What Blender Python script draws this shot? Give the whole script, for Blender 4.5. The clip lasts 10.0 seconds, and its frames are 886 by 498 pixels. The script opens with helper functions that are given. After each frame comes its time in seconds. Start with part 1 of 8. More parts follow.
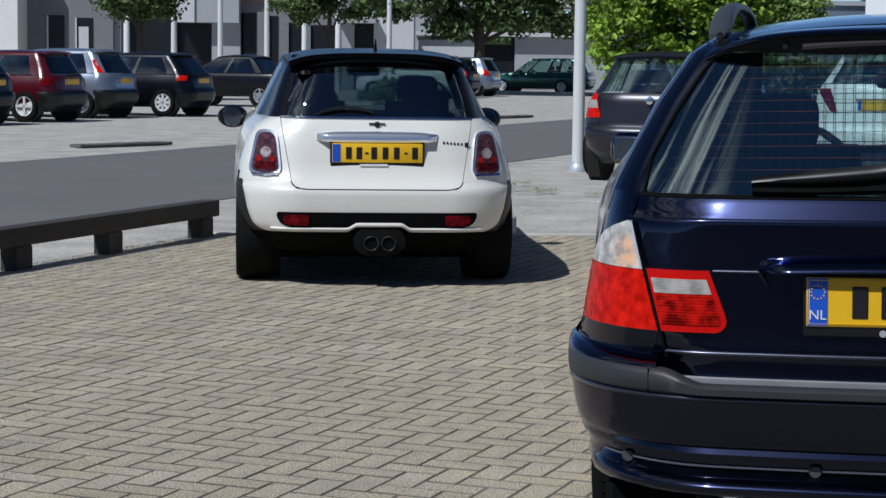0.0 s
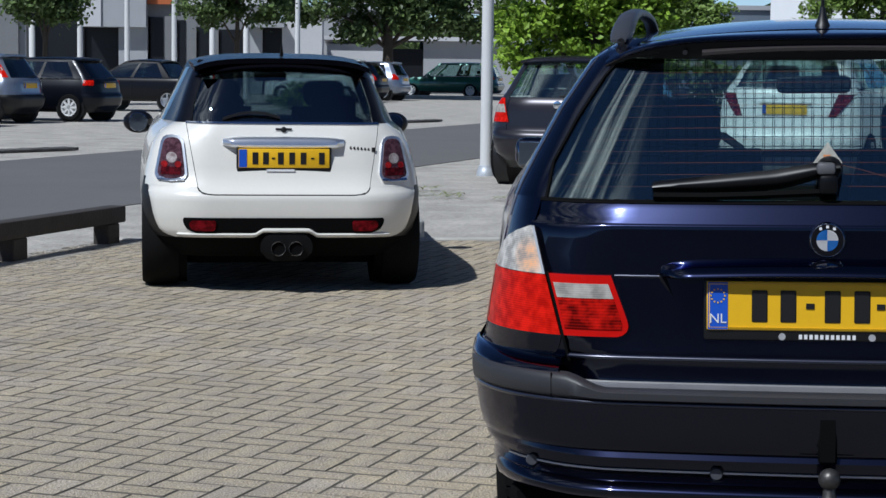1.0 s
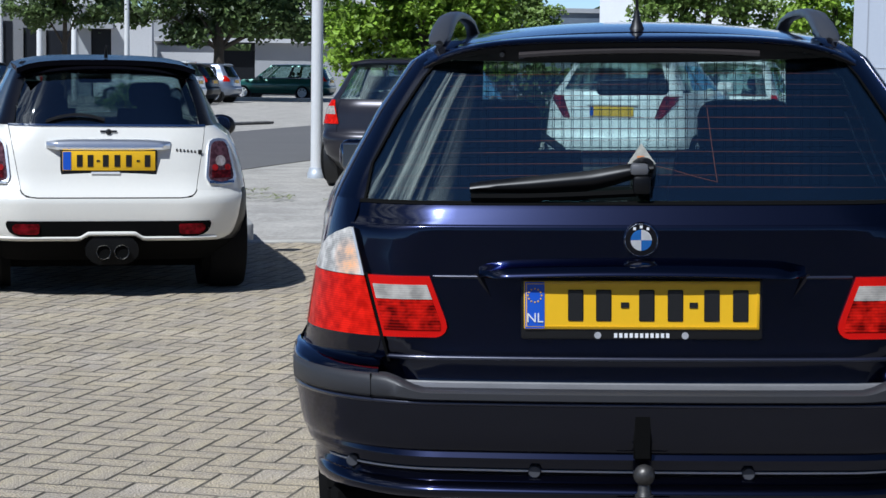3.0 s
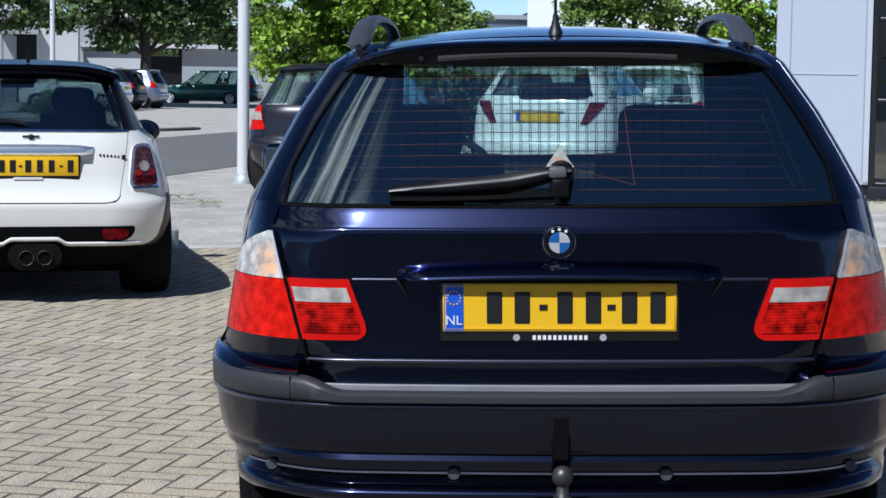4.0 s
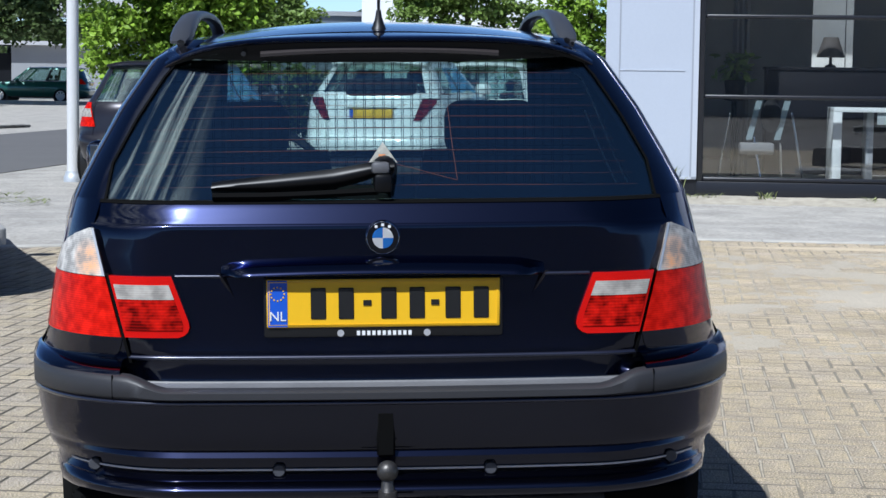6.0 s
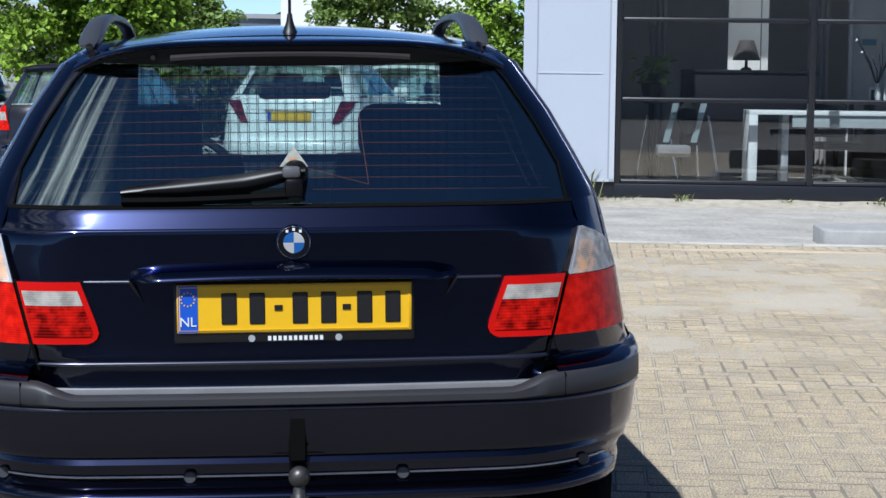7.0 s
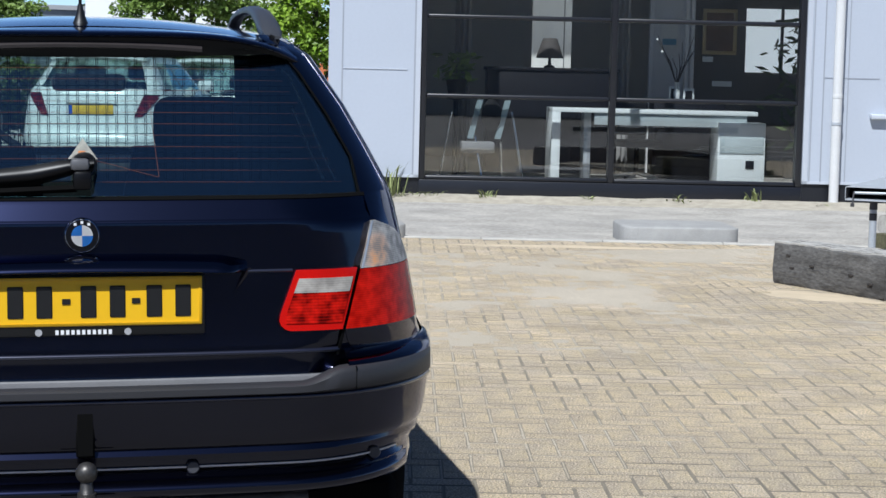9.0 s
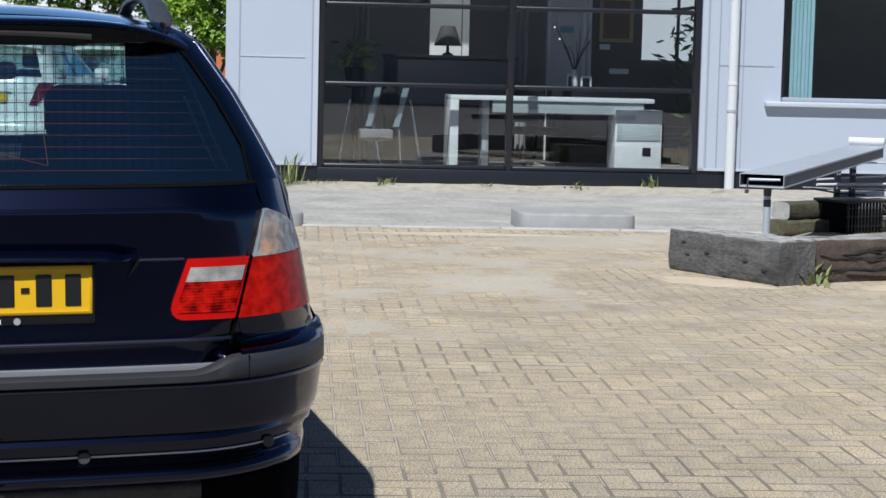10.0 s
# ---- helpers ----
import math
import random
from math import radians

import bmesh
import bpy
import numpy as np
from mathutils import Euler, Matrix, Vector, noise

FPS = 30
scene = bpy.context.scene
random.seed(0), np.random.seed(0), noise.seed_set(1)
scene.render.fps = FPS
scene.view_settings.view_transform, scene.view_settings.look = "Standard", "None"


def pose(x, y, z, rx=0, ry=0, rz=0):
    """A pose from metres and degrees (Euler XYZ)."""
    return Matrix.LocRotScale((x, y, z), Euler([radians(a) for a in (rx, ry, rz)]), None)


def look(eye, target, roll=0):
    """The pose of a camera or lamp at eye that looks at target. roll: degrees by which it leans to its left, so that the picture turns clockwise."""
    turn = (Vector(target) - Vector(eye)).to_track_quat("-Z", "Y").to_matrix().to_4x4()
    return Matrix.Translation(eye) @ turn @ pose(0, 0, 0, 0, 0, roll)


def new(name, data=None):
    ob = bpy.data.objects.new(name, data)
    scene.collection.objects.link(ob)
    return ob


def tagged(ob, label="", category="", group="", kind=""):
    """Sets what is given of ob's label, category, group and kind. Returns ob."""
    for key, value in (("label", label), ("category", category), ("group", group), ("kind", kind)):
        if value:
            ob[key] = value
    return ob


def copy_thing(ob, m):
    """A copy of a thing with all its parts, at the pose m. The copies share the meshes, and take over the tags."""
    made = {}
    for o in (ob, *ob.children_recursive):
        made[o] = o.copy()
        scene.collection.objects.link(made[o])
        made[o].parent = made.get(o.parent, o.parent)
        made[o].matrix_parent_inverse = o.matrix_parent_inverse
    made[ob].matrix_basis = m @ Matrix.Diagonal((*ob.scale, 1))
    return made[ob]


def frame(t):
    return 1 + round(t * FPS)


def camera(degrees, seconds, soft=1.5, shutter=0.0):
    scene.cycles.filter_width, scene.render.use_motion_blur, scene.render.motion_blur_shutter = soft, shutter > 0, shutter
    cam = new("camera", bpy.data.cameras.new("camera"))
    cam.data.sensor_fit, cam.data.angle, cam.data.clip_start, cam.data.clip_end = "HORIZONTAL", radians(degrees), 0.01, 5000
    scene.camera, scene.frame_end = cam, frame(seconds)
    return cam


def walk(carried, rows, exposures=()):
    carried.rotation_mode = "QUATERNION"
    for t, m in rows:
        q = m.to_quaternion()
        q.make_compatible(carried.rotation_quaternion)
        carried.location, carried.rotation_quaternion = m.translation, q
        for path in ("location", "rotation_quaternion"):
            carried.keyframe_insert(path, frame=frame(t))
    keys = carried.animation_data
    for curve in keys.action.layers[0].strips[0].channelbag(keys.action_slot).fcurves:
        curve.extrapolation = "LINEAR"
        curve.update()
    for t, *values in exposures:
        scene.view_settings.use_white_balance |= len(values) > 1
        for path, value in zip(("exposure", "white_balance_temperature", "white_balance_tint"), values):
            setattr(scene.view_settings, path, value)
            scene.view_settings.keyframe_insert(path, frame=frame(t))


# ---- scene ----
cam = camera(25.97, 10.0)
# seconds, eye, yaw, pitch, roll in degrees
PATH = [
    (0, (0.0010, -0.0001, 1.3005), 0.033, -5.559, 0.710),
    (0.5, (0.0095, -0.0031, 1.3017), -1.258, -5.535, 0.661),
    (1, (0.0161, -0.0082, 1.3050), -2.659, -5.403, 0.657),
    (1.5, (0.0210, -0.0124, 1.3057), -3.993, -5.255, 0.580),
    (2, (0.0293, -0.0147, 1.3084), -5.101, -5.097, 0.606),
    (2.5, (0.0367, -0.0174, 1.3093), -6.051, -5.024, 0.747),
    (3, (0.0485, -0.0242, 1.3055), -7.630, -5.284, 0.745),
    (4.5, (0.0774, -0.0411, 1.2978), -10.949, -4.992, 0.815),
    (5, (0.0841, -0.0443, 1.2969), -12.570, -5.208, 0.811),
    (5.5, (0.0886, -0.0458, 1.2961), -13.643, -5.171, 0.822),
    (7, (0.1196, -0.0424, 1.3004), -17.013, -4.998, 0.716),
    (7.5, (0.1257, -0.0464, 1.3003), -18.336, -4.830, 0.940),
    (8, (0.1322, -0.0543, 1.3002), -19.504, -4.636, 1.147),
    (8.5, (0.1393, -0.0593, 1.2987), -20.869, -4.832, 1.235),
    (9, (0.1528, -0.0591, 1.2981), -22.757, -5.026, 1.362),
    (9.5, (0.1607, -0.0592, 1.2984), -24.100, -5.314, 1.193),
    (10, (0.1693, -0.0662, 1.2988), -25.742, -5.323, 1.342),
]


def aimed(eye, yaw, pitch, roll):
    return pose(*eye, 90 + pitch, 0, yaw) @ pose(0, 0, 0, 0, 0, roll)


walk(cam, [(t, aimed(eye, yaw, pitch, roll)) for t, eye, yaw, pitch, roll in PATH], [(t, stops, kelvin, 8) for t, stops, kelvin in ((0.0, -0.30, 5990), (1.5, -0.16, 5930), (3.0, 0.04, 5890), (4.5, 0.20, 5850), (7.0, 0.25, 5900), (8.5, 0.24, 6020), (9.2, 0.17, 6090), (10.0, 0.08, 6110))])

# ---- world, sun, exposure ----
SUN_DIR = Vector((-0.54, -0.57, 1.0)).normalized()
SUN_ELEV = math.asin(SUN_DIR.z)
SUN_AZ = math.atan2(SUN_DIR.x, SUN_DIR.y)
world = bpy.data.worlds.new("world")
scene.world = world
world.use_nodes = True
wn, wl = world.node_tree.nodes, world.node_tree.links
sky = wn.new("ShaderNodeTexSky")
sky.sky_type = "NISHITA"
sky.sun_disc = False
sky.sun_elevation = SUN_ELEV
sky.sun_rotation = SUN_AZ
sky.altitude = 400.0
sky.air_density, sky.dust_density, sky.ozone_density = 1.0, 0.3, 3.0
wtc = wn.new("ShaderNodeTexCoord")
wmap = wn.new("ShaderNodeMapping")
wmap.inputs["Scale"].default_value = (2.6, 9.0, 1.5)
wmap.inputs["Location"].default_value = (-1.949, 9.362, -14.456)
wnoise = wn.new("ShaderNodeTexNoise")
wnoise.inputs["Scale"].default_value = 1.5
wnoise.inputs["Distortion"].default_value = 0.8
wnoise.inputs["Detail"].default_value = 9.0
wnoise.inputs["Roughness"].default_value = 0.58
wramp = wn.new("ShaderNodeValToRGB")
wramp.color_ramp.elements[0].position = 0.45
wramp.color_ramp.elements[1].position = 0.66
wmix = wn.new("ShaderNodeMix")
wmix.data_type = "RGBA"
wmix.inputs[7].default_value = (20.0, 20.5, 21.5, 1)
wl.new(wtc.outputs["Generated"], wmap.inputs["Vector"])
wl.new(wmap.outputs["Vector"], wnoise.inputs["Vector"])
wl.new(wnoise.outputs["Fac"], wramp.inputs["Fac"])
wsep = wn.new("ShaderNodeSeparateXYZ")
wl.new(wtc.outputs["Generated"], wsep.inputs[0])
wlow = wn.new("ShaderNodeMapRange")
wlow.inputs["From Min"].default_value, wlow.inputs["From Max"].default_value = 0.50, 0.72
wl.new(wsep.outputs["Z"], wlow.inputs["Value"])
wmul = wn.new("ShaderNodeMath")
wmul.operation = "MULTIPLY"
wl.new(wramp.outputs["Color"], wmul.inputs[0])
wl.new(wlow.outputs["Result"], wmul.inputs[1])
# the clouds stand in the western half of the sky
whigh = wn.new("ShaderNodeMapRange")
whigh.inputs["From Min"].default_value, whigh.inputs["From Max"].default_value = -0.22, -0.42
wl.new(wsep.outputs["X"], whigh.inputs["Value"])
wmul2 = wn.new("ShaderNodeMath")
wmul2.operation = "MULTIPLY"
wl.new(wmul.outputs[0], wmul2.inputs[0])
wl.new(whigh.outputs["Result"], wmul2.inputs[1])
wl.new(wmul2.outputs[0], wmix.inputs[0])
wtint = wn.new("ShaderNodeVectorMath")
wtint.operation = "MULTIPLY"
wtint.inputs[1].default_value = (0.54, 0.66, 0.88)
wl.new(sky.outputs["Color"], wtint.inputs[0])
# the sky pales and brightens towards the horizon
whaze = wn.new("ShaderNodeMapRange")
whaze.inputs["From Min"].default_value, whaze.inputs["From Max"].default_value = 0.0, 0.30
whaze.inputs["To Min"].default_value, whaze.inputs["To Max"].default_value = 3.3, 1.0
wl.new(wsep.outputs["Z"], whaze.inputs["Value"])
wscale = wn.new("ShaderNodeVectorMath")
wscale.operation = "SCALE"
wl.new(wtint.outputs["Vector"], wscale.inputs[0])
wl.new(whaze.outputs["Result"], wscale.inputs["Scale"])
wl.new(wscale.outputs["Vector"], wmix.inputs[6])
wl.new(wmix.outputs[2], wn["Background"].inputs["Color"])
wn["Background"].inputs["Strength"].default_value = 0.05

sun_data = bpy.data.lights.new("sun", "SUN")
sun_data.energy = 4.8
sun_data.angle = radians(0.55)
sun_data.color = (1.0, 0.99, 0.98)
sun = new("sun", sun_data)
sun.matrix_world = look(SUN_DIR * 50, (0, 0, 0))

# ---- materials ----
MATS = {}


def mat(name, color, rough=0.6, metal=0.0, vary=0.12, scale=3.0, fine=60.0, bump=0.0, bump_scale=80.0,
        coat=0.0, island=0.0, obj_random=0.0, tint=None, spec=0.5, stain=0.0, stain_color=(0.1, 0.09, 0.08), sand=None, stretch=None, speck=0.0):
    """A surface with variation at two scales, optional stains, relief and change from piece to piece."""
    if name in MATS:
        return MATS[name]
    m = bpy.data.materials.new(name)
    m.use_nodes = True
    n, l = m.node_tree.nodes, m.node_tree.links
    p = n["Principled BSDF"]
    p.inputs["Roughness"].default_value = rough
    p.inputs["Metallic"].default_value = metal
    p.inputs["Specular IOR Level"].default_value = spec
    p.inputs["Coat Weight"].default_value = coat
    p.inputs["Coat Roughness"].default_value = 0.04
    tc = n.new("ShaderNodeTexCoord")
    place = tc.outputs["Object"]
    if stretch:
        mp = n.new("ShaderNodeMapping")
        mp.inputs["Scale"].default_value = stretch
        l.new(place, mp.inputs["Vector"])
        place = mp.outputs["Vector"]
    a = n.new("ShaderNodeTexNoise")
    a.inputs["Scale"].default_value, a.inputs["Detail"].default_value = scale, 5.0
    b = n.new("ShaderNodeTexNoise")
    b.inputs["Scale"].default_value, b.inputs["Detail"].default_value = fine, 3.0
    l.new(place, a.inputs["Vector"])
    l.new(place, b.inputs["Vector"])
    add = n.new("ShaderNodeMath")
    add.operation = "ADD"
    l.new(a.outputs["Fac"], add.inputs[0])
    l.new(b.outputs["Fac"], add.inputs[1])
    mr = n.new("ShaderNodeMapRange")
    mr.inputs["From Min"].default_value, mr.inputs["From Max"].default_value = 0.6, 1.4
    mr.inputs["To Min"].default_value, mr.inputs["To Max"].default_value = 1 - vary, 1 + vary
    l.new(add.outputs[0], mr.inputs["Value"])
    value = mr.outputs["Result"]
    if speck:
        # mineral grain
        sp = n.new("ShaderNodeTexNoise")
        sp.inputs["Scale"].default_value, sp.inputs["Detail"].default_value = 150.0, 2.0
        sp.inputs["Roughness"].default_value = 0.8
        l.new(place, sp.inputs["Vector"])
        sq = n.new("ShaderNodeMapRange")
        sq.inputs["From Min"].default_value, sq.inputs["From Max"].default_value = 0.36, 0.64
        sq.inputs["To Min"].default_value, sq.inputs["To Max"].default_value = 1 - speck, 1 + speck
        l.new(sp.outputs["Fac"], sq.inputs["Value"])
        sm2 = n.new("ShaderNodeMath")
        sm2.operation = "MULTIPLY"
        l.new(value, sm2.inputs[0])
        l.new(sq.outputs["Result"], sm2.inputs[1])
        value = sm2.outputs[0]
    for amount, node, socket in ((island, "ShaderNodeNewGeometry", "Random Per Island"), (obj_random, "ShaderNodeObjectInfo", "Random")):
        if amount:
            g = n.new(node)
            r = n.new("ShaderNodeMapRange")
            r.inputs["To Min"].default_value, r.inputs["To Max"].default_value = 1 - amount, 1 + amount
            l.new(g.outputs[socket], r.inputs["Value"])
            mul = n.new("ShaderNodeMath")
            mul.operation = "MULTIPLY"
            l.new(value, mul.inputs[0])
            l.new(r.outputs["Result"], mul.inputs[1])
            value = mul.outputs[0]
    col = n.new("ShaderNodeVectorMath")
    col.operation = "SCALE"
    if tint:
        tm = n.new("ShaderNodeMix")
        tm.data_type = "RGBA"
        tm.inputs[6].default_value, tm.inputs[7].default_value = (*color, 1), (*tint, 1)
        l.new(a.outputs["Fac"], tm.inputs[0])
        l.new(tm.outputs[2], col.inputs[0])
    else:
        col.inputs[0].default_value = color
    l.new(value, col.inputs["Scale"])
    out = col.outputs["Vector"]
    if stain:
        s = n.new("ShaderNodeTexNoise")
        s.inputs["Scale"].default_value, s.inputs["Detail"].default_value = scale * 0.45, 8.0
        s.inputs["Roughness"].default_value = 0.65
        l.new(place, s.inputs["Vector"])
        sr = n.new("ShaderNodeMapRange")
        sr.inputs["From Min"].default_value, sr.inputs["From Max"].default_value = 0.5, 0.75
        sr.inputs["To Max"].default_value = stain
        l.new(s.outputs["Fac"], sr.inputs["Value"])
        sm = n.new("ShaderNodeMix")
        sm.data_type = "RGBA"
        sm.inputs[7].default_value = (*stain_color, 1)
        l.new(sr.outputs["Result"], sm.inputs[0])
        l.new(out, sm.inputs[6])
        out = sm.outputs[2]
    if sand:
        # blown sand that thickens towards the east side of the yard, in drifts
        geo = n.new("ShaderNodeNewGeometry")
        xyz = n.new("ShaderNodeSeparateXYZ")
        l.new(geo.outputs["Position"], xyz.inputs[0])
        dn = n.new("ShaderNodeTexNoise")
        dn.inputs["Scale"].default_value, dn.inputs["Detail"].default_value = 0.7, 6.0
        l.new(geo.outputs["Position"], dn.inputs["Vector"])
        gx = n.new("ShaderNodeMapRange")
        gx.inputs["From Min"].default_value, gx.inputs["From Max"].default_value = -0.5, 4.0
        l.new(xyz.outputs["X"], gx.inputs["Value"])
        dm = n.new("ShaderNodeMapRange")
        dm.inputs["From Min"].default_value, dm.inputs["From Max"].default_value = 0.25, 0.62
        dm.inputs["To Min"].default_value = 0.45
        l.new(dn.outputs["Fac"], dm.inputs["Value"])
        both = n.new("ShaderNodeMath")
        both.operation = "MULTIPLY"
        l.new(gx.outputs["Result"], both.inputs[0])
        l.new(dm.outputs["Result"], both.inputs[1])
        sa = n.new("ShaderNodeMix")
        sa.data_type = "RGBA"
        scl = n.new("ShaderNodeVectorMath")
        scl.operation = "SCALE"
        scl.inputs[0].default_value = sand
        l.new(value, scl.inputs["Scale"])
        l.new(both.outputs[0], sa.inputs[0])
        l.new(out, sa.inputs[6])
        l.new(scl.outputs["Vector"], sa.inputs[7])
        out = sa.outputs[2]
    l.new(out, p.inputs["Base Color"])
    if bump:
        bn = n.new("ShaderNodeTexNoise")
        bn.inputs["Scale"].default_value, bn.inputs["Detail"].default_value = bump_scale, 4.0
        l.new(place, bn.inputs["Vector"])
        bp = n.new("ShaderNodeBump")
        bp.inputs["Strength"].default_value, bp.inputs["Distance"].default_value = bump, 0.01
        l.new(bn.outputs["Fac"], bp.inputs["Height"])
        l.new(bp.outputs["Normal"], p.inputs["Normal"])
    MATS[name] = m
    return m


def glass(name, through_color, tint_gloss=(1, 1, 1), ior=1.78, rough=0.015):
    """A thin pane: clear or tinted, with mirror gloss that grows at a slant."""
    if name in MATS:
        return MATS[name]
    m = bpy.data.materials.new(name)
    m.use_nodes = True
    n, l = m.node_tree.nodes, m.node_tree.links
    n.remove(n["Principled BSDF"])
    tr = n.new("ShaderNodeBsdfTransparent")
    tr.inputs["Color"].default_value = (*through_color, 1)
    gl = n.new("ShaderNodeBsdfGlossy")
    gl.inputs["Color"].default_value = (*tint_gloss, 1)
    gl.inputs["Roughness"].default_value = rough
    lw = n.new("ShaderNodeLayerWeight")
    lw.inputs["Blend"].default_value = 0.5
    pw = n.new("ShaderNodeMath")
    pw.operation = "POWER"
    pw.inputs[1].default_value = 5.0
    fr = n.new("ShaderNodeMapRange")
    fr.inputs["To Min"].default_value, fr.inputs["To Max"].default_value = ((ior - 1) / (ior + 1)) ** 2, 1.0
    l.new(lw.outputs["Facing"], pw.inputs[0])
    l.new(pw.outputs[0], fr.inputs["Value"])
    mx = n.new("ShaderNodeMixShader")
    l.new(fr.outputs["Result"], mx.inputs[0])
    l.new(tr.outputs[0], mx.inputs[1])
    l.new(gl.outputs[0], mx.inputs[2])
    l.new(mx.outputs[0], n["Material Output"].inputs["Surface"])
    MATS[name] = m
    return m


NAVY = mat("navy_paint", (0.0100, 0.0120, 0.0290), 0.27, 1.0, 0.06, 2.0, 900.0, coat=1.0)
NAVY.node_tree.nodes["Principled BSDF"].inputs["Specular Tint"].default_value = (0.09, 0.17, 0.50, 1)
NAVY.node_tree.nodes["Principled BSDF"].inputs["Coat Roughness"].default_value = 0.07
NAVY.node_tree.nodes["Principled BSDF"].inputs["Coat IOR"].default_value = 1.52
# paler, rougher paint that puts a broad sun highlight into the rolled edges
NAVY_EDGE = mat("navy_rolled_edge", (0.020, 0.023, 0.045), 0.34, 0.6, 0.1, 6.0, 300.0, coat=1.0)
NAVY_EDGE.node_tree.nodes["Principled BSDF"].inputs["Coat Roughness"].default_value = 0.24
NAVY_EDGE.node_tree.nodes["Principled BSDF"].inputs["Coat IOR"].default_value = 1.6
GLOSSBLACK = mat("gloss_black_plastic", (0.004, 0.004, 0.0045), 0.33, 0.0, 0.1, 6.0, 200.0, spec=0.25)
SLOTBLACK = mat("matt_black", (0.0025, 0.0025, 0.0025), 0.9, 0.0, 0.1, 6.0, 200.0, spec=0.1)
CREAM = mat("cream_white_paint", (0.70, 0.68, 0.62), 0.3, 0.0, 0.02, 1.5, 50.0, coat=0.8)
BLACKPAINT = mat("black_paint", (0.004, 0.004, 0.006), 0.3, 0.0, 0.05, 2.0, 300.0, spec=0.25, coat=0.05)
WHITEPAINT = mat("white_paint", (0.84, 0.85, 0.85), 0.3, 0.0, 0.03, 2.0, 50.0, coat=0.8)
RUBBER = mat("grey_rubber", (0.027, 0.027, 0.030), 0.5, 0.0, 0.1, 6.0, 200.0, bump=0.05, bump_scale=500)
PLASTIC = mat("black_plastic", (0.006, 0.006, 0.0065), 0.45, 0.0, 0.15, 6.0, 200.0)
TYRE = mat("tyre_rubber", (0.006, 0.006, 0.006), 0.9, 0.0, 0.2, 8.0, 120.0, bump=0.1, bump_scale=200, spec=0.15)
CHROME = mat("chrome", (0.75, 0.77, 0.8), 0.08, 1.0, 0.03, 3.0, 80.0)
ALLOY = mat("alloy", (0.55, 0.56, 0.58), 0.3, 0.9, 0.06, 5.0, 80.0)
STEEL = mat("worn_steel", (0.09, 0.085, 0.08), 0.45, 0.8, 0.3, 20.0, 150.0, bump=0.1)
CAR_GLASS = glass("tinted_car_glass", (0.86, 0.96, 0.95), (0.93, 1.0, 0.94), ior=2.4)
CLEAR_GLASS = glass("clear_car_glass", (0.90, 0.95, 0.94))
DARK_GLASS = glass("dark_car_glass", (0.38, 0.45, 0.46), ior=2.1)
SATINBLACK = mat("gloss_black_roof_paint", (0.003, 0.003, 0.0045), 0.2, 0.0, 0.05, 4.0, 200.0, spec=0.02)
SHOP_GLASS = glass("shop_glass", (0.88, 0.90, 0.90), ior=1.95)
MIRROR_DIM = mat("tinted_mirror", (0.22, 0.27, 0.34), 0.12, 1.0, 0.02)
CLOTH = mat("dark_cloth", (0.022, 0.024, 0.028), 0.9, 0.0, 0.2, 10.0, 300.0, spec=0.2)


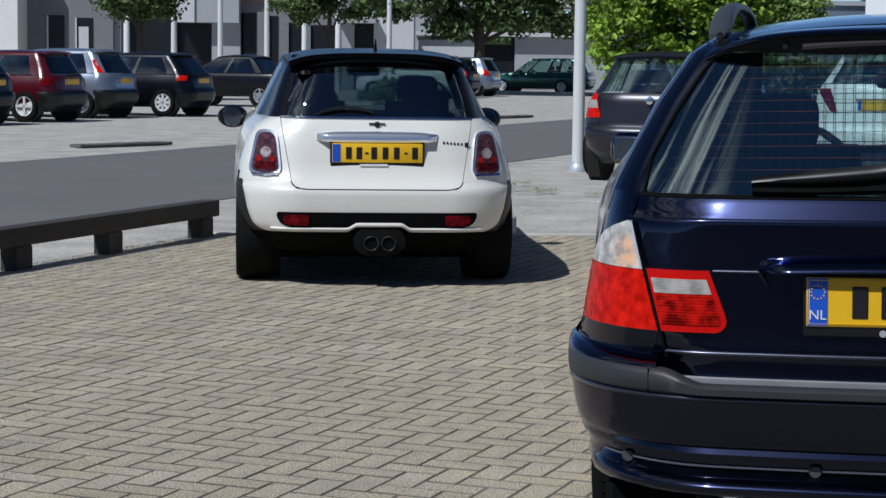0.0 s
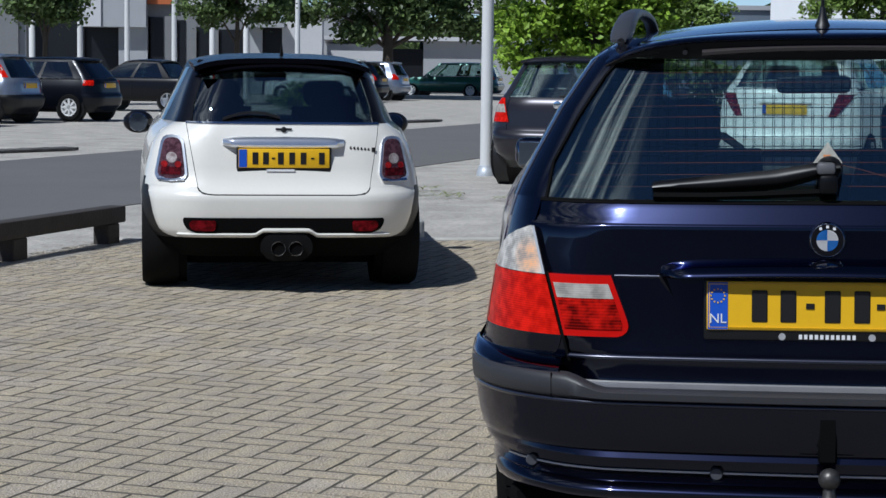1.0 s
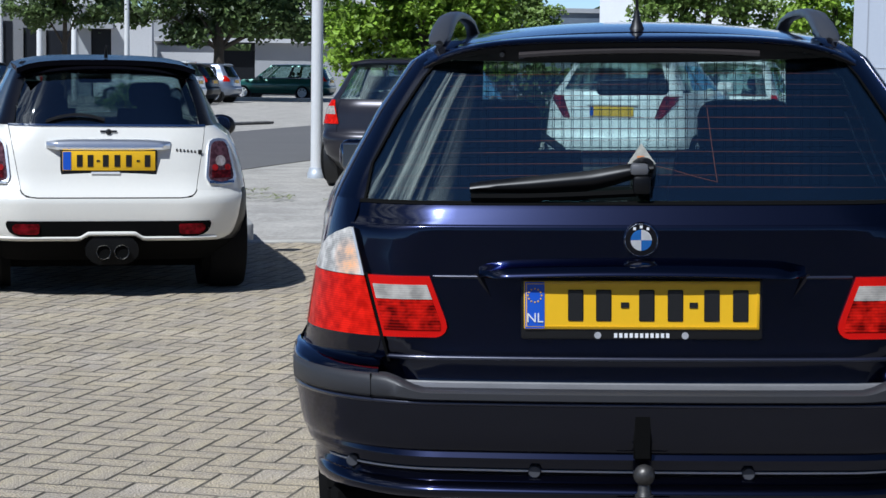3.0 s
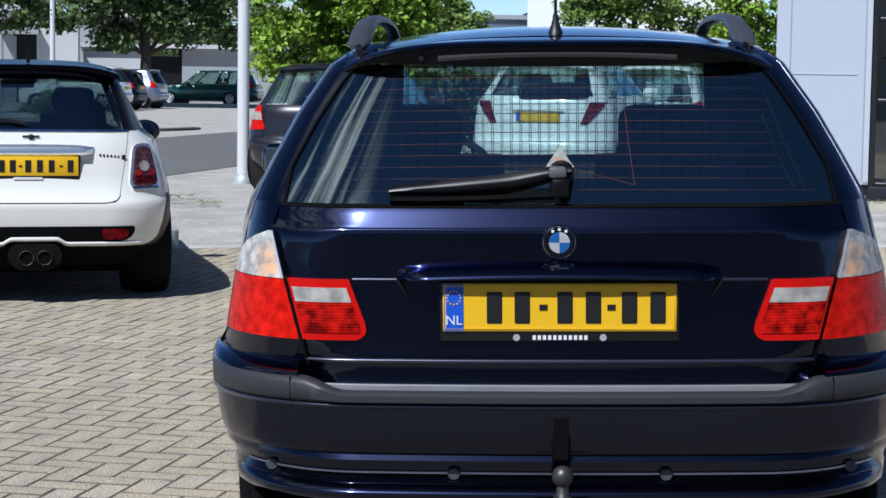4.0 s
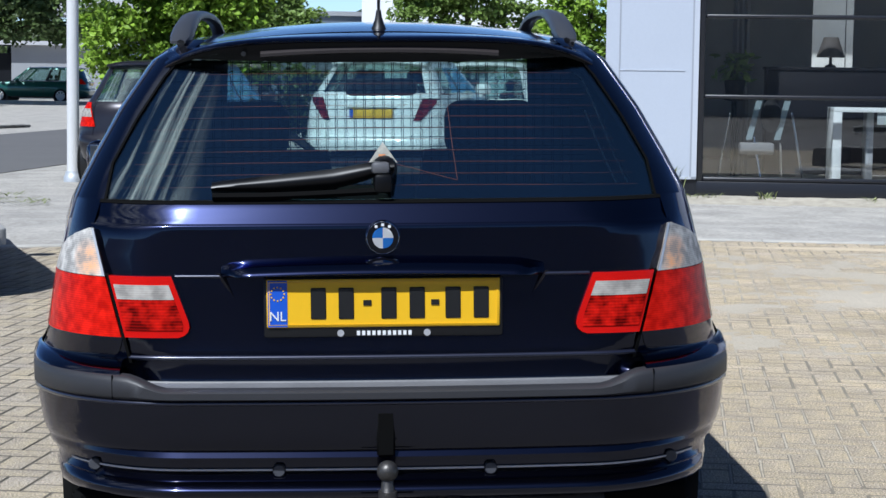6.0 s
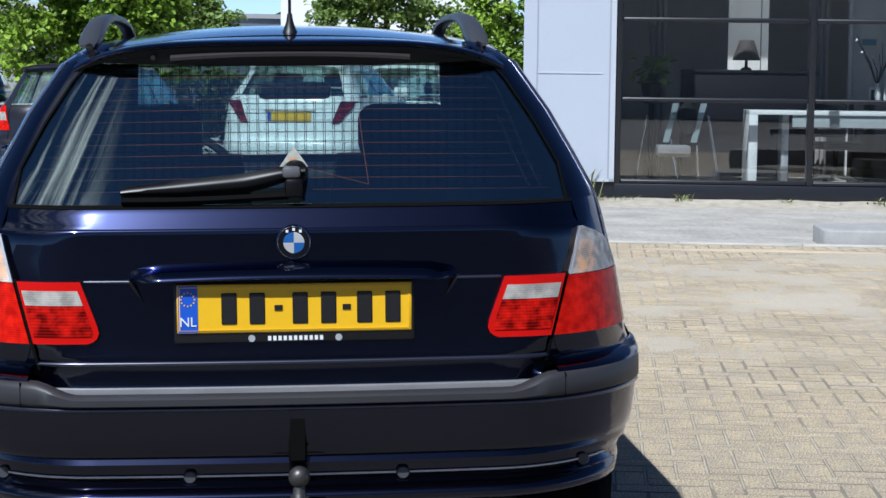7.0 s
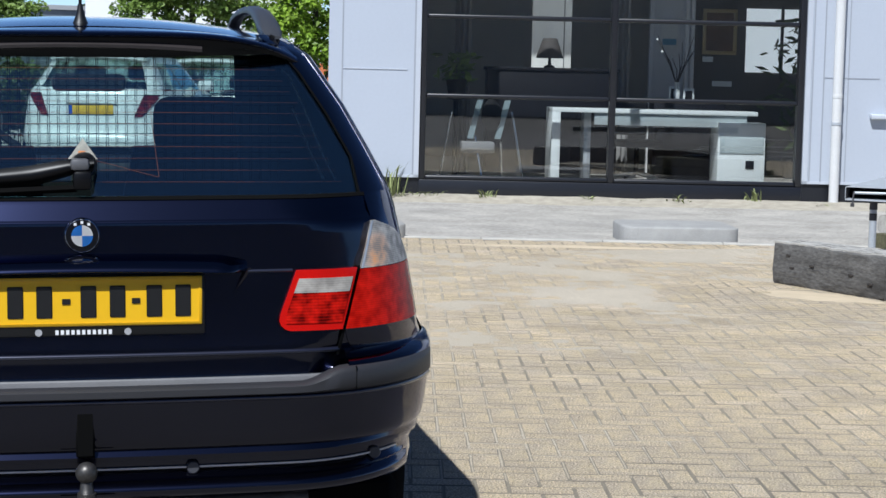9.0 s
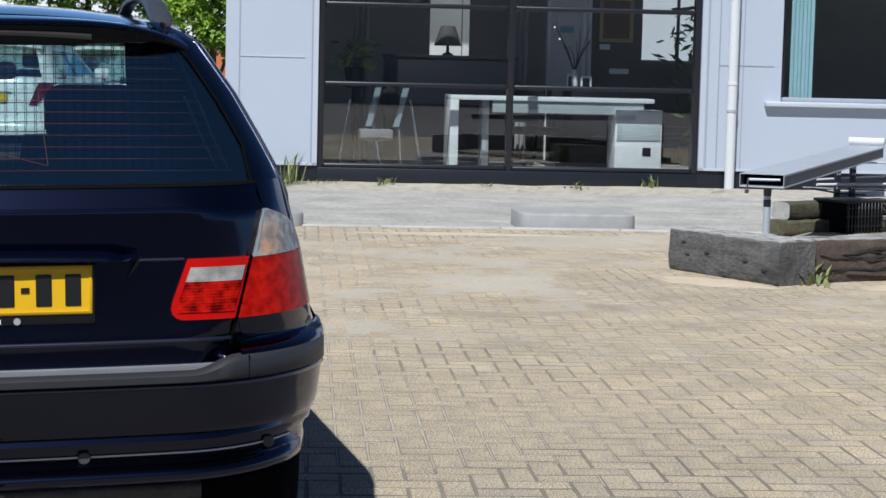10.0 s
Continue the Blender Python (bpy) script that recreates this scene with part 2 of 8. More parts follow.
def lens(name, color, deep, rib=150.0, across=60.0, amber=None, bump=0.12):
    """A ribbed lamp lens over a bright bowl: fine ribs both ways, soft blots where the bowl shows deep or bright."""
    m = mat(name, color, 0.2, 0.0, 0.05, 20.0, 90.0, spec=0.06)
    n, l = m.node_tree.nodes, m.node_tree.links
    p = n["Principled BSDF"]
    tc = n.new("ShaderNodeTexCoord")
    heights = []
    for way, sc in (("Z", rib), ("X", across)):
        w = n.new("ShaderNodeTexWave")
        w.bands_direction = way
        w.inputs["Scale"].default_value = sc * 0.42
        w.inputs["Distortion"].default_value = 0.15
        l.new(tc.outputs["Object"], w.inputs["Vector"])
        heights.append(w.outputs["Fac"])
    blot = n.new("ShaderNodeTexNoise")
    blot.inputs["Scale"].default_value, blot.inputs["Detail"].default_value = 30.0, 2.5
    squash = n.new("ShaderNodeMapping")
    squash.inputs["Scale"].default_value = (1.0, 1.0, 1.25)
    l.new(tc.outputs["Object"], squash.inputs["Vector"])
    l.new(squash.outputs["Vector"], blot.inputs["Vector"])
    br = n.new("ShaderNodeMapRange")
    br.inputs["From Min"].default_value, br.inputs["From Max"].default_value = 0.38, 0.66
    l.new(blot.outputs["Fac"], br.inputs["Value"])
    mul = n.new("ShaderNodeMath")
    mul.operation = "MULTIPLY_ADD"
    mul.inputs[1].default_value = 0.25
    l.new(heights[0], mul.inputs[0])
    half = n.new("ShaderNodeMath")
    half.operation = "MULTIPLY"
    half.inputs[1].default_value = 0.75
    l.new(br.outputs["Result"], half.inputs[0])
    l.new(half.outputs[0], mul.inputs[2])
    mx = n.new("ShaderNodeMix")
    mx.data_type = "RGBA"
    mx.inputs[6].default_value, mx.inputs[7].default_value = (*deep, 1), (*color, 1)
    l.new(mul.outputs[0], mx.inputs[0])
    out = mx.outputs[2]
    if amber:
        # the amber bulb seen through the lens
        sep = n.new("ShaderNodeSeparateXYZ")
        l.new(tc.outputs["Object"], sep.inputs[0])
        ab = n.new("ShaderNodeMath")
        ab.operation = "ABSOLUTE"
        l.new(sep.outputs["X"], ab.inputs[0])
        terms = []
        for src, c0, r0 in ((ab.outputs[0], 0.670, 0.038), (sep.outputs["Z"], 0.885, 0.050)):
            d = n.new("ShaderNodeMath")
            d.operation = "SUBTRACT"
            d.inputs[1].default_value = c0
            l.new(src, d.inputs[0])
            q = n.new("ShaderNodeMath")
            q.operation = "DIVIDE"
            q.inputs[1].default_value = r0
            l.new(d.outputs[0], q.inputs[0])
            sq = n.new("ShaderNodeMath")
            sq.operation = "MULTIPLY"
            l.new(q.outputs[0], sq.inputs[0])
            l.new(q.outputs[0], sq.inputs[1])
            terms.append(sq.outputs[0])
        ad = n.new("ShaderNodeMath")
        ad.operation = "ADD"
        l.new(terms[0], ad.inputs[0])
        l.new(terms[1], ad.inputs[1])
        rg = n.new("ShaderNodeMapRange")
        rg.inputs["From Min"].default_value, rg.inputs["From Max"].default_value = 1.1, 0.1
        rg.inputs["To Max"].default_value = 0.8
        l.new(ad.outputs[0], rg.inputs["Value"])
        am = n.new("ShaderNodeMath")
        am.operation = "MULTIPLY"
        l.new(rg.outputs["Result"], am.inputs[0])
        l.new(mul.outputs[0], am.inputs[1])
        mx2 = n.new("ShaderNodeMix")
        mx2.data_type = "RGBA"
        mx2.inputs[7].default_value = (*amber, 1)
        l.new(am.outputs[0], mx2.inputs[0])
        l.new(out, mx2.inputs[6])
        out = mx2.outputs[2]
    l.new(out, p.inputs["Base Color"])
    hs = n.new("ShaderNodeMath")
    hs.operation = "ADD"
    l.new(heights[0], hs.inputs[0])
    l.new(heights[1], hs.inputs[1])
    bp = n.new("ShaderNodeBump")
    bp.inputs["Strength"].default_value, bp.inputs["Distance"].default_value = bump, 0.002
    l.new(hs.outputs[0], bp.inputs["Height"])
    l.new(bp.outputs["Normal"], p.inputs["Normal"])
    return m


RED_LENS = lens("red_lens", (0.72, 0.013, 0.005), (0.32, 0.003, 0.001))
BULB_LENS = lens("brake_bulb_lens", (0.34, 0.014, 0.016), (0.14, 0.008, 0.010))
FOG_LENS = lens("fog_lamp_lens", (0.62, 0.010, 0.005), (0.045, 0.001, 0.001), 110.0, 90.0)
RED_RIM = mat("red_lens_rim", (0.50, 0.006, 0.004), 0.12, 0.0, 0.06, 30.0, 140.0, spec=0.2, coat=0.08)
SMOKY_LENS = lens("smoky_red_lens", (0.115, 0.055, 0.072), (0.030, 0.012, 0.018))
DEEPRED_LENS = lens("deep_red_lens", (0.12, 0.008, 0.014), (0.02, 0.003, 0.004))
DARKRED_LENS = lens("dark_red_lens", (0.22, 0.006, 0.012), (0.05, 0.002, 0.003))
SMOKED_CLEAR = lens("smoked_clear_lens", (0.42, 0.38, 0.38), (0.16, 0.12, 0.12))
CLEAR_LENS = lens("clear_lens", (0.44, 0.41, 0.365), (0.22, 0.205, 0.185))
AMBER_LENS = lens("clear_lens_amber_bulb", (0.66, 0.63, 0.58), (0.26, 0.25, 0.235), 170.0, 150.0, (0.95, 0.36, 0.06))
AMBER = mat("amber_lens", (0.80, 0.33, 0.14), 0.25, 0.0, 0.2, 30.0, 140.0, coat=1.0)
PLATE_YELLOW = mat("plate_yellow", (0.80, 0.46, 0.008), 0.35, 0.0, 0.03, 4.0, 60.0)
PLATE_BLUE = mat("plate_blue", (0.015, 0.09, 0.52), 0.35, 0.0, 0.04, 4.0, 60.0)
INK = mat("black_ink", (0.01, 0.01, 0.01), 0.4, 0.0, 0.05)
WHITE_INK = mat("white_ink", (0.75, 0.75, 0.75), 0.4, 0.0, 0.05)
GALV_SCREW = mat("dull_screw", (0.42, 0.42, 0.43), 0.4, 0.2, 0.2, 90.0, 300.0)
SKYBLUE = mat("enamel_blue", (0.03, 0.20, 0.62), 0.2, 0.0, 0.04, coat=1.0)

BRICK = mat("paving_brick", (0.368, 0.328, 0.261), 0.9, 0.0, 0.34, 2.6, 170.0, bump=0.7, bump_scale=190, island=0.05,
            obj_random=0.05, stain=0.3, stain_color=(0.245, 0.232, 0.205), sand=(0.462, 0.393, 0.288), speck=0.75)


def two_hued(m, warm, cool, patch, grain):
    """Ochre and mauve grains of the aggregate, in patches and fine specks."""
    n, l = m.node_tree.nodes, m.node_tree.links
    p = n["Principled BSDF"]
    src = p.inputs["Base Color"].links[0].from_socket
    tc = n.new("ShaderNodeTexCoord")
    facs = []
    for sc in (patch, grain):
        t = n.new("ShaderNodeTexNoise")
        t.inputs["Scale"].default_value, t.inputs["Detail"].default_value = sc, 3.0
        l.new(tc.outputs["Object"], t.inputs["Vector"])
        facs.append(t.outputs["Fac"])
    add = n.new("ShaderNodeMath")
    add.operation = "ADD"
    l.new(facs[0], add.inputs[0])
    l.new(facs[1], add.inputs[1])
    mr = n.new("ShaderNodeMapRange")
    mr.inputs["From Min"].default_value, mr.inputs["From Max"].default_value = 0.78, 1.22
    l.new(add.outputs[0], mr.inputs["Value"])
    mx = n.new("ShaderNodeMix")
    mx.data_type = "RGBA"
    mx.inputs[6].default_value, mx.inputs[7].default_value = (*cool, 1), (*warm, 1)
    l.new(mr.outputs["Result"], mx.inputs[0])
    mul = n.new("ShaderNodeVectorMath")
    mul.operation = "MULTIPLY"
    l.new(src, mul.inputs[0])
    l.new(mx.outputs[2], mul.inputs[1])
    l.new(mul.outputs["Vector"], p.inputs["Base Color"])


two_hued(BRICK, (1.08, 1.01, 0.85), (0.98, 0.955, 0.99), 4.0, 75.0)
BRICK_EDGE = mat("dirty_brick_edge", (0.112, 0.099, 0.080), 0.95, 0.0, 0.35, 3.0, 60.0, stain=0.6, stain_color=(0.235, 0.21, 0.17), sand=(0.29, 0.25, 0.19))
JOINT = mat("joint_sand", (0.15, 0.134, 0.110), 0.95, 0.0, 0.3, 5.0, 120.0, bump=0.3, sand=(0.27, 0.235, 0.175))
ASPHALT = mat("asphalt", (0.124, 0.120, 0.117), 0.85, 0.0, 0.12, 0.7, 90.0, bump=0.3, bump_scale=160, stain=0.3, stain_color=(0.10, 0.10, 0.105))
PAVE = mat("grey_paving", (0.378, 0.354, 0.315), 0.9, 0.0, 0.40, 1.7, 24.0, bump=0.4, bump_scale=60, stain=0.45, stain_color=(0.24, 0.23, 0.215), speck=0.3)
KERB = mat("kerb_concrete", (0.45, 0.43, 0.39), 0.9, 0.0, 0.2, 4.0, 90.0, bump=0.3, stain=0.4, stain_color=(0.28, 0.26, 0.22))
TIMBER = mat("weathered_timber", (0.108, 0.104, 0.099), 0.9, 0.0, 0.6, 9.0, 70.0, bump=1.0, bump_scale=30, stain=1.0, stain_color=(0.032, 0.030, 0.028), stretch=(0.4, 1, 1))
DARKTIMBER = mat("dark_timber", (0.035, 0.03, 0.027), 0.85, 0.0, 0.3, 5.0, 60.0, bump=0.5, bump_scale=40)
CLADDING = mat("cladding", (0.43, 0.465, 0.525), 0.5, 0.0, 0.03, 0.8, 30.0, stain=0.08, stain_color=(0.38, 0.40, 0.43))
FRAMEDARK = mat("dark_frame", (0.011, 0.012, 0.016), 0.35, 0.0, 0.1, 3.0, 60.0)
WHITEPOLE = mat("white_pole_paint", (0.62, 0.62, 0.61), 0.4, 0.0, 0.05, 2.0, 40.0)
GREYBRICK = mat("grey_brick_wall", (0.17, 0.174, 0.18), 0.85, 0.0, 0.1, 2.0, 12.0)
WHITEWALL = mat("white_wall", (0.52, 0.52, 0.53), 0.85, 0.0, 0.06, 0.6, 10.0)
BARK = mat("bark", (0.07, 0.055, 0.04), 0.95, 0.0, 0.3, 6.0, 50.0, bump=0.5)
GRASS = mat("grass", (0.19, 0.215, 0.085), 0.9, 0.0, 0.4, 3.0, 60.0, island=0.3)
GALV = mat("galvanised_steel", (0.50, 0.53, 0.56), 0.45, 0.35, 0.12, 8.0, 70.0)


def leafmat(name, color, tint):
    m = mat(name, color, 0.5, 0.0, 0.25, 0.8, 30.0, island=0.45, tint=tint, spec=0.4)
    n, l = m.node_tree.nodes, m.node_tree.links
    p = n["Principled BSDF"]
    t = n.new("ShaderNodeBsdfTranslucent")
    mx = n.new("ShaderNodeMixShader")
    mx.inputs[0].default_value = 0.25
    src = p.inputs["Base Color"].links[0].from_socket
    l.new(src, t.inputs["Color"])
    l.new(p.outputs[0], mx.inputs[1])
    l.new(t.outputs[0], mx.inputs[2])
    l.new(mx.outputs[0], n["Material Output"].inputs["Surface"])
    return m


LEAF_BRIGHT = leafmat("bright_leaves", (0.12, 0.235, 0.018), (0.30, 0.42, 0.05))
LEAF_DARK = leafmat("dark_leaves", (0.070, 0.112, 0.034), (0.115, 0.165, 0.05))
LEAF_MID = leafmat("mid_leaves", (0.13, 0.21, 0.04), (0.20, 0.28, 0.065))


# ---- mesh helpers ----
def flat(bm, smooth):
    for f in bm.faces:
        f.smooth = smooth
    return bm


def part(name, bm, material, parent=None, label="", smooth=True, angle=40):
    me = bpy.data.meshes.new(name)
    flat(bm, smooth)
    if smooth:
        bm.normal_update()
        lim = radians(angle)
        for e in bm.edges:
            if len(e.link_faces) == 2 and e.calc_face_angle(0) > lim:
                e.smooth = False
    bm.to_mesh(me)
    bm.free()
    for m in material if isinstance(material, (list, tuple)) else (material,):
        me.materials.append(m)
    ob = new(name, me)
    if parent:
        ob.parent = parent
    if label:
        ob["label"] = label
    return ob


def thing(name, label, category, m=Matrix(), group="", kind=""):
    ob = new(name)
    ob.empty_display_size = 0.1
    ob.matrix_world = m
    return tagged(ob, label, category, group, kind)


def bm_new():
    return bmesh.new()


def add_box(bm, x0, x1, y0, y1, z0, z1, m=None):
    vs = [bm.verts.new((x, y, z)) for z in (z0, z1) for y in (y0, y1) for x in (x0, x1)]
    if m is not None:
        for v in vs:
            v.co = m @ v.co
    for q in ((0, 2, 3, 1), (4, 5, 7, 6), (0, 1, 5, 4), (2, 6, 7, 3), (0, 4, 6, 2), (1, 3, 7, 5)):
        bm.faces.new([vs[i] for i in q])
    return vs


def box(x0, x1, y0, y1, z0, z1, bevel=0.0, seg=2, m=None):
    bm = bm_new()
    add_box(bm, x0, x1, y0, y1, z0, z1, m)
    if bevel:
        bmesh.ops.bevel(bm, geom=bm.edges[:], offset=bevel, segments=seg, affect="EDGES", profile=0.5)
    bmesh.ops.recalc_face_normals(bm, faces=bm.faces[:])
    return bm


def add_grid(bm, rows, close=False):
    """Quads over rows of points."""
    vs = [[bm.verts.new(p) for p in row] for row in rows]
    for a, b in zip(vs, vs[1:]):
        n = len(a)
        for j in range(n if close else n - 1):
            k = (j + 1) % n
            bm.faces.new((a[j], a[k], b[k], b[j]))
    return vs


def sheet(rows, offset):
    """A closed slab: rows of points and the same moved by offset."""
    bm = bm_new()
    o = Vector(offset)
    f = add_grid(bm, rows)
    b = add_grid(bm, [[Vector(p) + o for p in row] for row in rows])
    nr, nc = len(f), len(f[0])
    ring = [(0, j) for j in range(nc)] + [(i, nc - 1) for i in range(1, nr)] + [(nr - 1, j) for j in range(nc - 2, -1, -1)] + [(i, 0) for i in range(nr - 2, 0, -1)]
    for (i, j), (k, q) in zip(ring, ring[1:] + ring[:1]):
        bm.faces.new((f[i][j], f[k][q], b[k][q], b[i][j]))
    bmesh.ops.recalc_face_normals(bm, faces=bm.faces[:])
    return bm


def add_tube(bm, points, radius, n=10, caps=True):
    """A round bar along points; radius may be a list."""
    pts = [Vector(p) for p in points]
    rad = radius if isinstance(radius, (list, tuple)) else [radius] * len(pts)
    rings = []
    side = None
    for i, p in enumerate(pts):
        d = (pts[min(i + 1, len(pts) - 1)] - pts[max(i - 1, 0)]).normalized()
        if side is None:
            side = d.orthogonal().normalized()
        side = (side - d * side.dot(d)).normalized()
        up = d.cross(side)
        rings.append([bm.verts.new(p + rad[i] * (math.cos(2 * math.pi * k / n) * side + math.sin(2 * math.pi * k / n) * up)) for k in range(n)])
    for a, b in zip(rings, rings[1:]):
        for k in range(n):
            bm.faces.new((a[k], a[(k + 1) % n], b[(k + 1) % n], b[k]))
    if caps:
        bm.faces.new(rings[0][::-1])
        bm.faces.new(rings[-1])
    return rings


def tube(points, radius, n=10):
    bm = bm_new()
    add_tube(bm, points, radius, n)
    bmesh.ops.recalc_face_normals(bm, faces=bm.faces[:])
    return bm


def lathe(profile, axis="x", n=24, origin=(0, 0, 0)):
    """A turned solid: profile of (distance along axis, radius)."""
    bm = bm_new()
    o = Vector(origin)
    rings = []
    for a, r in profile:
        ring = []
        for k in range(n):
            c, s = r * math.cos(2 * math.pi * k / n), r * math.sin(2 * math.pi * k / n)
            co = {"x": (a, c, s), "y": (c, a, s), "z": (c, s, a)}[axis]
            ring.append(bm.verts.new(o + Vector(co)))
        rings.append(ring)
    for a, b in zip(rings, rings[1:]):
        for k in range(n):
            bm.faces.new((a[k], a[(k + 1) % n], b[(k + 1) % n], b[k]))
    bm.faces.new(rings[0])
    bm.faces.new(rings[-1][::-1])
    bmesh.ops.recalc_face_normals(bm, faces=bm.faces[:])
    return bm


def pl(*pts):
    """A function through points, straight between them."""
    xs, ys = [p[0] for p in pts], [p[1] for p in pts]
    return lambda v: float(np.interp(v, xs, ys))


def lin(a, b, n):
    return [a + (b - a) * i / (n - 1) for i in range(n)]


def ease(v):
    v = min(1.0, max(0.0, v))
    return v * v * (3 - 2 * v)


def span(depth, zs, xl, xr, n=12, proud=0.0, thick=0.02):
    """A panel on a car's tail: for each height a stretch from xl to xr, proud of the tail's surface."""
    rows = [[(x, depth(x, z) - proud, z) for x in lin(xl(z), xr(z), n)] for z in zs]
    return sheet(rows, (0, thick, 0))


# ---- ground ----
# the yard's grid is turned against the world: u runs along the shop front, v along the road
GRID = radians(-21.5)
U = Vector((math.cos(GRID), math.sin(GRID), 0))
V = Vector((-math.sin(GRID), math.cos(GRID), 0))


def uv(u, v, z=0.0):
    return U * u + V * v + Vector((0, 0, z))


def to_uv(x, y):
    p = Vector((x, y, 0))
    return p.dot(U), p.dot(V)


def slab_poly(name, pts, z, material, label, thick=0.05, cat="ground"):
    """A flat piece of ground over a ring of (x, y) points."""
    bm = bm_new()
    top = [bm.verts.new((x, y, z)) for x, y in pts]
    bot = [bm.verts.new((x, y, z - thick)) for x, y in pts]
    bm.faces.new(top)
    bm.faces.new(bot[::-1])
    for i in range(len(pts)):
        j = (i + 1) % len(pts)
        bm.faces.new((top[i], bot[i], bot[j], top[j]))
    bmesh.ops.recalc_face_normals(bm, faces=bm.faces[:])
    return tagged(part(name, bm, material, smooth=False), label, cat, kind="structure")


# one sheet to the horizon, in grey paving
bm = bm_new()
add_grid(bm, [[(x, y, -0.03) for x in (-900, -40, 60, 900)] for y in (-300, -20, 120, 1500)])
tagged(part("ground", bm, PAVE, smooth=False), "pale grey weathered paving and yard", "ground", kind="structure")


def uvp(u, v):
    p = uv(u, v)
    return (p.x, p.y)


# road along v
RU0, RU1 = to_uv(-5.4, 24.6)[0], to_uv(-3.3, 15.2)[0]
slab_poly("road", [uvp(RU0, -40), uvp(RU1, -40), uvp(RU1, 52), uvp(RU0, 52)], -0.022, ASPHALT, "grey asphalt road past the parking yard", 0.06, "road")


# ---- generic parked car ----
def patch(a, b, c, d, u0=0.0, u1=1.0, v0=0.0, v1=1.0, n=3, bulge=0.0, out=(0, 0, 0)):
    """Rows of points over a part of the four-cornered field a b c d (a-b bottom, d-c top)."""
    a, b, c, d, out = Vector(a), Vector(b), Vector(c), Vector(d), Vector(out)
    rows = []
    for v in lin(v0, v1, n):
        row = []
        for u in lin(u0, u1, n):
            p = (a * (1 - u) + b * u) * (1 - v) + (d * (1 - u) + c * u) * v
            row.append(p + out * bulge * 16 * u * (1 - u) * v * (1 - v) / 1.0)
        rows.append(row)
    return rows


def wheel(parent, x, y, r, w, side, rim=ALLOY, spokes=5):
    """Tyre with a dished rim and spokes; side -1 or 1 tells which way it faces."""
    tyre = part("wheel", lathe([(x - side * w, r * 0.66), (x - side * w, r * 0.94), (x - side * w * 0.88, r), (x - side * w * 0.12, r), (x, r * 0.94), (x, r * 0.68), (x - side * 0.065, r * 0.66)], "x", 28, (0, y, r)), TYRE, parent)
    bm = lathe([(x - side * 0.09, r * 0.66), (x - side * 0.004, r * 0.68), (x - side * 0.012, r * 0.60), (x - side * 0.05, r * 0.56), (x - side * 0.05, 0.02)], "x", 24, (0, y, r))
    for k in range(spokes):
        a = 2 * math.pi * k / spokes
        m = Matrix.Translation((x - side * 0.022, y, r)) @ Matrix.Rotation(a, 4, "X")
        add_box(bm, -0.018, 0.018, -r * 0.085, r * 0.085, 0.0, r * 0.63, m)
    add_box(bm, x - side * 0.04 - 0.02, x - side * 0.04 + 0.02, y - 0.05, y + 0.05, r - 0.05, r + 0.05)
    part("rim", bm, rim, tyre)
    return tyre


def plate_bars(parent, x, y, z, w=0.52, h=0.11, text=True, yellow=PLATE_YELLOW):
    """A number plate whose characters are plain bars."""
    ob = part("number_plate", box(x - w / 2, x + w / 2, y, y + 0.012, z - h / 2, z + h / 2, 0.004, 2), yellow, parent, "yellow number plate with black characters as bars")
    part("blue_strip", box(x - w / 2 + 0.002, x - w / 2 + w * 0.09, y - 0.003, y + 0.002, z - h / 2 + 0.004, z + h / 2 - 0.004), PLATE_BLUE, ob)
    if text:
        bm = bm_new()
        for k in range(3):
            cx = x - w / 2 + w * (0.26 + 0.28 * k)
            for dx in (-0.055, 0.055):
                add_box(bm, cx + (dx - 0.036) * w / 0.52, cx + (dx + 0.036) * w / 0.52, y - 0.003, y + 0.002, z - h * 0.31, z + h * 0.31)
        part("character_bars", bm, INK, ob, smooth=False)
    return ob


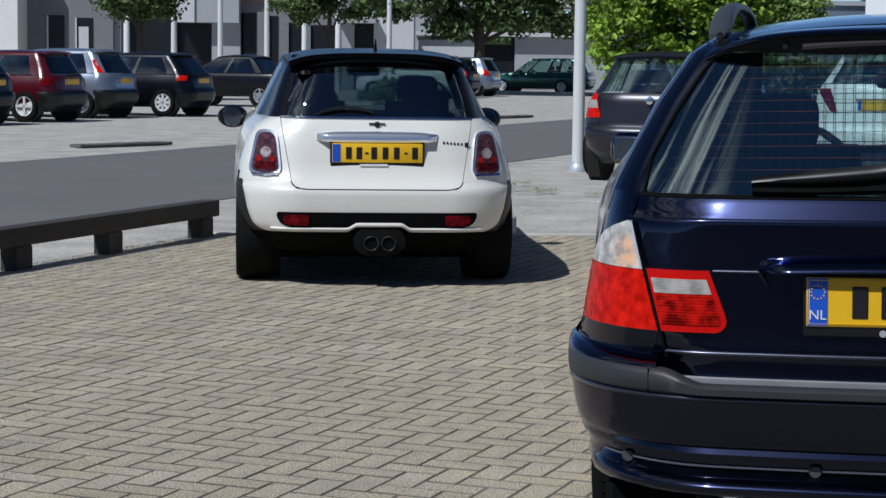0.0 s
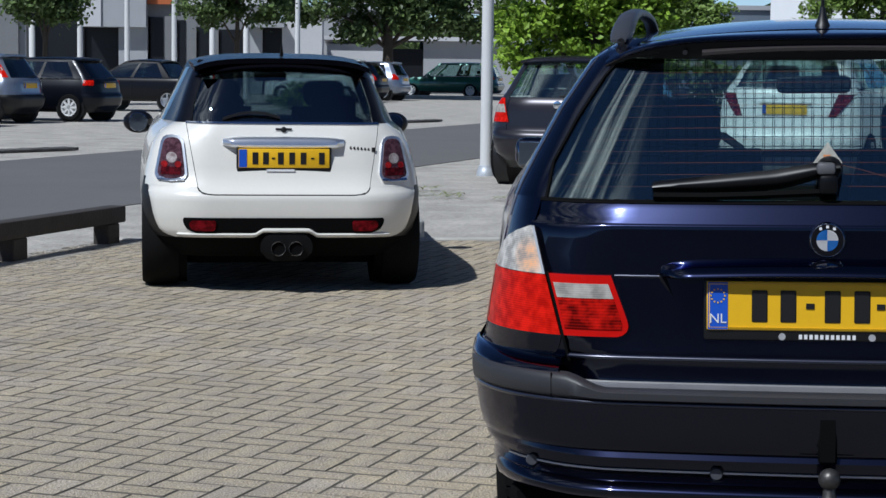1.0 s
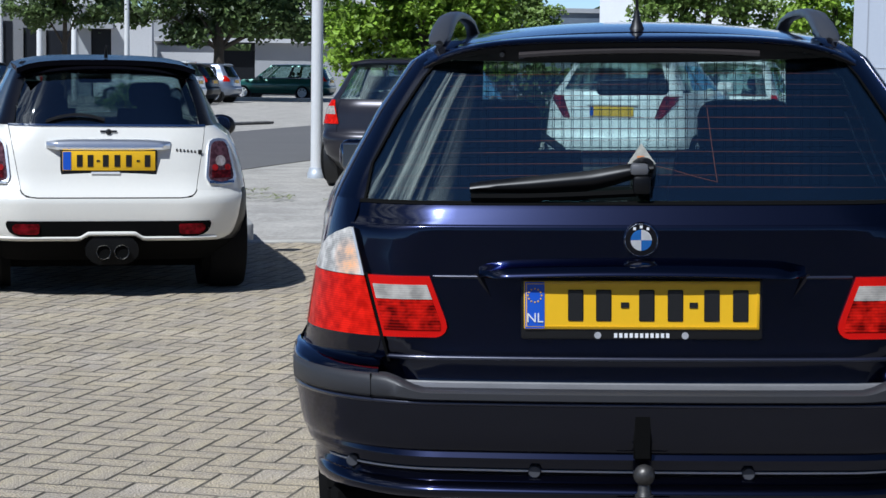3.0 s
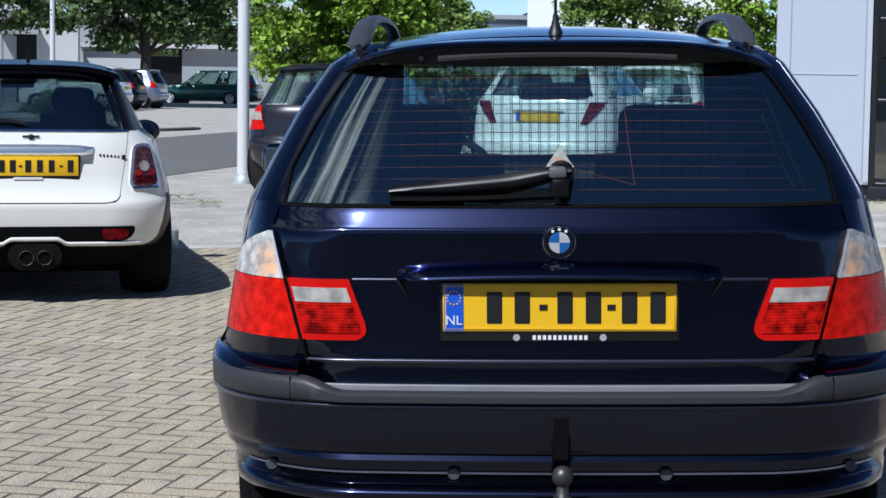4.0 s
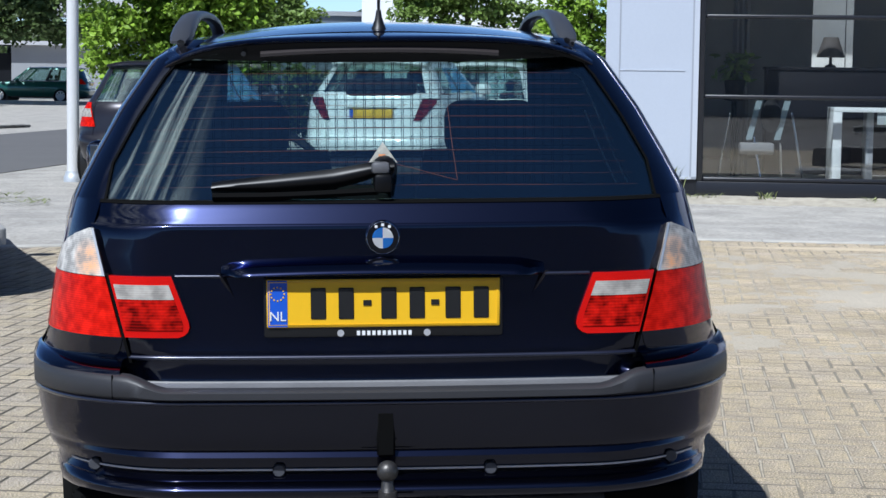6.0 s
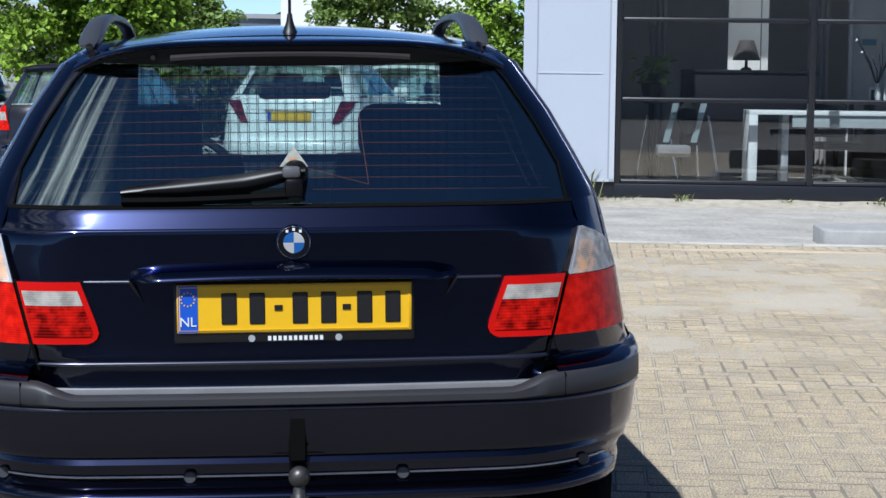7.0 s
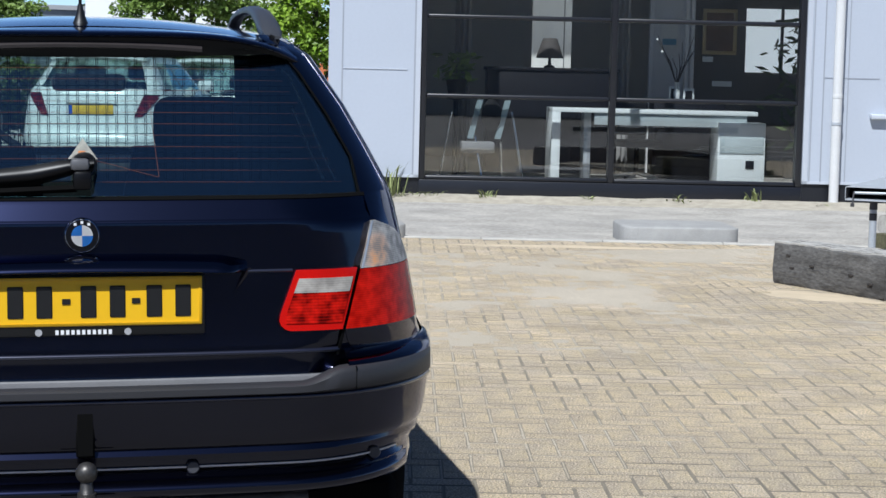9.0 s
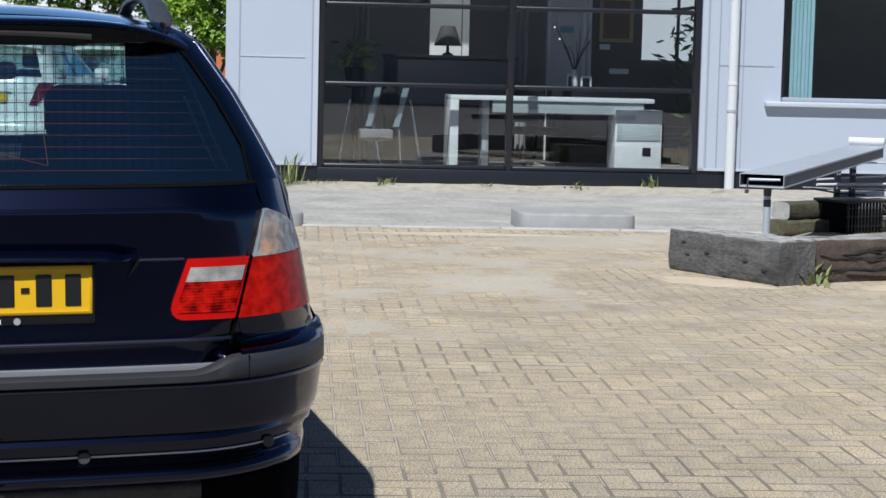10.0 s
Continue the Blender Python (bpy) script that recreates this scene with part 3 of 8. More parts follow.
def make_car(name, label, m, paint, L=4.0, W=1.7, H=1.45, belt=0.92, hood=3.0, glass_mat=CAR_GLASS, rim=ALLOY, hatch=0.45,
             roof_back=0.55, roof_front=2.2, cowl=3.0, lamp=RED_LENS, plate=True, wheels=(0.75, 3.15), r=0.3, bumper=None,
             lamp_box=(0.58, 0.83, 0.72, 1.02), notch=0.0, group="", front_lamps=True, roof=None, band=False, guard_rows=False):
    """A parked car: lower body, roof on pillars with panes all round, wheels, lamps, mirrors, plate. y = 0 is its tail."""
    car = thing(name, label, "car", m, group)
    hw = W / 2
    roof = roof or paint
    # lower body, cross sections from tail to nose
    top = pl((0.0, belt - 0.06 if not notch else belt - 0.04), (0.25, belt), (cowl - 0.1, belt + 0.0), (cowl + 0.3, belt - 0.04), (L - 0.35, belt - 0.2), (L, belt - 0.36))
    half = pl((0.0, 0.86), (0.12, 0.93), (0.45, 0.99), (1.2, 1.0), (L - 1.0, 1.0), (L - 0.4, 0.95), (L - 0.1, 0.84), (L, 0.7))
    low = pl((0.0, 0.36), (0.3, 0.27), (L - 0.4, 0.24), (L, 0.3))
    rows = []
    for y in (0.0, 0.05, 0.15, 0.3, 0.5, 0.8, 1.2, 1.8, 2.4, 3.0, 3.4, L - 0.4, L - 0.2, L - 0.06, L):
        if rows and y <= rows[-1][0][1]:
            continue
        w, zt, zb = hw * half(y), top(y), low(y)
        s = [(0.82, zb), (0.95, zb + 0.06), (0.985, zb + 0.2), (1.0, 0.6 * zt + 0.4 * zb + 0.06), (0.985, zt - 0.12), (0.955, zt - 0.03), (0.92, zt), (0.5, zt + 0.012)]
        ring = [(-w * k, y, z) for k, z in s] + [(w * k, y, z) for k, z in s[::-1]]
        rows.append(ring)
    bm = bm_new()
    vs = add_grid(bm, rows, close=True)
    bm.faces.new(vs[0])
    bm.faces.new(vs[-1][::-1])
    bmesh.ops.recalc_face_normals(bm, faces=bm.faces[:])
    body = part("body", bm, paint, car, angle=50)
    # greenhouse corners
    wb, wt = hw * 0.9, hw * 0.68
    yb, yr, yf, yc = hatch * 0.35 + notch, roof_back + notch, roof_front, cowl
    zr = H - 0.06
    RB, RT, FB, FT = {}, {}, {}, {}
    for s in (-1, 1):
        RB[s], RT[s] = (s * wb * 0.93, yb, belt), (s * wt * 0.95, yr, zr)
        FB[s], FT[s] = (s * wb * 0.94, yc, belt), (s * wt * 0.95, yf, zr)
    mid = (yb + yc) / 2
    for s in (-1, 1):
        A, B, C, D = RB[s], FB[s], FT[s], RT[s]
        o = (s, 0, 0)
        for nm, mt, r4 in (("pillar", roof, (0.0, 0.09, 0, 1)), ("pillar", paint, (0.94, 1, 0, 1)), ("pillar", PLASTIC, (0.50, 0.545, 0, 0.9)), ("roof_rail_panel", roof, (0.09, 0.94, 0.9, 1)),
                           ("side_window", glass_mat, (0.09, 0.50, 0, 0.9)), ("side_window", glass_mat, (0.545, 0.94, 0, 0.9))):
            part(nm, sheet(patch(A, B, C, D, *r4, n=4, bulge=0.02, out=o), (-s * 0.025, 0, 0)), mt, car)
    for A, B, C, D, o, nm, gm in ((RB[-1], RB[1], RT[1], RT[-1], (0, -1, 0), "rear_window", glass_mat), (FB[-1], FB[1], FT[1], FT[-1], (0, 1, 0), "windscreen", glass_mat)):
        off = (0, 0.02 if o[1] < 0 else -0.02, 0)
        for r4 in ((0, 0.07, 0, 1), (0.93, 1, 0, 1), (0.07, 0.93, 0.9, 1)):
            part("pillar", sheet(patch(A, B, C, D, *r4, n=4, bulge=0.05, out=o), off), paint if r4[2] == 0 else roof, car)
        part(nm, sheet(patch(A, B, C, D, 0.07, 0.93, 0.0, 0.9, n=6, bulge=0.05, out=o), off), gm, car)
    # roof
    rows = []
    for i, y in enumerate(lin(yr - 0.06, yf + 0.03, 8)):
        k = i / 7
        z0 = zr - 0.005 + 0.045 * math.sin(math.pi * k) ** 0.6
        rows.append([(x * wt * 0.97, y, z0 + 0.035 * (1 - x * x)) for x in lin(-1, 1, 9)])
    part("roof", sheet(rows, (0, 0, -0.03)), roof, car)
    # seats seen through the panes
    for x in (-0.36, 0.36):
        for y in (0.9 + notch, 1.9):
            if y < yc - 0.5:
                seat = part("seat", box(x - 0.22, x + 0.22, y, y + 0.14, belt - 0.2, belt + 0.13, 0.05, 2), CLOTH, car)
                part("headrest", box(x - 0.13, x + 0.13, y - 0.02, y + 0.09, belt + 0.16, belt + 0.33, 0.04, 2), CLOTH, seat)
    # wheels in dark arches
    for s in (-1, 1):
        for y in wheels:
            part("wheel_arch", lathe([(s * (hw - 0.18), r + 0.06), (s * (hw - 0.045), r + 0.055), (s * (hw - 0.045), r * 0.5)], "x", 28, (0, y, r)), PLASTIC, car)
            wheel(car, s * (hw + 0.012), y, r, 0.19, s, rim)
    # bumper band, lamps, plate, mirrors
    bcol = bumper or paint
    bw = hw * 0.9
    rows = [[(x, -0.05 + 0.16 * (abs(x) / bw) ** 4, z) for x in lin(-bw, bw, 13)] for z in (0.36, 0.40, 0.52, 0.60, 0.63)]
    part("bumper", sheet(rows, (0, 0.14, 0)), bcol, car)
    for s in (-1, 1):
        x0, x1, z0, z1 = lamp_box
        dl = lambda x, z: -0.012 + 0.16 * max(0, (abs(x) / hw - 0.55) / 0.45) ** 2 + 0.02 * (z - z0)
        tl = part("tail_lamp", span(dl, lin(z0, z1, 4), lambda z: min(s * x0, s * x1) * hw / 0.85, lambda z: max(s * x0, s * x1) * hw / 0.85, 6, 0.01, 0.05), lamp, car)
        if band:
            part("clear_band", span(dl, lin(z0 + (z1 - z0) * 0.42, z0 + (z1 - z0) * 0.72, 3), lambda z: min(s * x0, s * x1) * hw / 0.85 + 0.01, lambda z: max(s * x0, s * x1) * hw / 0.85 - 0.01, 6, 0.014, 0.02), CLEAR_LENS, tl)
        part("door_mirror", box(s * hw * 0.95 if s > 0 else s * hw * 0.95 - 0.2, s * hw * 0.95 + 0.2 if s > 0 else s * hw * 0.95, cowl - 0.45, cowl - 0.33, belt - 0.02, belt + 0.12, 0.04, 2), paint, car)
        if front_lamps:
            part("head_lamp", box(s * hw * 0.75 - 0.14, s * hw * 0.75 + 0.14, L - 0.22, L - 0.05, belt - 0.34, belt - 0.22, 0.04, 2), CLEAR_LENS, car)
    part("door_line", box(-hw * 1.002, -hw * 1.002 + 0.01, mid - 0.004, mid + 0.004, 0.38, belt - 0.06), PLASTIC, car)
    if plate:
        plate_bars(car, 0, -0.035, belt - 0.18, text=False)
    return car


def placed(x, y, heading):
    """A car's pose: tail centre at x, y; heading in degrees to the left of straight ahead."""
    return pose(x, y, 0, 0, 0, heading)


# ---- rounded hatchback ----
def tail_depth(yc, width, x0, round_depth):
    """Depth of a car's tail over lateral x and height z: a centre profile that turns round the corners."""
    def depth(x, z):
        w, a, rd = width(z), x0(z), round_depth(z)
        t = min(0.999, max(0.0, (abs(x) - a) / (w - a)))
        return yc(z) + 0.02 * (abs(x) / w) ** 2 + rd * (1 - math.sqrt(1 - t * t))
    return depth


def hatch(label, m, paint, L=3.9, hw=0.84, belt=0.95, roof=1.48, slope=0.32, lamp=((0.80, 0.60, 0.80), (1.02, 0.64, 0.78)), lamp_mat=RED_LENS, band=None,
          bumper=None, glass_mat=CAR_GLASS, rim=ALLOY, spokes=7, r=0.30, wheels=(0.62, 3.1), cowl=2.75, screen_top=2.0, plate_z=0.80, doors=True, group="", name="hatchback", trim=None, roof_mat=None):
    """A parked hatchback or estate with a rounded tail. lamp: lower and upper (height, inner x, outer x)."""
    car = thing(name, label, "car", m, group)
    skin = bumper or paint
    top = roof_mat or paint
    W = pl((0.2, 0.84 * hw), (0.36, 0.94 * hw), (0.55, 0.975 * hw), (0.7, 0.965 * hw), (belt - 0.1, 0.92 * hw), (belt, 0.865 * hw), (belt + 0.06, 0.82 * hw), (roof - 0.06, 0.665 * hw), (roof, 0.61 * hw))
    YC = pl((0.2, 0.12), (0.34, -0.02), (0.48, -0.06), (0.56, -0.055), (0.61, -0.01), (0.64, 0.0), (belt - 0.06, 0.025), (belt, 0.06), (roof - 0.05, 0.06 + slope), (roof, 0.1 + slope))
    D = tail_depth(YC, W, pl((0.2, 0.45 * hw), (1.5, 0.35 * hw)), pl((0.2, 0.36), (0.7, 0.32), (belt, 0.26), (roof, 0.2)))
    edge = lambda z: D(W(z), z)
    part("bumper", span(D, [0.27, 0.31, 0.35, 0.42, 0.50, 0.55, 0.58, 0.605], lambda z: -W(z), W, 33, 0.004, 0.05), skin, car)
    part("skirt", span(D, [0.2, 0.24, 0.28, 0.31], lambda z: -W(z), W, 25, 0.0, 0.05), PLASTIC, car)
    gw = lambda z: W(z) - 0.24 + 0.08 * ease((z - 0.7) / 0.3)
    zt = [0.605, 0.63, 0.66, 0.72, 0.80, belt - 0.08, belt - 0.03, belt, belt + 0.02]
    part("tailgate", span(D, zt, lambda z: -gw(z), gw, 25, 0.004, 0.04), paint, car)
    pil = lambda z: 0.13 - 0.03 * ease((z - belt) / 0.3)
    for s in (-1, 1):
        part("rear_quarter", span(D, zt, lambda z: -W(z) if s < 0 else gw(z) + 0.006, lambda z: -gw(z) - 0.006 if s < 0 else W(z), 14, 0.003, 0.04), paint, car)
        part("rear_pillar", span(D, lin(belt + 0.02, roof - 0.02, 6), lambda z: -W(z) if s < 0 else W(z) - pil(z), lambda z: -W(z) + pil(z) if s < 0 else W(z), 8, 0.002, 0.03), paint, car)
        (z0, i0, o0), (z1, i1, o1) = lamp
        li, lo = pl((z0, i0), (z1, i1)), pl((z0, o0), (z1, o1))
        f0 = (lambda z: -min(lo(z), W(z) - 0.005)) if s < 0 else li
        f1 = (lambda z: -li(z)) if s < 0 else (lambda z: min(lo(z), W(z) - 0.005))
        tl = part("tail_lamp", span(D, lin(z0, z1, 6), f0, f1, 9, 0.016, 0.04), lamp_mat, car)
        if band:
            part("clear_band", span(D, lin(z0 + (z1 - z0) * band[0], z0 + (z1 - z0) * band[1], 3), lambda z: f0(z) + 0.012, lambda z: f1(z) - 0.012, 7, 0.02, 0.02), CLEAR_LENS, tl)
        # sides
        def side_x(z, y):
            w = W(z) + (min(hw, W(z) / 0.965) - W(z)) * ease((y - edge(z)) / 0.6)
            return w * (1 - 0.15 * ease((y - (L - 0.9)) / 0.85))
        ytop = pl((cowl, belt), (cowl + 0.35, belt - 0.03), (L - 0.25, belt - 0.20), (L - 0.08, belt - 0.3))
        zs = (0.26, 0.36, 0.48, 0.60, 0.72, 0.82, 0.90, belt - 0.03, belt + 0.02)
        rows = []
        for z in zs:
            rows.append([(s * side_x(min(z, ytop(y)), y), y, min(z, ytop(y))) for y in [edge(z), edge(z) + 0.05, edge(z) + 0.12] + lin(edge(z) + 0.22, L - 0.1, 16)])
        part("side_panel", sheet(rows, (-s * 0.03, 0, 0)), paint, car)
        ya = pl((belt, cowl - 0.05), (roof - 0.03, screen_top))
        def ring(z, k0, k1, n):
            return [(s * side_x(z, y), y, z) for y in lin(edge(z) + (ya(z) - edge(z)) * k0, edge(z) + (ya(z) - edge(z)) * k1, n)]
        for nm, a, b, ztop, mt, th in (("rear_pillar", 0, 0.09, roof - 0.02, paint, 0.02), ("side_window", 0.09, 0.46, roof - 0.09, glass_mat, 0.004), ("pillar", 0.46, 0.50, roof - 0.05, PLASTIC, 0.03), ("side_window", 0.50, 0.95, roof - 0.09, glass_mat, 0.004), ("pillar", 0.95, 1.0, roof - 0.02, paint, 0.03)):
            part(nm, sheet([ring(z, a, b, 5) for z in lin(belt + 0.02, ztop, 5)], (-s * th, 0, 0)), mt, car)
        part("roof_edge", sheet([ring(z, 0, 1, 9) for z in lin(roof - 0.09, roof - 0.015, 3)], (-s * 0.03, 0, 0)), top, car)
        if trim:
            part("window_trim", tube([(s * (side_x(belt + 0.02, y) + 0.004), y, belt + 0.02) for y in lin(0.4, cowl - 0.1, 8)], 0.012, 6), trim, car)
        mx = side_x(belt, cowl - 0.35)
        part("door_mirror", box(min(s * mx, s * (mx + 0.2)), max(s * mx, s * (mx + 0.2)), cowl - 0.42, cowl - 0.28, belt + 0.0, belt + 0.13, 0.045, 2), paint, car)
        for y in wheels:
            part("wheel_arch", lathe([(s * (hw - 0.2), r + 0.065), (s * (hw - 0.045), r + 0.06), (s * (hw - 0.045), r * 0.5)], "x", 26, (0, y, r)), PLASTIC, car)
            wheel(car, s * (hw + 0.012), y, r, 0.2, s, rim, spokes)
        if doors:
            for y in (0.5 * (edge(belt) + cowl), cowl - 0.15):
                part("door_gap", box(min(s * (side_x(0.6, y) + 0.003), s * side_x(0.6, y)), max(s * (side_x(0.6, y) + 0.003), s * side_x(0.6, y)), y - 0.004, y + 0.004, 0.34, belt - 0.1), PLASTIC, car)
            part("door_handle", box(min(s * (hw + 0.018), s * (hw - 0.01)), max(s * (hw + 0.018), s * (hw - 0.01)), 0.5 * cowl + 0.05, 0.5 * cowl + 0.22, belt - 0.14, belt - 0.11, 0.008, 2), paint, car)
        part("head_lamp", box(s * hw * 0.72 - 0.12, s * hw * 0.72 + 0.12, L - 0.3, L - 0.08, belt - 0.36, belt - 0.22, 0.04, 2), CLEAR_LENS, car)
    part("rear_window", span(D, lin(belt + 0.02, roof - 0.05, 6), lambda z: -W(z) + pil(z), lambda z: W(z) - pil(z), 15, -0.003, 0.004), glass_mat, car)
    sp = [[(x, D(x * 0.97, roof - 0.05) + dy, roof + z - 0.03 * (abs(x) / (0.64 * hw)) ** 2.6) for x in lin(-0.64 * hw, 0.64 * hw, 17)] for z, dy in ((-0.06, 0.02), (-0.05, -0.05), (-0.035, -0.07), (-0.015, -0.04), (-0.005, 0.03))]
    part("roof_spoiler", sheet(sp, (0, 0.05, 0)), top, car)
    rows = []
    y0 = D(0, roof - 0.05) + 0.0
    for k in range(8):
        f = k / 7
        y = y0 + (screen_top + 0.03 - y0) * f
        z0 = roof - 0.03 + 0.04 * math.sin(math.pi * min(1, 0.12 + 0.75 * f))
        w = (0.64 + 0.03 * ease(2 * f)) * hw
        rows.append([(x * w, y, z0 + 0.02 * (1 - abs(x) ** 2.4) - 0.02 * abs(x) ** 6) for x in lin(-1, 1, 11)])
    part("roof", sheet(rows, (0, 0, -0.03)), top, car)
    part("windscreen", sheet(patch((-0.8 * hw, cowl, belt), (0.8 * hw, cowl, belt), (0.64 * hw, screen_top, roof - 0.02), (-0.64 * hw, screen_top, roof - 0.02), n=5, bulge=0.06, out=(0, 1, 0.3)), (0, -0.004, 0)), CLEAR_GLASS, car)
    rows = [[(x * hw * (0.93 - 0.14 * ease((y - cowl) / (L - cowl))), y, belt + 0.0 - 0.24 * ((y - cowl + 0.05) / (L - cowl)) ** 1.6 + 0.03 * (1 - x * x)) for x in lin(-1, 1, 7)] for y in lin(cowl - 0.05, L - 0.1, 6)]
    part("bonnet", sheet(rows, (0, 0, -0.03)), paint, car)
    part("front_bumper", box(-0.82 * hw, 0.82 * hw, L - 0.32, L, 0.22, belt - 0.26, 0.09, 3), skin, car)
    part("underbody", box(-0.72 * hw, 0.72 * hw, 0.2, L - 0.3, 0.18, 0.32, 0.02, 1), PLASTIC, car)
    part("load_floor", box(-0.78 * hw, 0.78 * hw, 0.14, cowl, 0.56, 0.62, 0.01, 1), CLOTH, car)
    part("dashboard", box(-0.78 * hw, 0.78 * hw, cowl - 0.4, cowl, 0.66, belt - 0.01, 0.05, 2), PLASTIC, car)
    for x in (-0.36, 0.36):
        for y in (0.85, 1.65):
            seat = part("seat", box(x - 0.22, x + 0.22, y, y + 0.13, 0.62, belt + 0.1, 0.05, 2), CLOTH, car)
            part("headrest", box(x - 0.13, x + 0.13, y - 0.02, y + 0.08, belt + 0.12, belt + 0.28, 0.045, 2), CLOTH, seat)
    plate_bars(car, 0, D(0, plate_z) - 0.022, plate_z, text=False)
    part("tailgate_grip", box(-0.3, 0.3, D(0, plate_z + 0.09) - 0.03, D(0, plate_z + 0.09), plate_z + 0.07, plate_z + 0.10, 0.008, 2), paint, car)
    part("rear_wiper", tube([(0.0, D(0, belt + 0.04) - 0.02, belt + 0.035), (0.36, D(0.3, belt + 0.06) - 0.02, belt + 0.06)], 0.009, 6), PLASTIC, car)
    return car


# ---- dark blue estate car ----
E_W = pl((0.34, 0.748), (0.40, 0.782), (0.50, 0.822), (0.60, 0.836), (0.665, 0.836), (0.67, 0.815), (0.72, 0.802), (0.85, 0.780), (0.95, 0.755), (1.03, 0.735), (1.12, 0.694), (1.22, 0.645), (1.34, 0.570), (1.37, 0.532), (1.39, 0.496))
E_YC = pl((0.34, 0.02), (0.38, -0.05), (0.41, -0.075), (0.425, -0.055), (0.446, -0.058), (0.452, -0.086), (0.462, -0.089), (0.474, -0.083), (0.482, -0.090), (0.49, -0.094), (0.53, -0.100), (0.60, -0.104), (0.612, -0.10), (0.617, -0.015), (0.625, -0.008), (0.68, -0.006), (0.72, 0.0), (0.935, 0.020), (0.9635, 0.022), (0.966, 0.0228), (0.968, 0.0243), (0.970, 0.0262), (0.985, 0.0342), (1.012, 0.0490), (1.03, 0.064), (1.34, 0.365), (1.39, 0.42))
E_X0 = pl((0.34, 0.45), (0.66, 0.45), (0.70, 0.50), (0.957, 0.497), (0.985, 0.44), (1.03, 0.42), (1.34, 0.36))
E_RD = pl((0.34, 0.40), (0.66, 0.42), (0.70, 0.34), (0.95, 0.32), (1.03, 0.28), (1.34, 0.2), (1.39, 0.18))
E_TAIL = tail_depth(E_YC, E_W, E_X0, E_RD)


def E_D(x, z):
    """The estate's tail with its own crown across."""
    return E_TAIL(x, z) + 0.025 * (x / 0.75) ** 2


def estate_car(m):
    car = thing("estate_car", "dark navy blue estate car with red tail lamps and roof rails", "car", m)
    D, Wd = E_D, E_W
    edge = lambda z: D(Wd(z), z)
    # tail shell, in pieces around the lamps and the pane
    zs = [0.34, 0.36, 0.38, 0.395, 0.41, 0.418, 0.425, 0.435, 0.446, 0.449, 0.452, 0.457, 0.462, 0.466, 0.470, 0.474, 0.48, 0.49, 0.51, 0.53, 0.57, 0.60]
    part("bumper", span(D, zs, lambda z: -Wd(z), Wd, 61, 0, 0.05), NAVY, car)
    # sill rubber coloured paler than the strip, for the sun its top catches
    part("load_sill", span(D, [0.59, 0.605, 0.612, 0.6145, 0.617, 0.620, 0.625, 0.64], lambda z: -0.585, lambda z: 0.585, 49, -0.003, 0.03), mat("sunlit_grey_sill", (0.16, 0.16, 0.165), 0.38, 0.0, 0.2, 8.0, 160.0), car, "dark grey rubber sill under the tailgate")
    strip_top = lambda x: 0.6155 + 0.030 * ease((abs(x) - 0.475) / 0.10)
    rows = []
    for f, pr in ((0.0, 0.0), (0.06, 0.009), (0.15, 0.013), (0.75, 0.013), (0.92, 0.007), (1.0, -0.004)):
        row = []
        for x in lin(-Wd(0.60), Wd(0.60), 81):
            z = 0.5925 + f * (strip_top(x) - 0.5925)
            row.append((x, D(x, 0.60) - pr, z))
        rows.append(row)
    strip = part("bumper_strip", sheet(rows, (0, 0.03, 0)), RUBBER, car, "dark grey rubber bumper strip")
    for s in (-1, 1):
        # raised painted ends of the bumper, above the strip
        rows = []
        for z, dy in ((0.61, 0.012), (0.640, 0.006), (0.646, 0.004), (0.651, 0.010), (0.656, 0.024), (0.664, 0.055), (0.668, 0.085), (0.669, 0.12)):
            rows.append([(s * x, D(x, 0.60) + dy, z) for x in lin(0.545 + 0.04 * ease((z - 0.61) / 0.04), Wd(0.60) - 0.003, 24)])
        corner = part("bumper_corner", sheet(rows, (0, 0.06, -0.01)), NAVY, car)
        rows = [[(s * (0.60 + dx), D(0.60, 0.60) - 0.0145 + (0.0 if abs(dx) < 0.001 else 0.003), z) for dx in (-0.0012, 0.0, 0.0012)] for z in (0.594, 0.645)]
        part("strip_joint", sheet(rows, (0, 0.01, 0)), SLOTBLACK, strip)
    tail = [0.622, 0.64, 0.668, 0.674, 0.68, 0.69, 0.72, 0.80, 0.90, 0.935, 0.955, 0.9635, 0.965, 0.966, 0.967, 0.968, 0.969, 0.970, 0.972, 0.978, 0.985, 1.0, 1.012, 1.02]
    part("tailgate", span(D, tail, lambda z: -Wd(z) + 0.085 + 0.12 * ease((0.95 - z) / 0.2), lambda z: Wd(z) - 0.085 - 0.12 * ease((0.95 - z) / 0.2), 49, 0.0, 0.03), NAVY, car)
    # rounded crease along the tailgate's lower edge
    rows = [[(x, D(x, 0.68) + 0.002 - 0.0075 * math.cos(a), 0.6725 + 0.0055 * math.sin(a)) for x in lin(-0.572, 0.572, 41)] for a in lin(-1.3, 1.57, 12)]
    part("tailgate_edge", sheet(rows, (0, 0.012, -0.002)), NAVY_EDGE, car)
    # rolled upper edge of the painted bumper, just under the strip
    rows = [[(x, D(x, 0.59) + 0.003 - 0.010 * math.cos(a), 0.586 + 0.006 * math.sin(a)) for x in lin(-Wd(0.59) + 0.02, Wd(0.59) - 0.02, 61)] for a in lin(-1.3, 1.57, 12)]
    part("bumper_edge", sheet(rows, (0, 0.012, -0.002)), NAVY_EDGE, car)
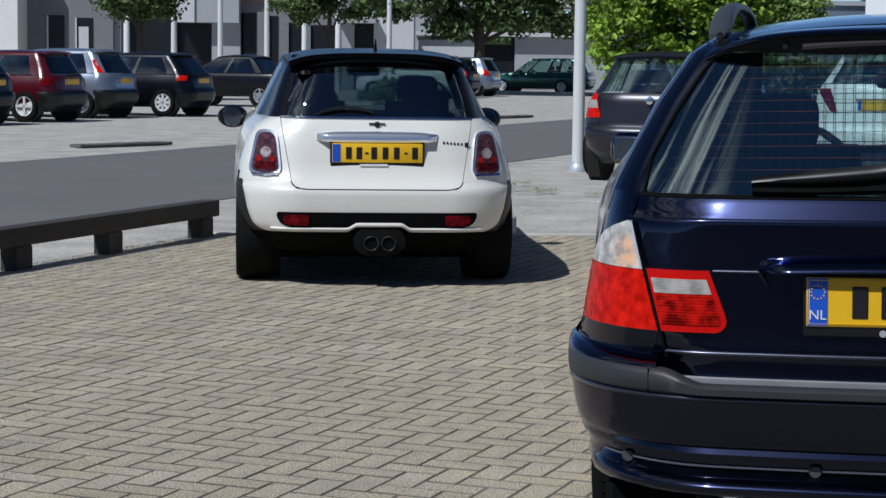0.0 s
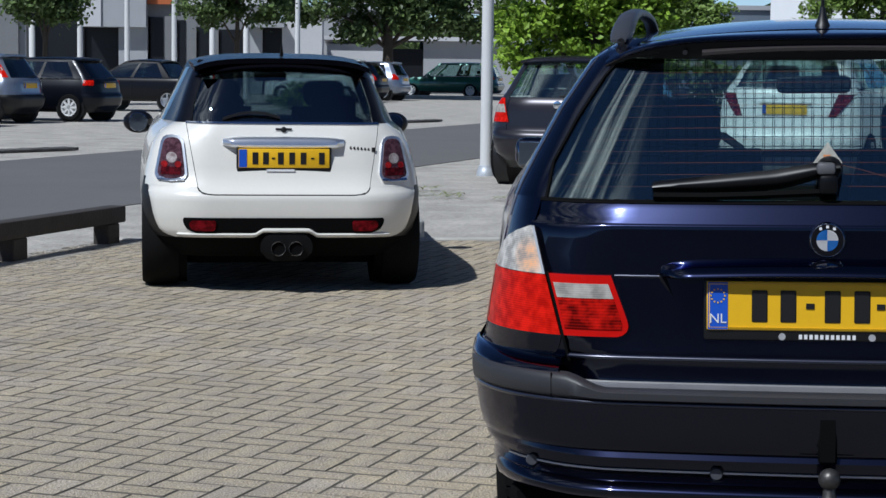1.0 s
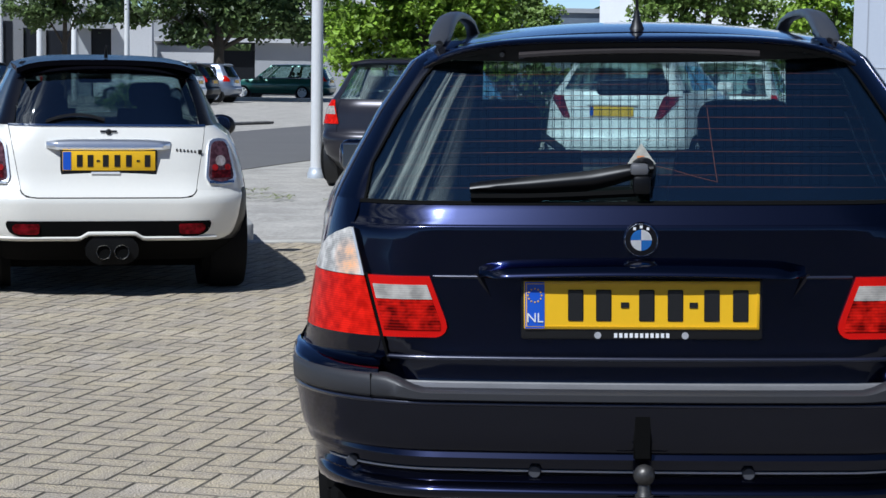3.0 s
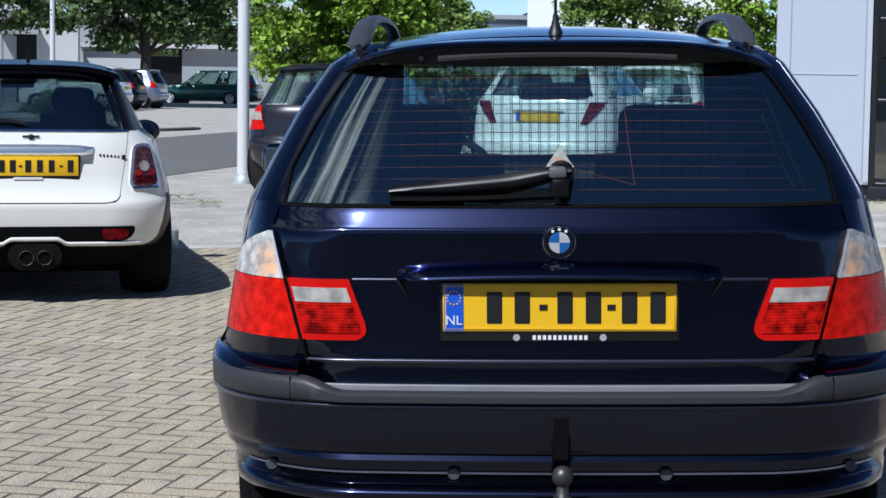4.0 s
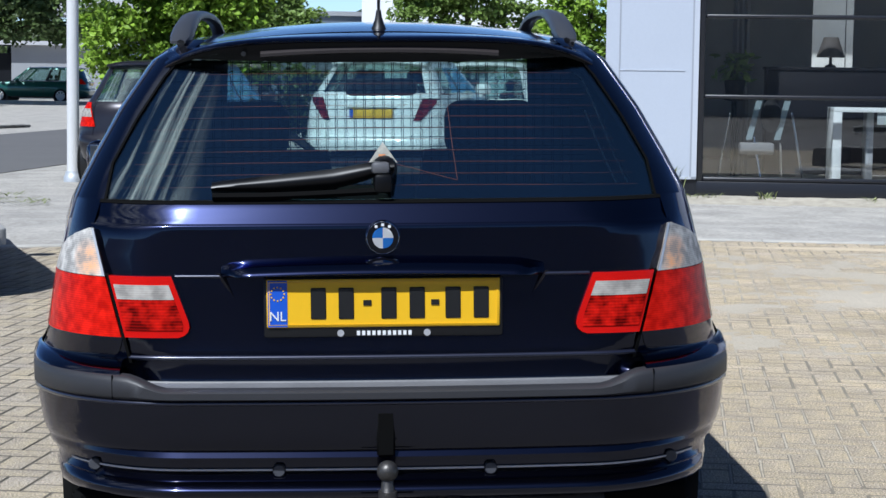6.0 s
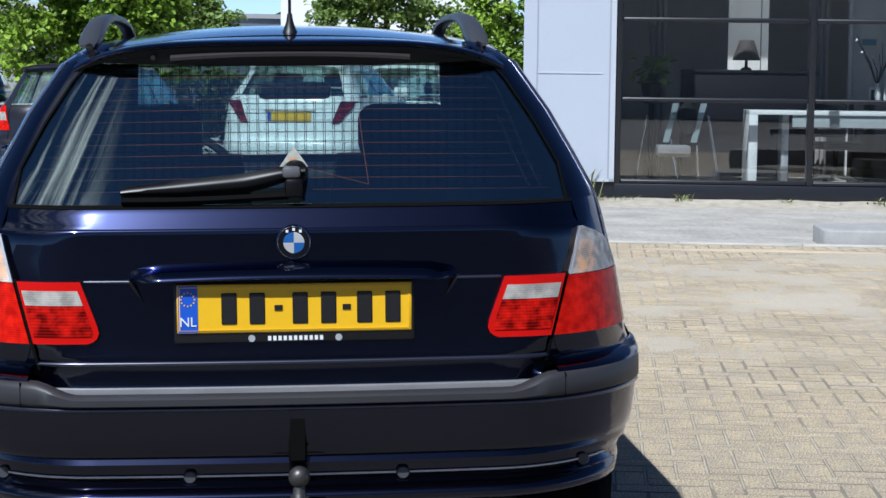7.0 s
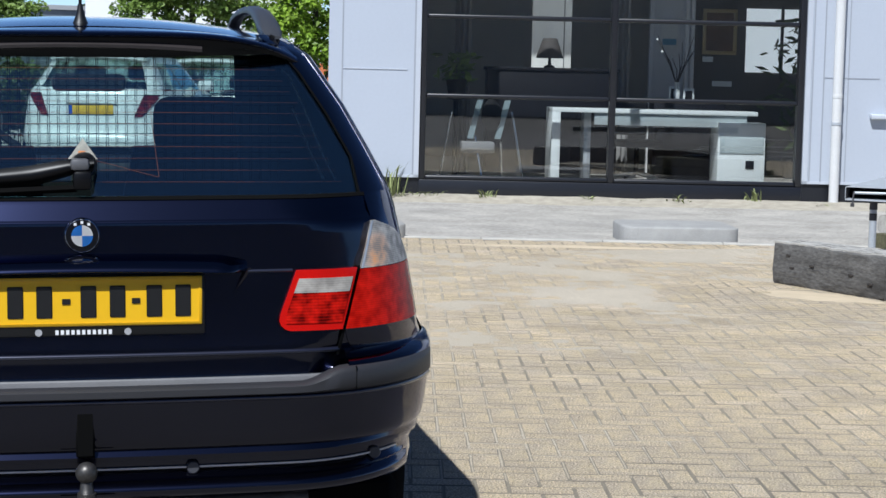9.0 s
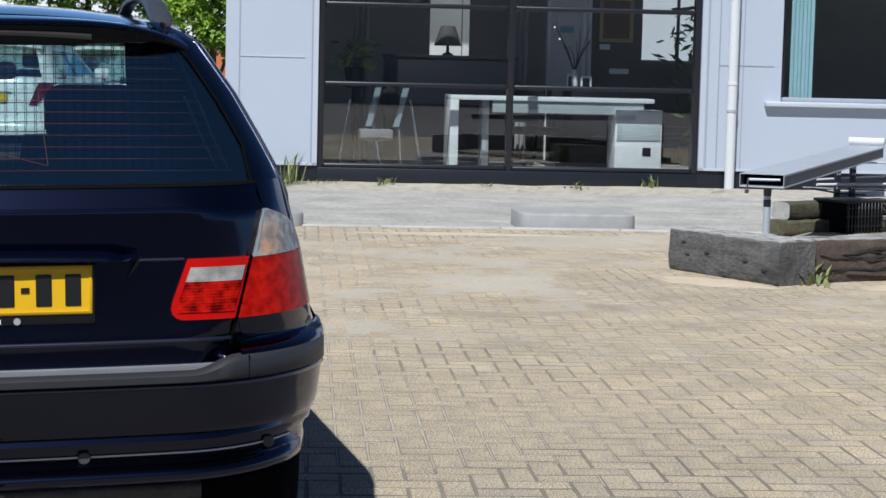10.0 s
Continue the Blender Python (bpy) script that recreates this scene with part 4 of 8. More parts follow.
    for s in (-1, 1):
        lo = lambda z: -Wd(z) if s < 0 else Wd(z) - 0.092 - 0.125 * ease((0.95 - z) / 0.2)
        hi = lambda z: -Wd(z) + 0.092 + 0.125 * ease((0.95 - z) / 0.2) if s < 0 else Wd(z)
        part("rear_quarter", span(D, [0.655, 0.668, 0.69, 0.74, 0.80, 0.86, 0.92, 0.97, 1.02], lo, hi, 22, 0.002, 0.03), NAVY, car)
        # pillar beside the pane
        pil = lambda z: 0.075 + 0.03 * ease((1.1 - z) / 0.1)
        lo = lambda z: -Wd(z) if s < 0 else Wd(z) - pil(z)
        hi = lambda z: -Wd(z) + pil(z) if s < 0 else Wd(z)
        part("rear_pillar", span(D, [1.02, 1.04, 1.08, 1.12, 1.17, 1.22, 1.28, 1.34, 1.39], lo, hi, 12, 0.0, 0.03), NAVY, car)
        # rolled edge of the tailgate's shut line
        part("tailgate_edge", tube([(s * (Wd(z) - 0.020), D(Wd(z) - 0.020, z) + 0.0005, z) for z in lin(0.972, 1.345, 16)], 0.0032, 8), NAVY_EDGE, car)
        part("pane_seal", span(D, [1.02, 1.1, 1.2, 1.3, 1.36], lambda z: s * (Wd(z) - pil(z)) - 0.003, lambda z: s * (Wd(z) - pil(z)) + 0.003, 3, 0.002, 0.03), SLOTBLACK, car)
        # outer lamp: clear and amber above, red below
        def lamp_out(z):
            return Wd(z) - 0.006
        def lamp_in(z):
            return pl((0.719, 0.588), (0.853, 0.627), (0.960, 0.657))(z)
        cut = pl((0.866, 0), (0.906, 0.008), (0.926, 0.02), (0.946, 0.048), (0.958, 0.078))
        for nm, z0, z1, mt, lb in (("tail_lamp", 0.719, 0.851, RED_LENS, "ribbed red lens"), ("indicator_lamp", 0.853, 0.958, AMBER_LENS, "clear ribbed lens with an amber bulb")):
            l0 = (lambda z: -(lamp_out(z) - cut(z))) if s < 0 else lamp_in
            l1 = (lambda z: -lamp_in(z)) if s < 0 else (lambda z: lamp_out(z) - cut(z))
            part(nm, span(D, lin(z0, z1, 8), l0, l1, 16, 0.014, 0.03), mt, car, lb)
        # bright bezel inside the lamp's edge
        for a, b in ((0.853, 0.958),):
            part("lamp_bezel", span(D, lin(a, b, 6), (lambda z: -lamp_in(z) - 0.006) if s < 0 else lamp_in, (lambda z: -lamp_in(z)) if s < 0 else (lambda z: lamp_in(z) + 0.006), 3, 0.0155, 0.01), mat("lamp_bezel", (0.55, 0.55, 0.56), 0.25, 0.3, 0.05), car)
        # inner lamp on the tailgate
        in_edge = pl((0.719, 0.458), (0.723, 0.446), (0.731, 0.437), (0.742, 0.433), (0.757, 0.436), (0.857, 0.474))
        out_edge = pl((0.719, 0.579), (0.857, 0.618))
        l0 = (lambda z: -out_edge(z)) if s < 0 else in_edge
        l1 = (lambda z: -in_edge(z)) if s < 0 else out_edge
        inner = part("inner_tail_lamp", span(D, [0.719, 0.723, 0.731, 0.742, 0.757, 0.787, 0.827, 0.849, 0.855], l0, l1, 14, 0.013, 0.03), RED_RIM, car, "red lens with a clear band")
        l0 = (lambda z: -out_edge(z) + 0.006) if s < 0 else (lambda z: in_edge(z) + 0.013)
        l1 = (lambda z: -in_edge(z) - 0.013) if s < 0 else (lambda z: out_edge(z) - 0.006)
        part("reversing_lens", span(D, lin(0.804, 0.836, 4), l0, l1, 8, 0.0155, 0.01), CLEAR_LENS, inner)
        part("fog_lens", span(D, [0.735, 0.747, 0.767, 0.787, 0.803], l0, l1, 10, 0.0150, 0.01), FOG_LENS, inner, "ribbed red lens")
        # dark gap between the outer and the inner lamp
        part("panel_gap", span(D, lin(0.66, 0.858, 10), lambda z: s * (pl((0.66, 0.568), (0.719, 0.5835), (0.858, 0.6225))(z)) - 0.0035, lambda z: s * (pl((0.66, 0.568), (0.719, 0.5835), (0.858, 0.6225))(z)) + 0.0035, 3, 0.006, 0.012), SLOTBLACK, car)
    # rear pane with heating wires, net of a load guard behind it
    pil = lambda z: 0.08 + 0.03 * ease((1.1 - z) / 0.1)
    pane = part("rear_window", span(D, [1.022, 1.06, 1.10, 1.15, 1.2, 1.25, 1.3, 1.345], lambda z: -Wd(z) + pil(z), lambda z: Wd(z) - pil(z), 25, -0.004, 0.004), CAR_GLASS, car, "tinted rear window with heating wires")
    wire = mat("heating_wire", (0.17, 0.045, 0.022), 0.5, 0.0, 0.1)
    bmw = bm_new()
    for k in range(11):
        z = 1.052 + 0.0255 * k
        w = Wd(z) - 0.13
        add_tube(bmw, [(x, D(x, z) + 0.006, z - 0.006 * (x / 0.6) ** 2) for x in lin(-w, w, 12)], 0.0007, 4)
    # feed wire from the wiper's hub to the pane's heating
    add_tube(bmw, [(x, D(x, z) + 0.006, z) for x, z in ((0.03, 1.098), (0.07, 1.089), (0.12, 1.075), (0.171, 1.062))], 0.0008, 4)
    add_tube(bmw, [(x, D(x, z) + 0.006, z) for x, z in ((0.157, 1.226), (0.163, 1.15), (0.172, 1.062))], 0.0007, 4)
    part("heating_wires", bmw, wire, pane)
    sticker = bm_new()
    p3 = [(-0.030, 1.101), (0.036, 1.101), (0.003, 1.147)]
    sticker.faces.new([sticker.verts.new((x, D(x, z) - 0.0, z)) for x, z in p3])
    bmesh.ops.solidify(sticker, geom=sticker.faces[:], thickness=0.001)
    st = part("warning_sticker", sticker, mat("aged_sticker", (0.50, 0.49, 0.43), 0.5, 0.0, 0.25, 60.0, 200.0), pane, "small white warning triangle sticker")
    part("mark", box(-0.007, 0.009, D(0, 1.112) - 0.003, D(0, 1.112) - 0.001, 1.108, 1.120), AMBER, st)
    # bottom seal
    part("pane_seal", span(D, [1.014, 1.018, 1.0215], lambda z: -Wd(z) + 0.09, lambda z: Wd(z) - 0.09, 31, 0.003, 0.02), SLOTBLACK, car)
    # spoiler over the pane, with the upper brake lamp
    droop = lambda x: 0.040 * (abs(x) / 0.52) ** 2.2
    lip = lambda x: 0.058 * (abs(x) / 0.52) ** 4.5
    sp = []
    for dy, z in ((0.165, 1.4085), (0.09, 1.403), (0.03, 1.3965), (-0.01, 1.392), (-0.024, 1.3875), (-0.029, 1.384), (-0.026, 1.3805), (-0.012, 1.378)):
        sp.append([(x, D(x * 0.98, 1.345) - 0.009 + dy * (1 - 0.5 * (abs(x) / 0.522) ** 5), z - droop(x) - (lip(x) - droop(x)) * ease((0.165 - dy) / 0.165)) for x in lin(-0.522, 0.522, 41)])
    spoiler = part("roof_spoiler", sheet(sp, (0, 0.02, -0.004)), NAVY, car)
    sp = []
    for z, dy in ((1.3795, -0.024), (1.366, -0.021), (1.350, -0.018), (1.340, -0.015), (1.332, -0.012)):
        sp.append([(x, D(x * 0.98, 1.345) + dy, min(z - lip(x) * ease((z - 1.336) / 0.04) + 0.014 * (x / 0.52) ** 2 * ease((1.372 - z) / 0.03), 1.3795 - lip(x) - 0.06 * (1.3795 - z))) for x in lin(-0.518, 0.518, 41)])
    part("spoiler_underside", sheet(sp, (0, 0.03, 0)), GLOSSBLACK, spoiler)
    part("upper_brake_lamp", sheet([[(x, D(x, 1.345) - 0.017 - pr, z - 0.9 * droop(x)) for x in lin(-0.285, 0.285, 21)] for z, pr in ((1.352, 0.0), (1.355, 0.010), (1.362, 0.012), (1.369, 0.006), (1.372, 0.0))], (0, 0.02, 0)), mat("smoked_lens", (0.035, 0.030, 0.030), 0.25, 0, 0.1), spoiler)
    part("washer_jet", tube([(-0.325, D(0.3, 1.345) - 0.02, 1.353), (-0.325, D(0.3, 1.345) - 0.036, 1.353)], 0.006, 8), PLASTIC, spoiler)
    # roof and sides
    side_mid = pl((0.22, 0.80), (0.34, 0.845), (0.55, 0.868), (0.75, 0.87), (0.92, 0.862), (1.0, 0.835), (1.06, 0.79), (1.3, 0.64), (1.39, 0.575))
    def side_x(z, y):
        y0 = edge(z)
        k = ease((y - y0) / 0.75)
        w = Wd(z) + (side_mid(z) - Wd(z)) * k
        return w * (1 - 0.14 * ease((y - 3.4) / 0.95))
    for s in (-1, 1):
        zs = [0.36, 0.40, 0.44, 0.48, 0.52, 0.56, 0.60, 0.63, 0.66, 0.70, 0.78, 0.86, 0.93, 0.98, 1.02]
        rows = []
        for z in zs:
            ys = [edge(z)] + [edge(z) + d for d in (0.03, 0.08, 0.16)]
            ys += [max(v, ys[-1] + 0.01 * (k + 1)) for k, v in enumerate((0.50, 0.53, 0.57, 0.62, 0.70, 0.78, 0.86, 0.94, 1.02, 1.10, 1.15, 1.19, 1.22, 1.3))] + lin(1.5, 4.0, 10)
            # the panel turns inwards round the wheel
            rows.append([(s * (side_x(z, y) if (y - 0.86) ** 2 + (z - 0.315) ** 2 > 0.128 else 0.72), y, z) for y in ys])
        part("side_panel", sheet(rows, (-s * 0.03, 0, 0)), NAVY, car)
        ya = pl((1.02, 3.05), (1.39, 2.15))
        def ring(z, k0, k1, n):
            return [(s * side_x(z, y), y, z) for y in lin(edge(z) + (ya(z) - edge(z)) * k0, edge(z) + (ya(z) - edge(z)) * k1, n)]
        part("rear_pillar", sheet([ring(z, 0, 0.19, 6) for z in lin(1.02, 1.385, 7)], (-s * 0.025, 0, 0)), NAVY, car)
        for a, b in ((0.19, 0.33), (0.36, 0.64), (0.67, 0.95)):
            part("side_window", sheet([ring(z, a, b, 6) for z in lin(1.02, 1.34, 6)], (-s * 0.004, 0, 0)), CAR_GLASS, car)
        for a, b in ((0.33, 0.36), (0.64, 0.67), (0.95, 1.0)):
            part("pillar", sheet([ring(z, a, b, 3) for z in lin(1.02, 1.385, 6)], (-s * 0.04, 0, 0)), PLASTIC if b < 0.9 else NAVY, car)
        part("roof_edge", sheet([ring(z, 0.0, 1.0, 12) for z in lin(1.34, 1.39, 3)], (-s * 0.03, 0, 0)), NAVY, car)
        # roof rail, raised at its ends
        rail_x = 0.494 if s < 0 else 0.470
        rows = []
        for y, z, hw, hh in ((0.50, 1.384, 0.018, 0.004), (0.54, 1.394, 0.024, 0.011), (0.60, 1.407, 0.026, 0.016), (0.66, 1.421, 0.026, 0.018), (0.76, 1.443, 0.024, 0.017), (0.88, 1.457, 0.020, 0.013), (1.0, 1.466, 0.018, 0.012), (1.15, 1.469, 0.017, 0.011), (1.35, 1.467, 0.017, 0.011), (1.48, 1.459, 0.017, 0.011), (1.57, 1.442, 0.017, 0.012), (1.63, 1.422, 0.020, 0.013), (1.68, 1.398, 0.020, 0.008)):
            cx = rail_x - 0.016 * (y - 0.50)
            rows.append([(s * (cx + hw * a), y, z + hh * b) for a, b in ((-1, -0.6), (-1, 0.5), (-0.7, 0.95), (0.0, 1.0), (0.7, 0.9), (1, 0.4), (1, -0.6), (0.5, -1), (-0.5, -1))])
        bm = bm_new()
        vs = add_grid(bm, rows, close=True)
        bm.faces.new(vs[0])
        bm.faces.new(vs[-1][::-1])
        bmesh.ops.recalc_face_normals(bm, faces=bm.faces[:])
        rail = part("roof_rail", bm, mat("grained_black_plastic", (0.045, 0.047, 0.052), 0.38, 0.0, 0.12, 8.0, 300.0), car, "black roof rail raised on feet", angle=50)
        part("rail_foot", sheet([[(s * (rail_x - 0.018 + dx), y, zz) for zz in (1.384, zt)] for dx, y, zt in ((0.004, 0.52, 1.384), (0.002, 0.58, 1.392), (0.0, 0.66, 1.414), (0.0, 0.72, 1.416))], (s * 0.026, 0, 0)), PLASTIC, rail)
        part("rail_gasket", tube([(s * (rail_x - 0.006), 0.50, 1.381), (s * (rail_x - 0.008), 0.60, 1.394), (s * (rail_x - 0.012), 0.74, 1.408)], 0.010, 8), PLASTIC, rail)
        # door mirror
        mx = side_x(1.0, 2.75)
        tip = 1.032 if s < 0 else 0.915
        bm = box(min(s * (mx - 0.06), s * tip), max(s * (mx - 0.06), s * tip), 2.62, 2.74, 0.962, 1.076, 0.035, 3)
        mir = part("door_mirror", bm, NAVY, car)
        part("mirror_glass", box(min(s * (mx - 0.03), s * (tip - 0.014)), max(s * (mx - 0.03), s * (tip - 0.014)), 2.612, 2.624, 0.975, 1.063, 0.005, 1), MIRROR_DIM, mir)
    rows = []
    rise = pl((0.30, 1.383), (0.45, 1.402), (0.65, 1.424), (0.9, 1.441), (1.2, 1.451), (1.6, 1.448), (2.0, 1.43), (2.25, 1.405))
    for k in range(14):
        f = k / 13
        y = 0.515 + 1.715 * f
        hw = 0.519 + 0.04 * ease(f * 3)
        rows.append([(x * hw, y + 0.05 * x * x * (1 - f), rise(y) - (0.040 + 0.012 * ease(f * 4)) * abs(x) ** 2.2) for x in lin(-1, 1, 25)])
    part("roof", sheet(rows, (0, 0, -0.012)), NAVY, car)
    ant = part("antenna_base", lathe([(0.0, 0.021), (0.010, 0.016), (0.03, 0.009), (0.05, 0.006)], "z", 14, (0, 0.60, 1.414)), PLASTIC, car)
    part("antenna_rod", tube([(0, 0.60, 1.455), (0.0, 0.56, 1.68)], 0.004, 8), PLASTIC, ant)
    # bonnet, windscreen, floor and nose
    part("windscreen", sheet(patch((-0.70, 3.05, 1.0), (0.70, 3.05, 1.0), (0.54, 2.2, 1.39), (-0.54, 2.2, 1.39), n=6, bulge=0.07, out=(0, 1, 0.3)), (0, -0.004, 0)), CLEAR_GLASS, car)
    rows = [[(x * (0.82 - 0.10 * ease((y - 3.6) / 0.7)), y, 0.99 - 0.22 * ((y - 3.0) / 1.3) ** 1.6 + 0.03 * (1 - x * x)) for x in lin(-1, 1, 9)] for y in lin(3.0, 4.25, 7)]
    part("bonnet", sheet(rows, (0, 0, -0.03)), NAVY, car)
    part("front_bumper", box(-0.74, 0.74, 3.95, 4.32, 0.25, 0.78, 0.09, 3), NAVY, car)
    part("underbody", box(-0.72, 0.72, 0.12, 4.1, 0.22, 0.36, 0.02, 1), SLOTBLACK, car)
    part("load_floor", box(-0.70, 0.70, 0.10, 2.9, 0.60, 0.64, 0.01, 1), CLOTH, car)
    part("dashboard", box(-0.72, 0.72, 2.62, 3.1, 0.72, 0.99, 0.05, 2), PLASTIC, car)
    part("steering_wheel", tube([(-0.36 + 0.18 * math.cos(a), 2.45 + 0.05 * math.sin(a), 0.93 + 0.17 * math.sin(a)) for a in lin(0, 6.28, 18)], 0.014, 6), PLASTIC, car)
    # dark trim inside the quarters and the roof
    for s in (-1, 1):
        part("quarter_trim", sheet([[(s * (side_x(z, y) - 0.04), y, z) for y in lin(edge(z) + 0.05, (2.1 if s < 0 else 2.5) - 0.7 * (z - 1.02), 8)] for z in lin(0.66, 1.35, 7)], (-s * 0.01, 0, 0)), CLOTH, car)
    part("roof_lining", sheet([[(x * 0.48, y, 1.372 - 0.02 * x * x + 0.03 * ease((y - 0.5) / 0.6)) for x in lin(-1, 1, 9)] for y in lin(0.52, 2.15, 8)], (0, 0, -0.008)), CLOTH, car)
    # seats
    for x in (-0.37, 0.37):
        for y, zt in ((1.15, 0.93), (1.95, 1.06)):
            rows = [[(x + u * (0.245 - 0.03 * ease((z - 0.9) / 0.15)), y + 0.05 * (1 - u * u) - 0.10 * (z - 0.6), z) for u in lin(-1, 1, 9)] for z in lin(0.6, zt, 8)]
            seat = part("seat", sheet(rows, (0, 0.12, 0)), CLOTH, car, "dark cloth seat")
            if y > 1.5:
                hx = x if x > 0 else x - 0.06
                part("headrest", box(hx - 0.15, hx + 0.15, y - 0.06, y + 0.05, zt - 0.02, zt + 0.16, 0.05, 3), CLOTH, seat)
    rvm = part("rear_view_mirror", box(-0.105, 0.145, 2.36, 2.40, 1.231, 1.291, 0.02, 2), PLASTIC, car)
    part("mirror_glass", box(-0.095, 0.135, 2.357, 2.361, 1.238, 1.284, 0.001, 1), CHROME, rvm)
    guard = bm_new()
    gy = 1.05
    for k in range(86):
        x = -0.56 + 0.026 * (k // 2) + 0.0052 * (k % 2)
        add_box(guard, x - 0.0009, x + 0.0009, gy - 0.0011, gy + 0.0011, 1.0, 1.345)
    for k in range(14):
        z = 1.0 + 0.026 * k
        add_box(guard, -0.57, 0.57, gy + 0.0015, gy + 0.0035, z - 0.0011, z + 0.0011)
    g = part("load_guard", guard, mat("matt_black_wire", (0.003, 0.003, 0.003), 0.95, spec=0.1), car, "black wire load guard behind the rear seats", smooth=False)
    g["kind"] = "stuff"
    # dark side blinds of the load guard
    for s in (-1, 1):
        part("guard_blind", sheet([[(s * (f * (side_x(z, gy) - 0.05) + (1 - f) * (0.42 - 0.03 * (z - 1.1))), gy + 0.02 + 0.02 * f, z) for f in (0, 0.5, 1)] for z in lin(0.7, 1.345, 8)], (0, 0.008, 0)), CLOTH, car)
    for pts in (((0.523, 1.305), (0.544, 1.289), (0.563, 1.249), (0.598, 1.17), (0.636, 1.075), (0.672, 1.001)), ((0.553, 1.20), (0.574, 1.15), (0.598, 1.091), (0.641, 1.0))):
        part("belt_edge", tube([(x + 0.02, gy + 0.004, z) for x, z in pts], 0.0022, 6), WHITE_INK, car, "thin pale edge of the trim behind the pane")
    # wiper
    hub = part("wiper", lathe([(-0.04, 0.022), (-0.01, 0.028), (0.02, 0.030)], "y", 16, (0.006, D(0, 1.088) - 0.012, 1.088)), GLOSSBLACK, car, "black rear wiper at rest")
    upper = pl((-0.385, 1.060), (-0.375, 1.063), (-0.25, 1.076), (-0.115, 1.089), (-0.03, 1.104), (0.02, 1.107))
    lower = pl((-0.385, 1.038), (-0.25, 1.036), (-0.10, 1.046), (-0.04, 1.062), (0.02, 1.082))
    rows = []
    for x in lin(-0.385, 0.028, 22):
        a, b = lower(x), upper(x)
        rows.append([(x, D(x, 1.07) - 0.030 - 0.014 * math.sin(math.pi * u), a + (b - a) * u) for u in lin(0, 1, 7)])
    part("wiper_arm", sheet(rows, (0, 0.016, 0)), GLOSSBLACK, hub)
    part("wiper_blade", sheet([[(x, D(x, 1.03) - 0.010 - 0.012 * math.sin(math.pi * u), 1.022 + 0.016 * u + 0.012 * ease((x + 0.30) / 0.4)) for u in lin(0, 1, 5)] for x in lin(-0.382, -0.01, 12)], (0, 0.012, 0)), SLOTBLACK, hub)
    part("wiper_cap", box(-0.024, 0.018, D(0, 1.07) - 0.060, D(0, 1.09) - 0.005, 1.079, 1.106, 0.009, 2), mat("worn_grey_cap", (0.10, 0.10, 0.105), 0.3), hub)
    part("wiper_stub", box(-0.018, 0.022, D(0, 1.05) - 0.050, D(0, 1.06) - 0.005, 1.037, 1.079, 0.008, 2), GLOSSBLACK, hub)
    # badge
    bz, by = 0.938, D(0, 0.938)
    badge = part("badge", lathe([(by + 0.002, 0.040), (by - 0.006, 0.0385), (by - 0.009, 0.036), (by - 0.007, 0.034)], "y", 36, (0, 0, bz)), CHROME, car, "round badge with blue and white quarters")
    part("badge_ring", lathe([(by - 0.006, 0.0355), (by - 0.0085, 0.0350)], "y", 36, (0, 0, bz)), BLACKPAINT, badge)
    for k, mt in enumerate((WHITE_INK, SKYBLUE, WHITE_INK, SKYBLUE)):
        bm = bm_new()
        c = bm.verts.new((0, by - 0.0098, bz))
        arc = [bm.verts.new((0.0235 * math.cos(a), by - 0.0098, bz + 0.0235 * math.sin(a))) for a in lin(k * math.pi / 2, (k + 1) * math.pi / 2, 8)]
        bm.faces.new([c] + arc)
        bmesh.ops.solidify(bm, geom=bm.faces[:], thickness=0.001)
        part("quarter", bm, mt, badge)
    for a in (60, 90, 120):
        x, z = 0.0295 * math.cos(radians(a)), 0.0295 * math.sin(radians(a))
        part("letter_bar", box(x - 0.003, x + 0.003, by - 0.0098, by - 0.008, bz + z - 0.003, bz + z + 0.003), WHITE_INK, badge)
    # grip over the plate
    rows = []
    for z, pr in ((0.860, 0.0), (0.861, 0.052), (0.863, 0.058), (0.867, 0.0575), (0.872, 0.053), (0.878, 0.046), (0.884, 0.037), (0.890, 0.025), (0.895, 0.011), (0.898, 0.0)):
        rows.append([(x, D(x, z) - pr * min(1, (0.365 - abs(x)) / 0.05 + 0.05), z - 0.008 * (abs(x) / 0.36) ** 2 - (0.01 * (1 - min(1, (0.365 - abs(x)) / 0.06)) if z > 0.88 else 0)) for x in lin(-0.362, 0.362, 41)])
    part("tailgate_grip", sheet(rows, (0, 0.02, 0)), NAVY, car)
    for s in (-1, 1):
        part("recess_edge", sheet([[(s * (0.365 - 0.07 * f + dx), D(0.3, 0.8) + 0.002 + dy, 0.862 - 0.12 * f) for dx, dy in ((-0.008, 0.005), (0.0, 0.0), (0.008, 0.005))] for f in lin(0, 1, 5)], (0, 0.01, 0)), NAVY, car)
        rows = [[(s * x, D(x, 0.85) + 0.001 - 0.005 * math.cos(a), 0.854 + 0.004 * math.sin(a)) for x in lin(0.355, 0.466, 9)] for a in lin(-1.3, 1.57, 10)]
        part("body_crease", sheet(rows, (0, 0.01, -0.002)), NAVY_EDGE, car)
    # plate in its holder
    py = D(0, 0.78) - 0.016
    holder = part("plate_holder", box(-0.267, 0.267, py, py + 0.02, 0.718, 0.853, 0.006, 2), PLASTIC, car, "black plate holder with a line of white lettering as bars")
    pz = 0.795
    plate = part("number_plate", box(-0.26, 0.26, py - 0.004, py, pz - 0.054, pz + 0.054, 0.002, 1), PLATE_YELLOW, car, "yellow number plate with black characters as bars")
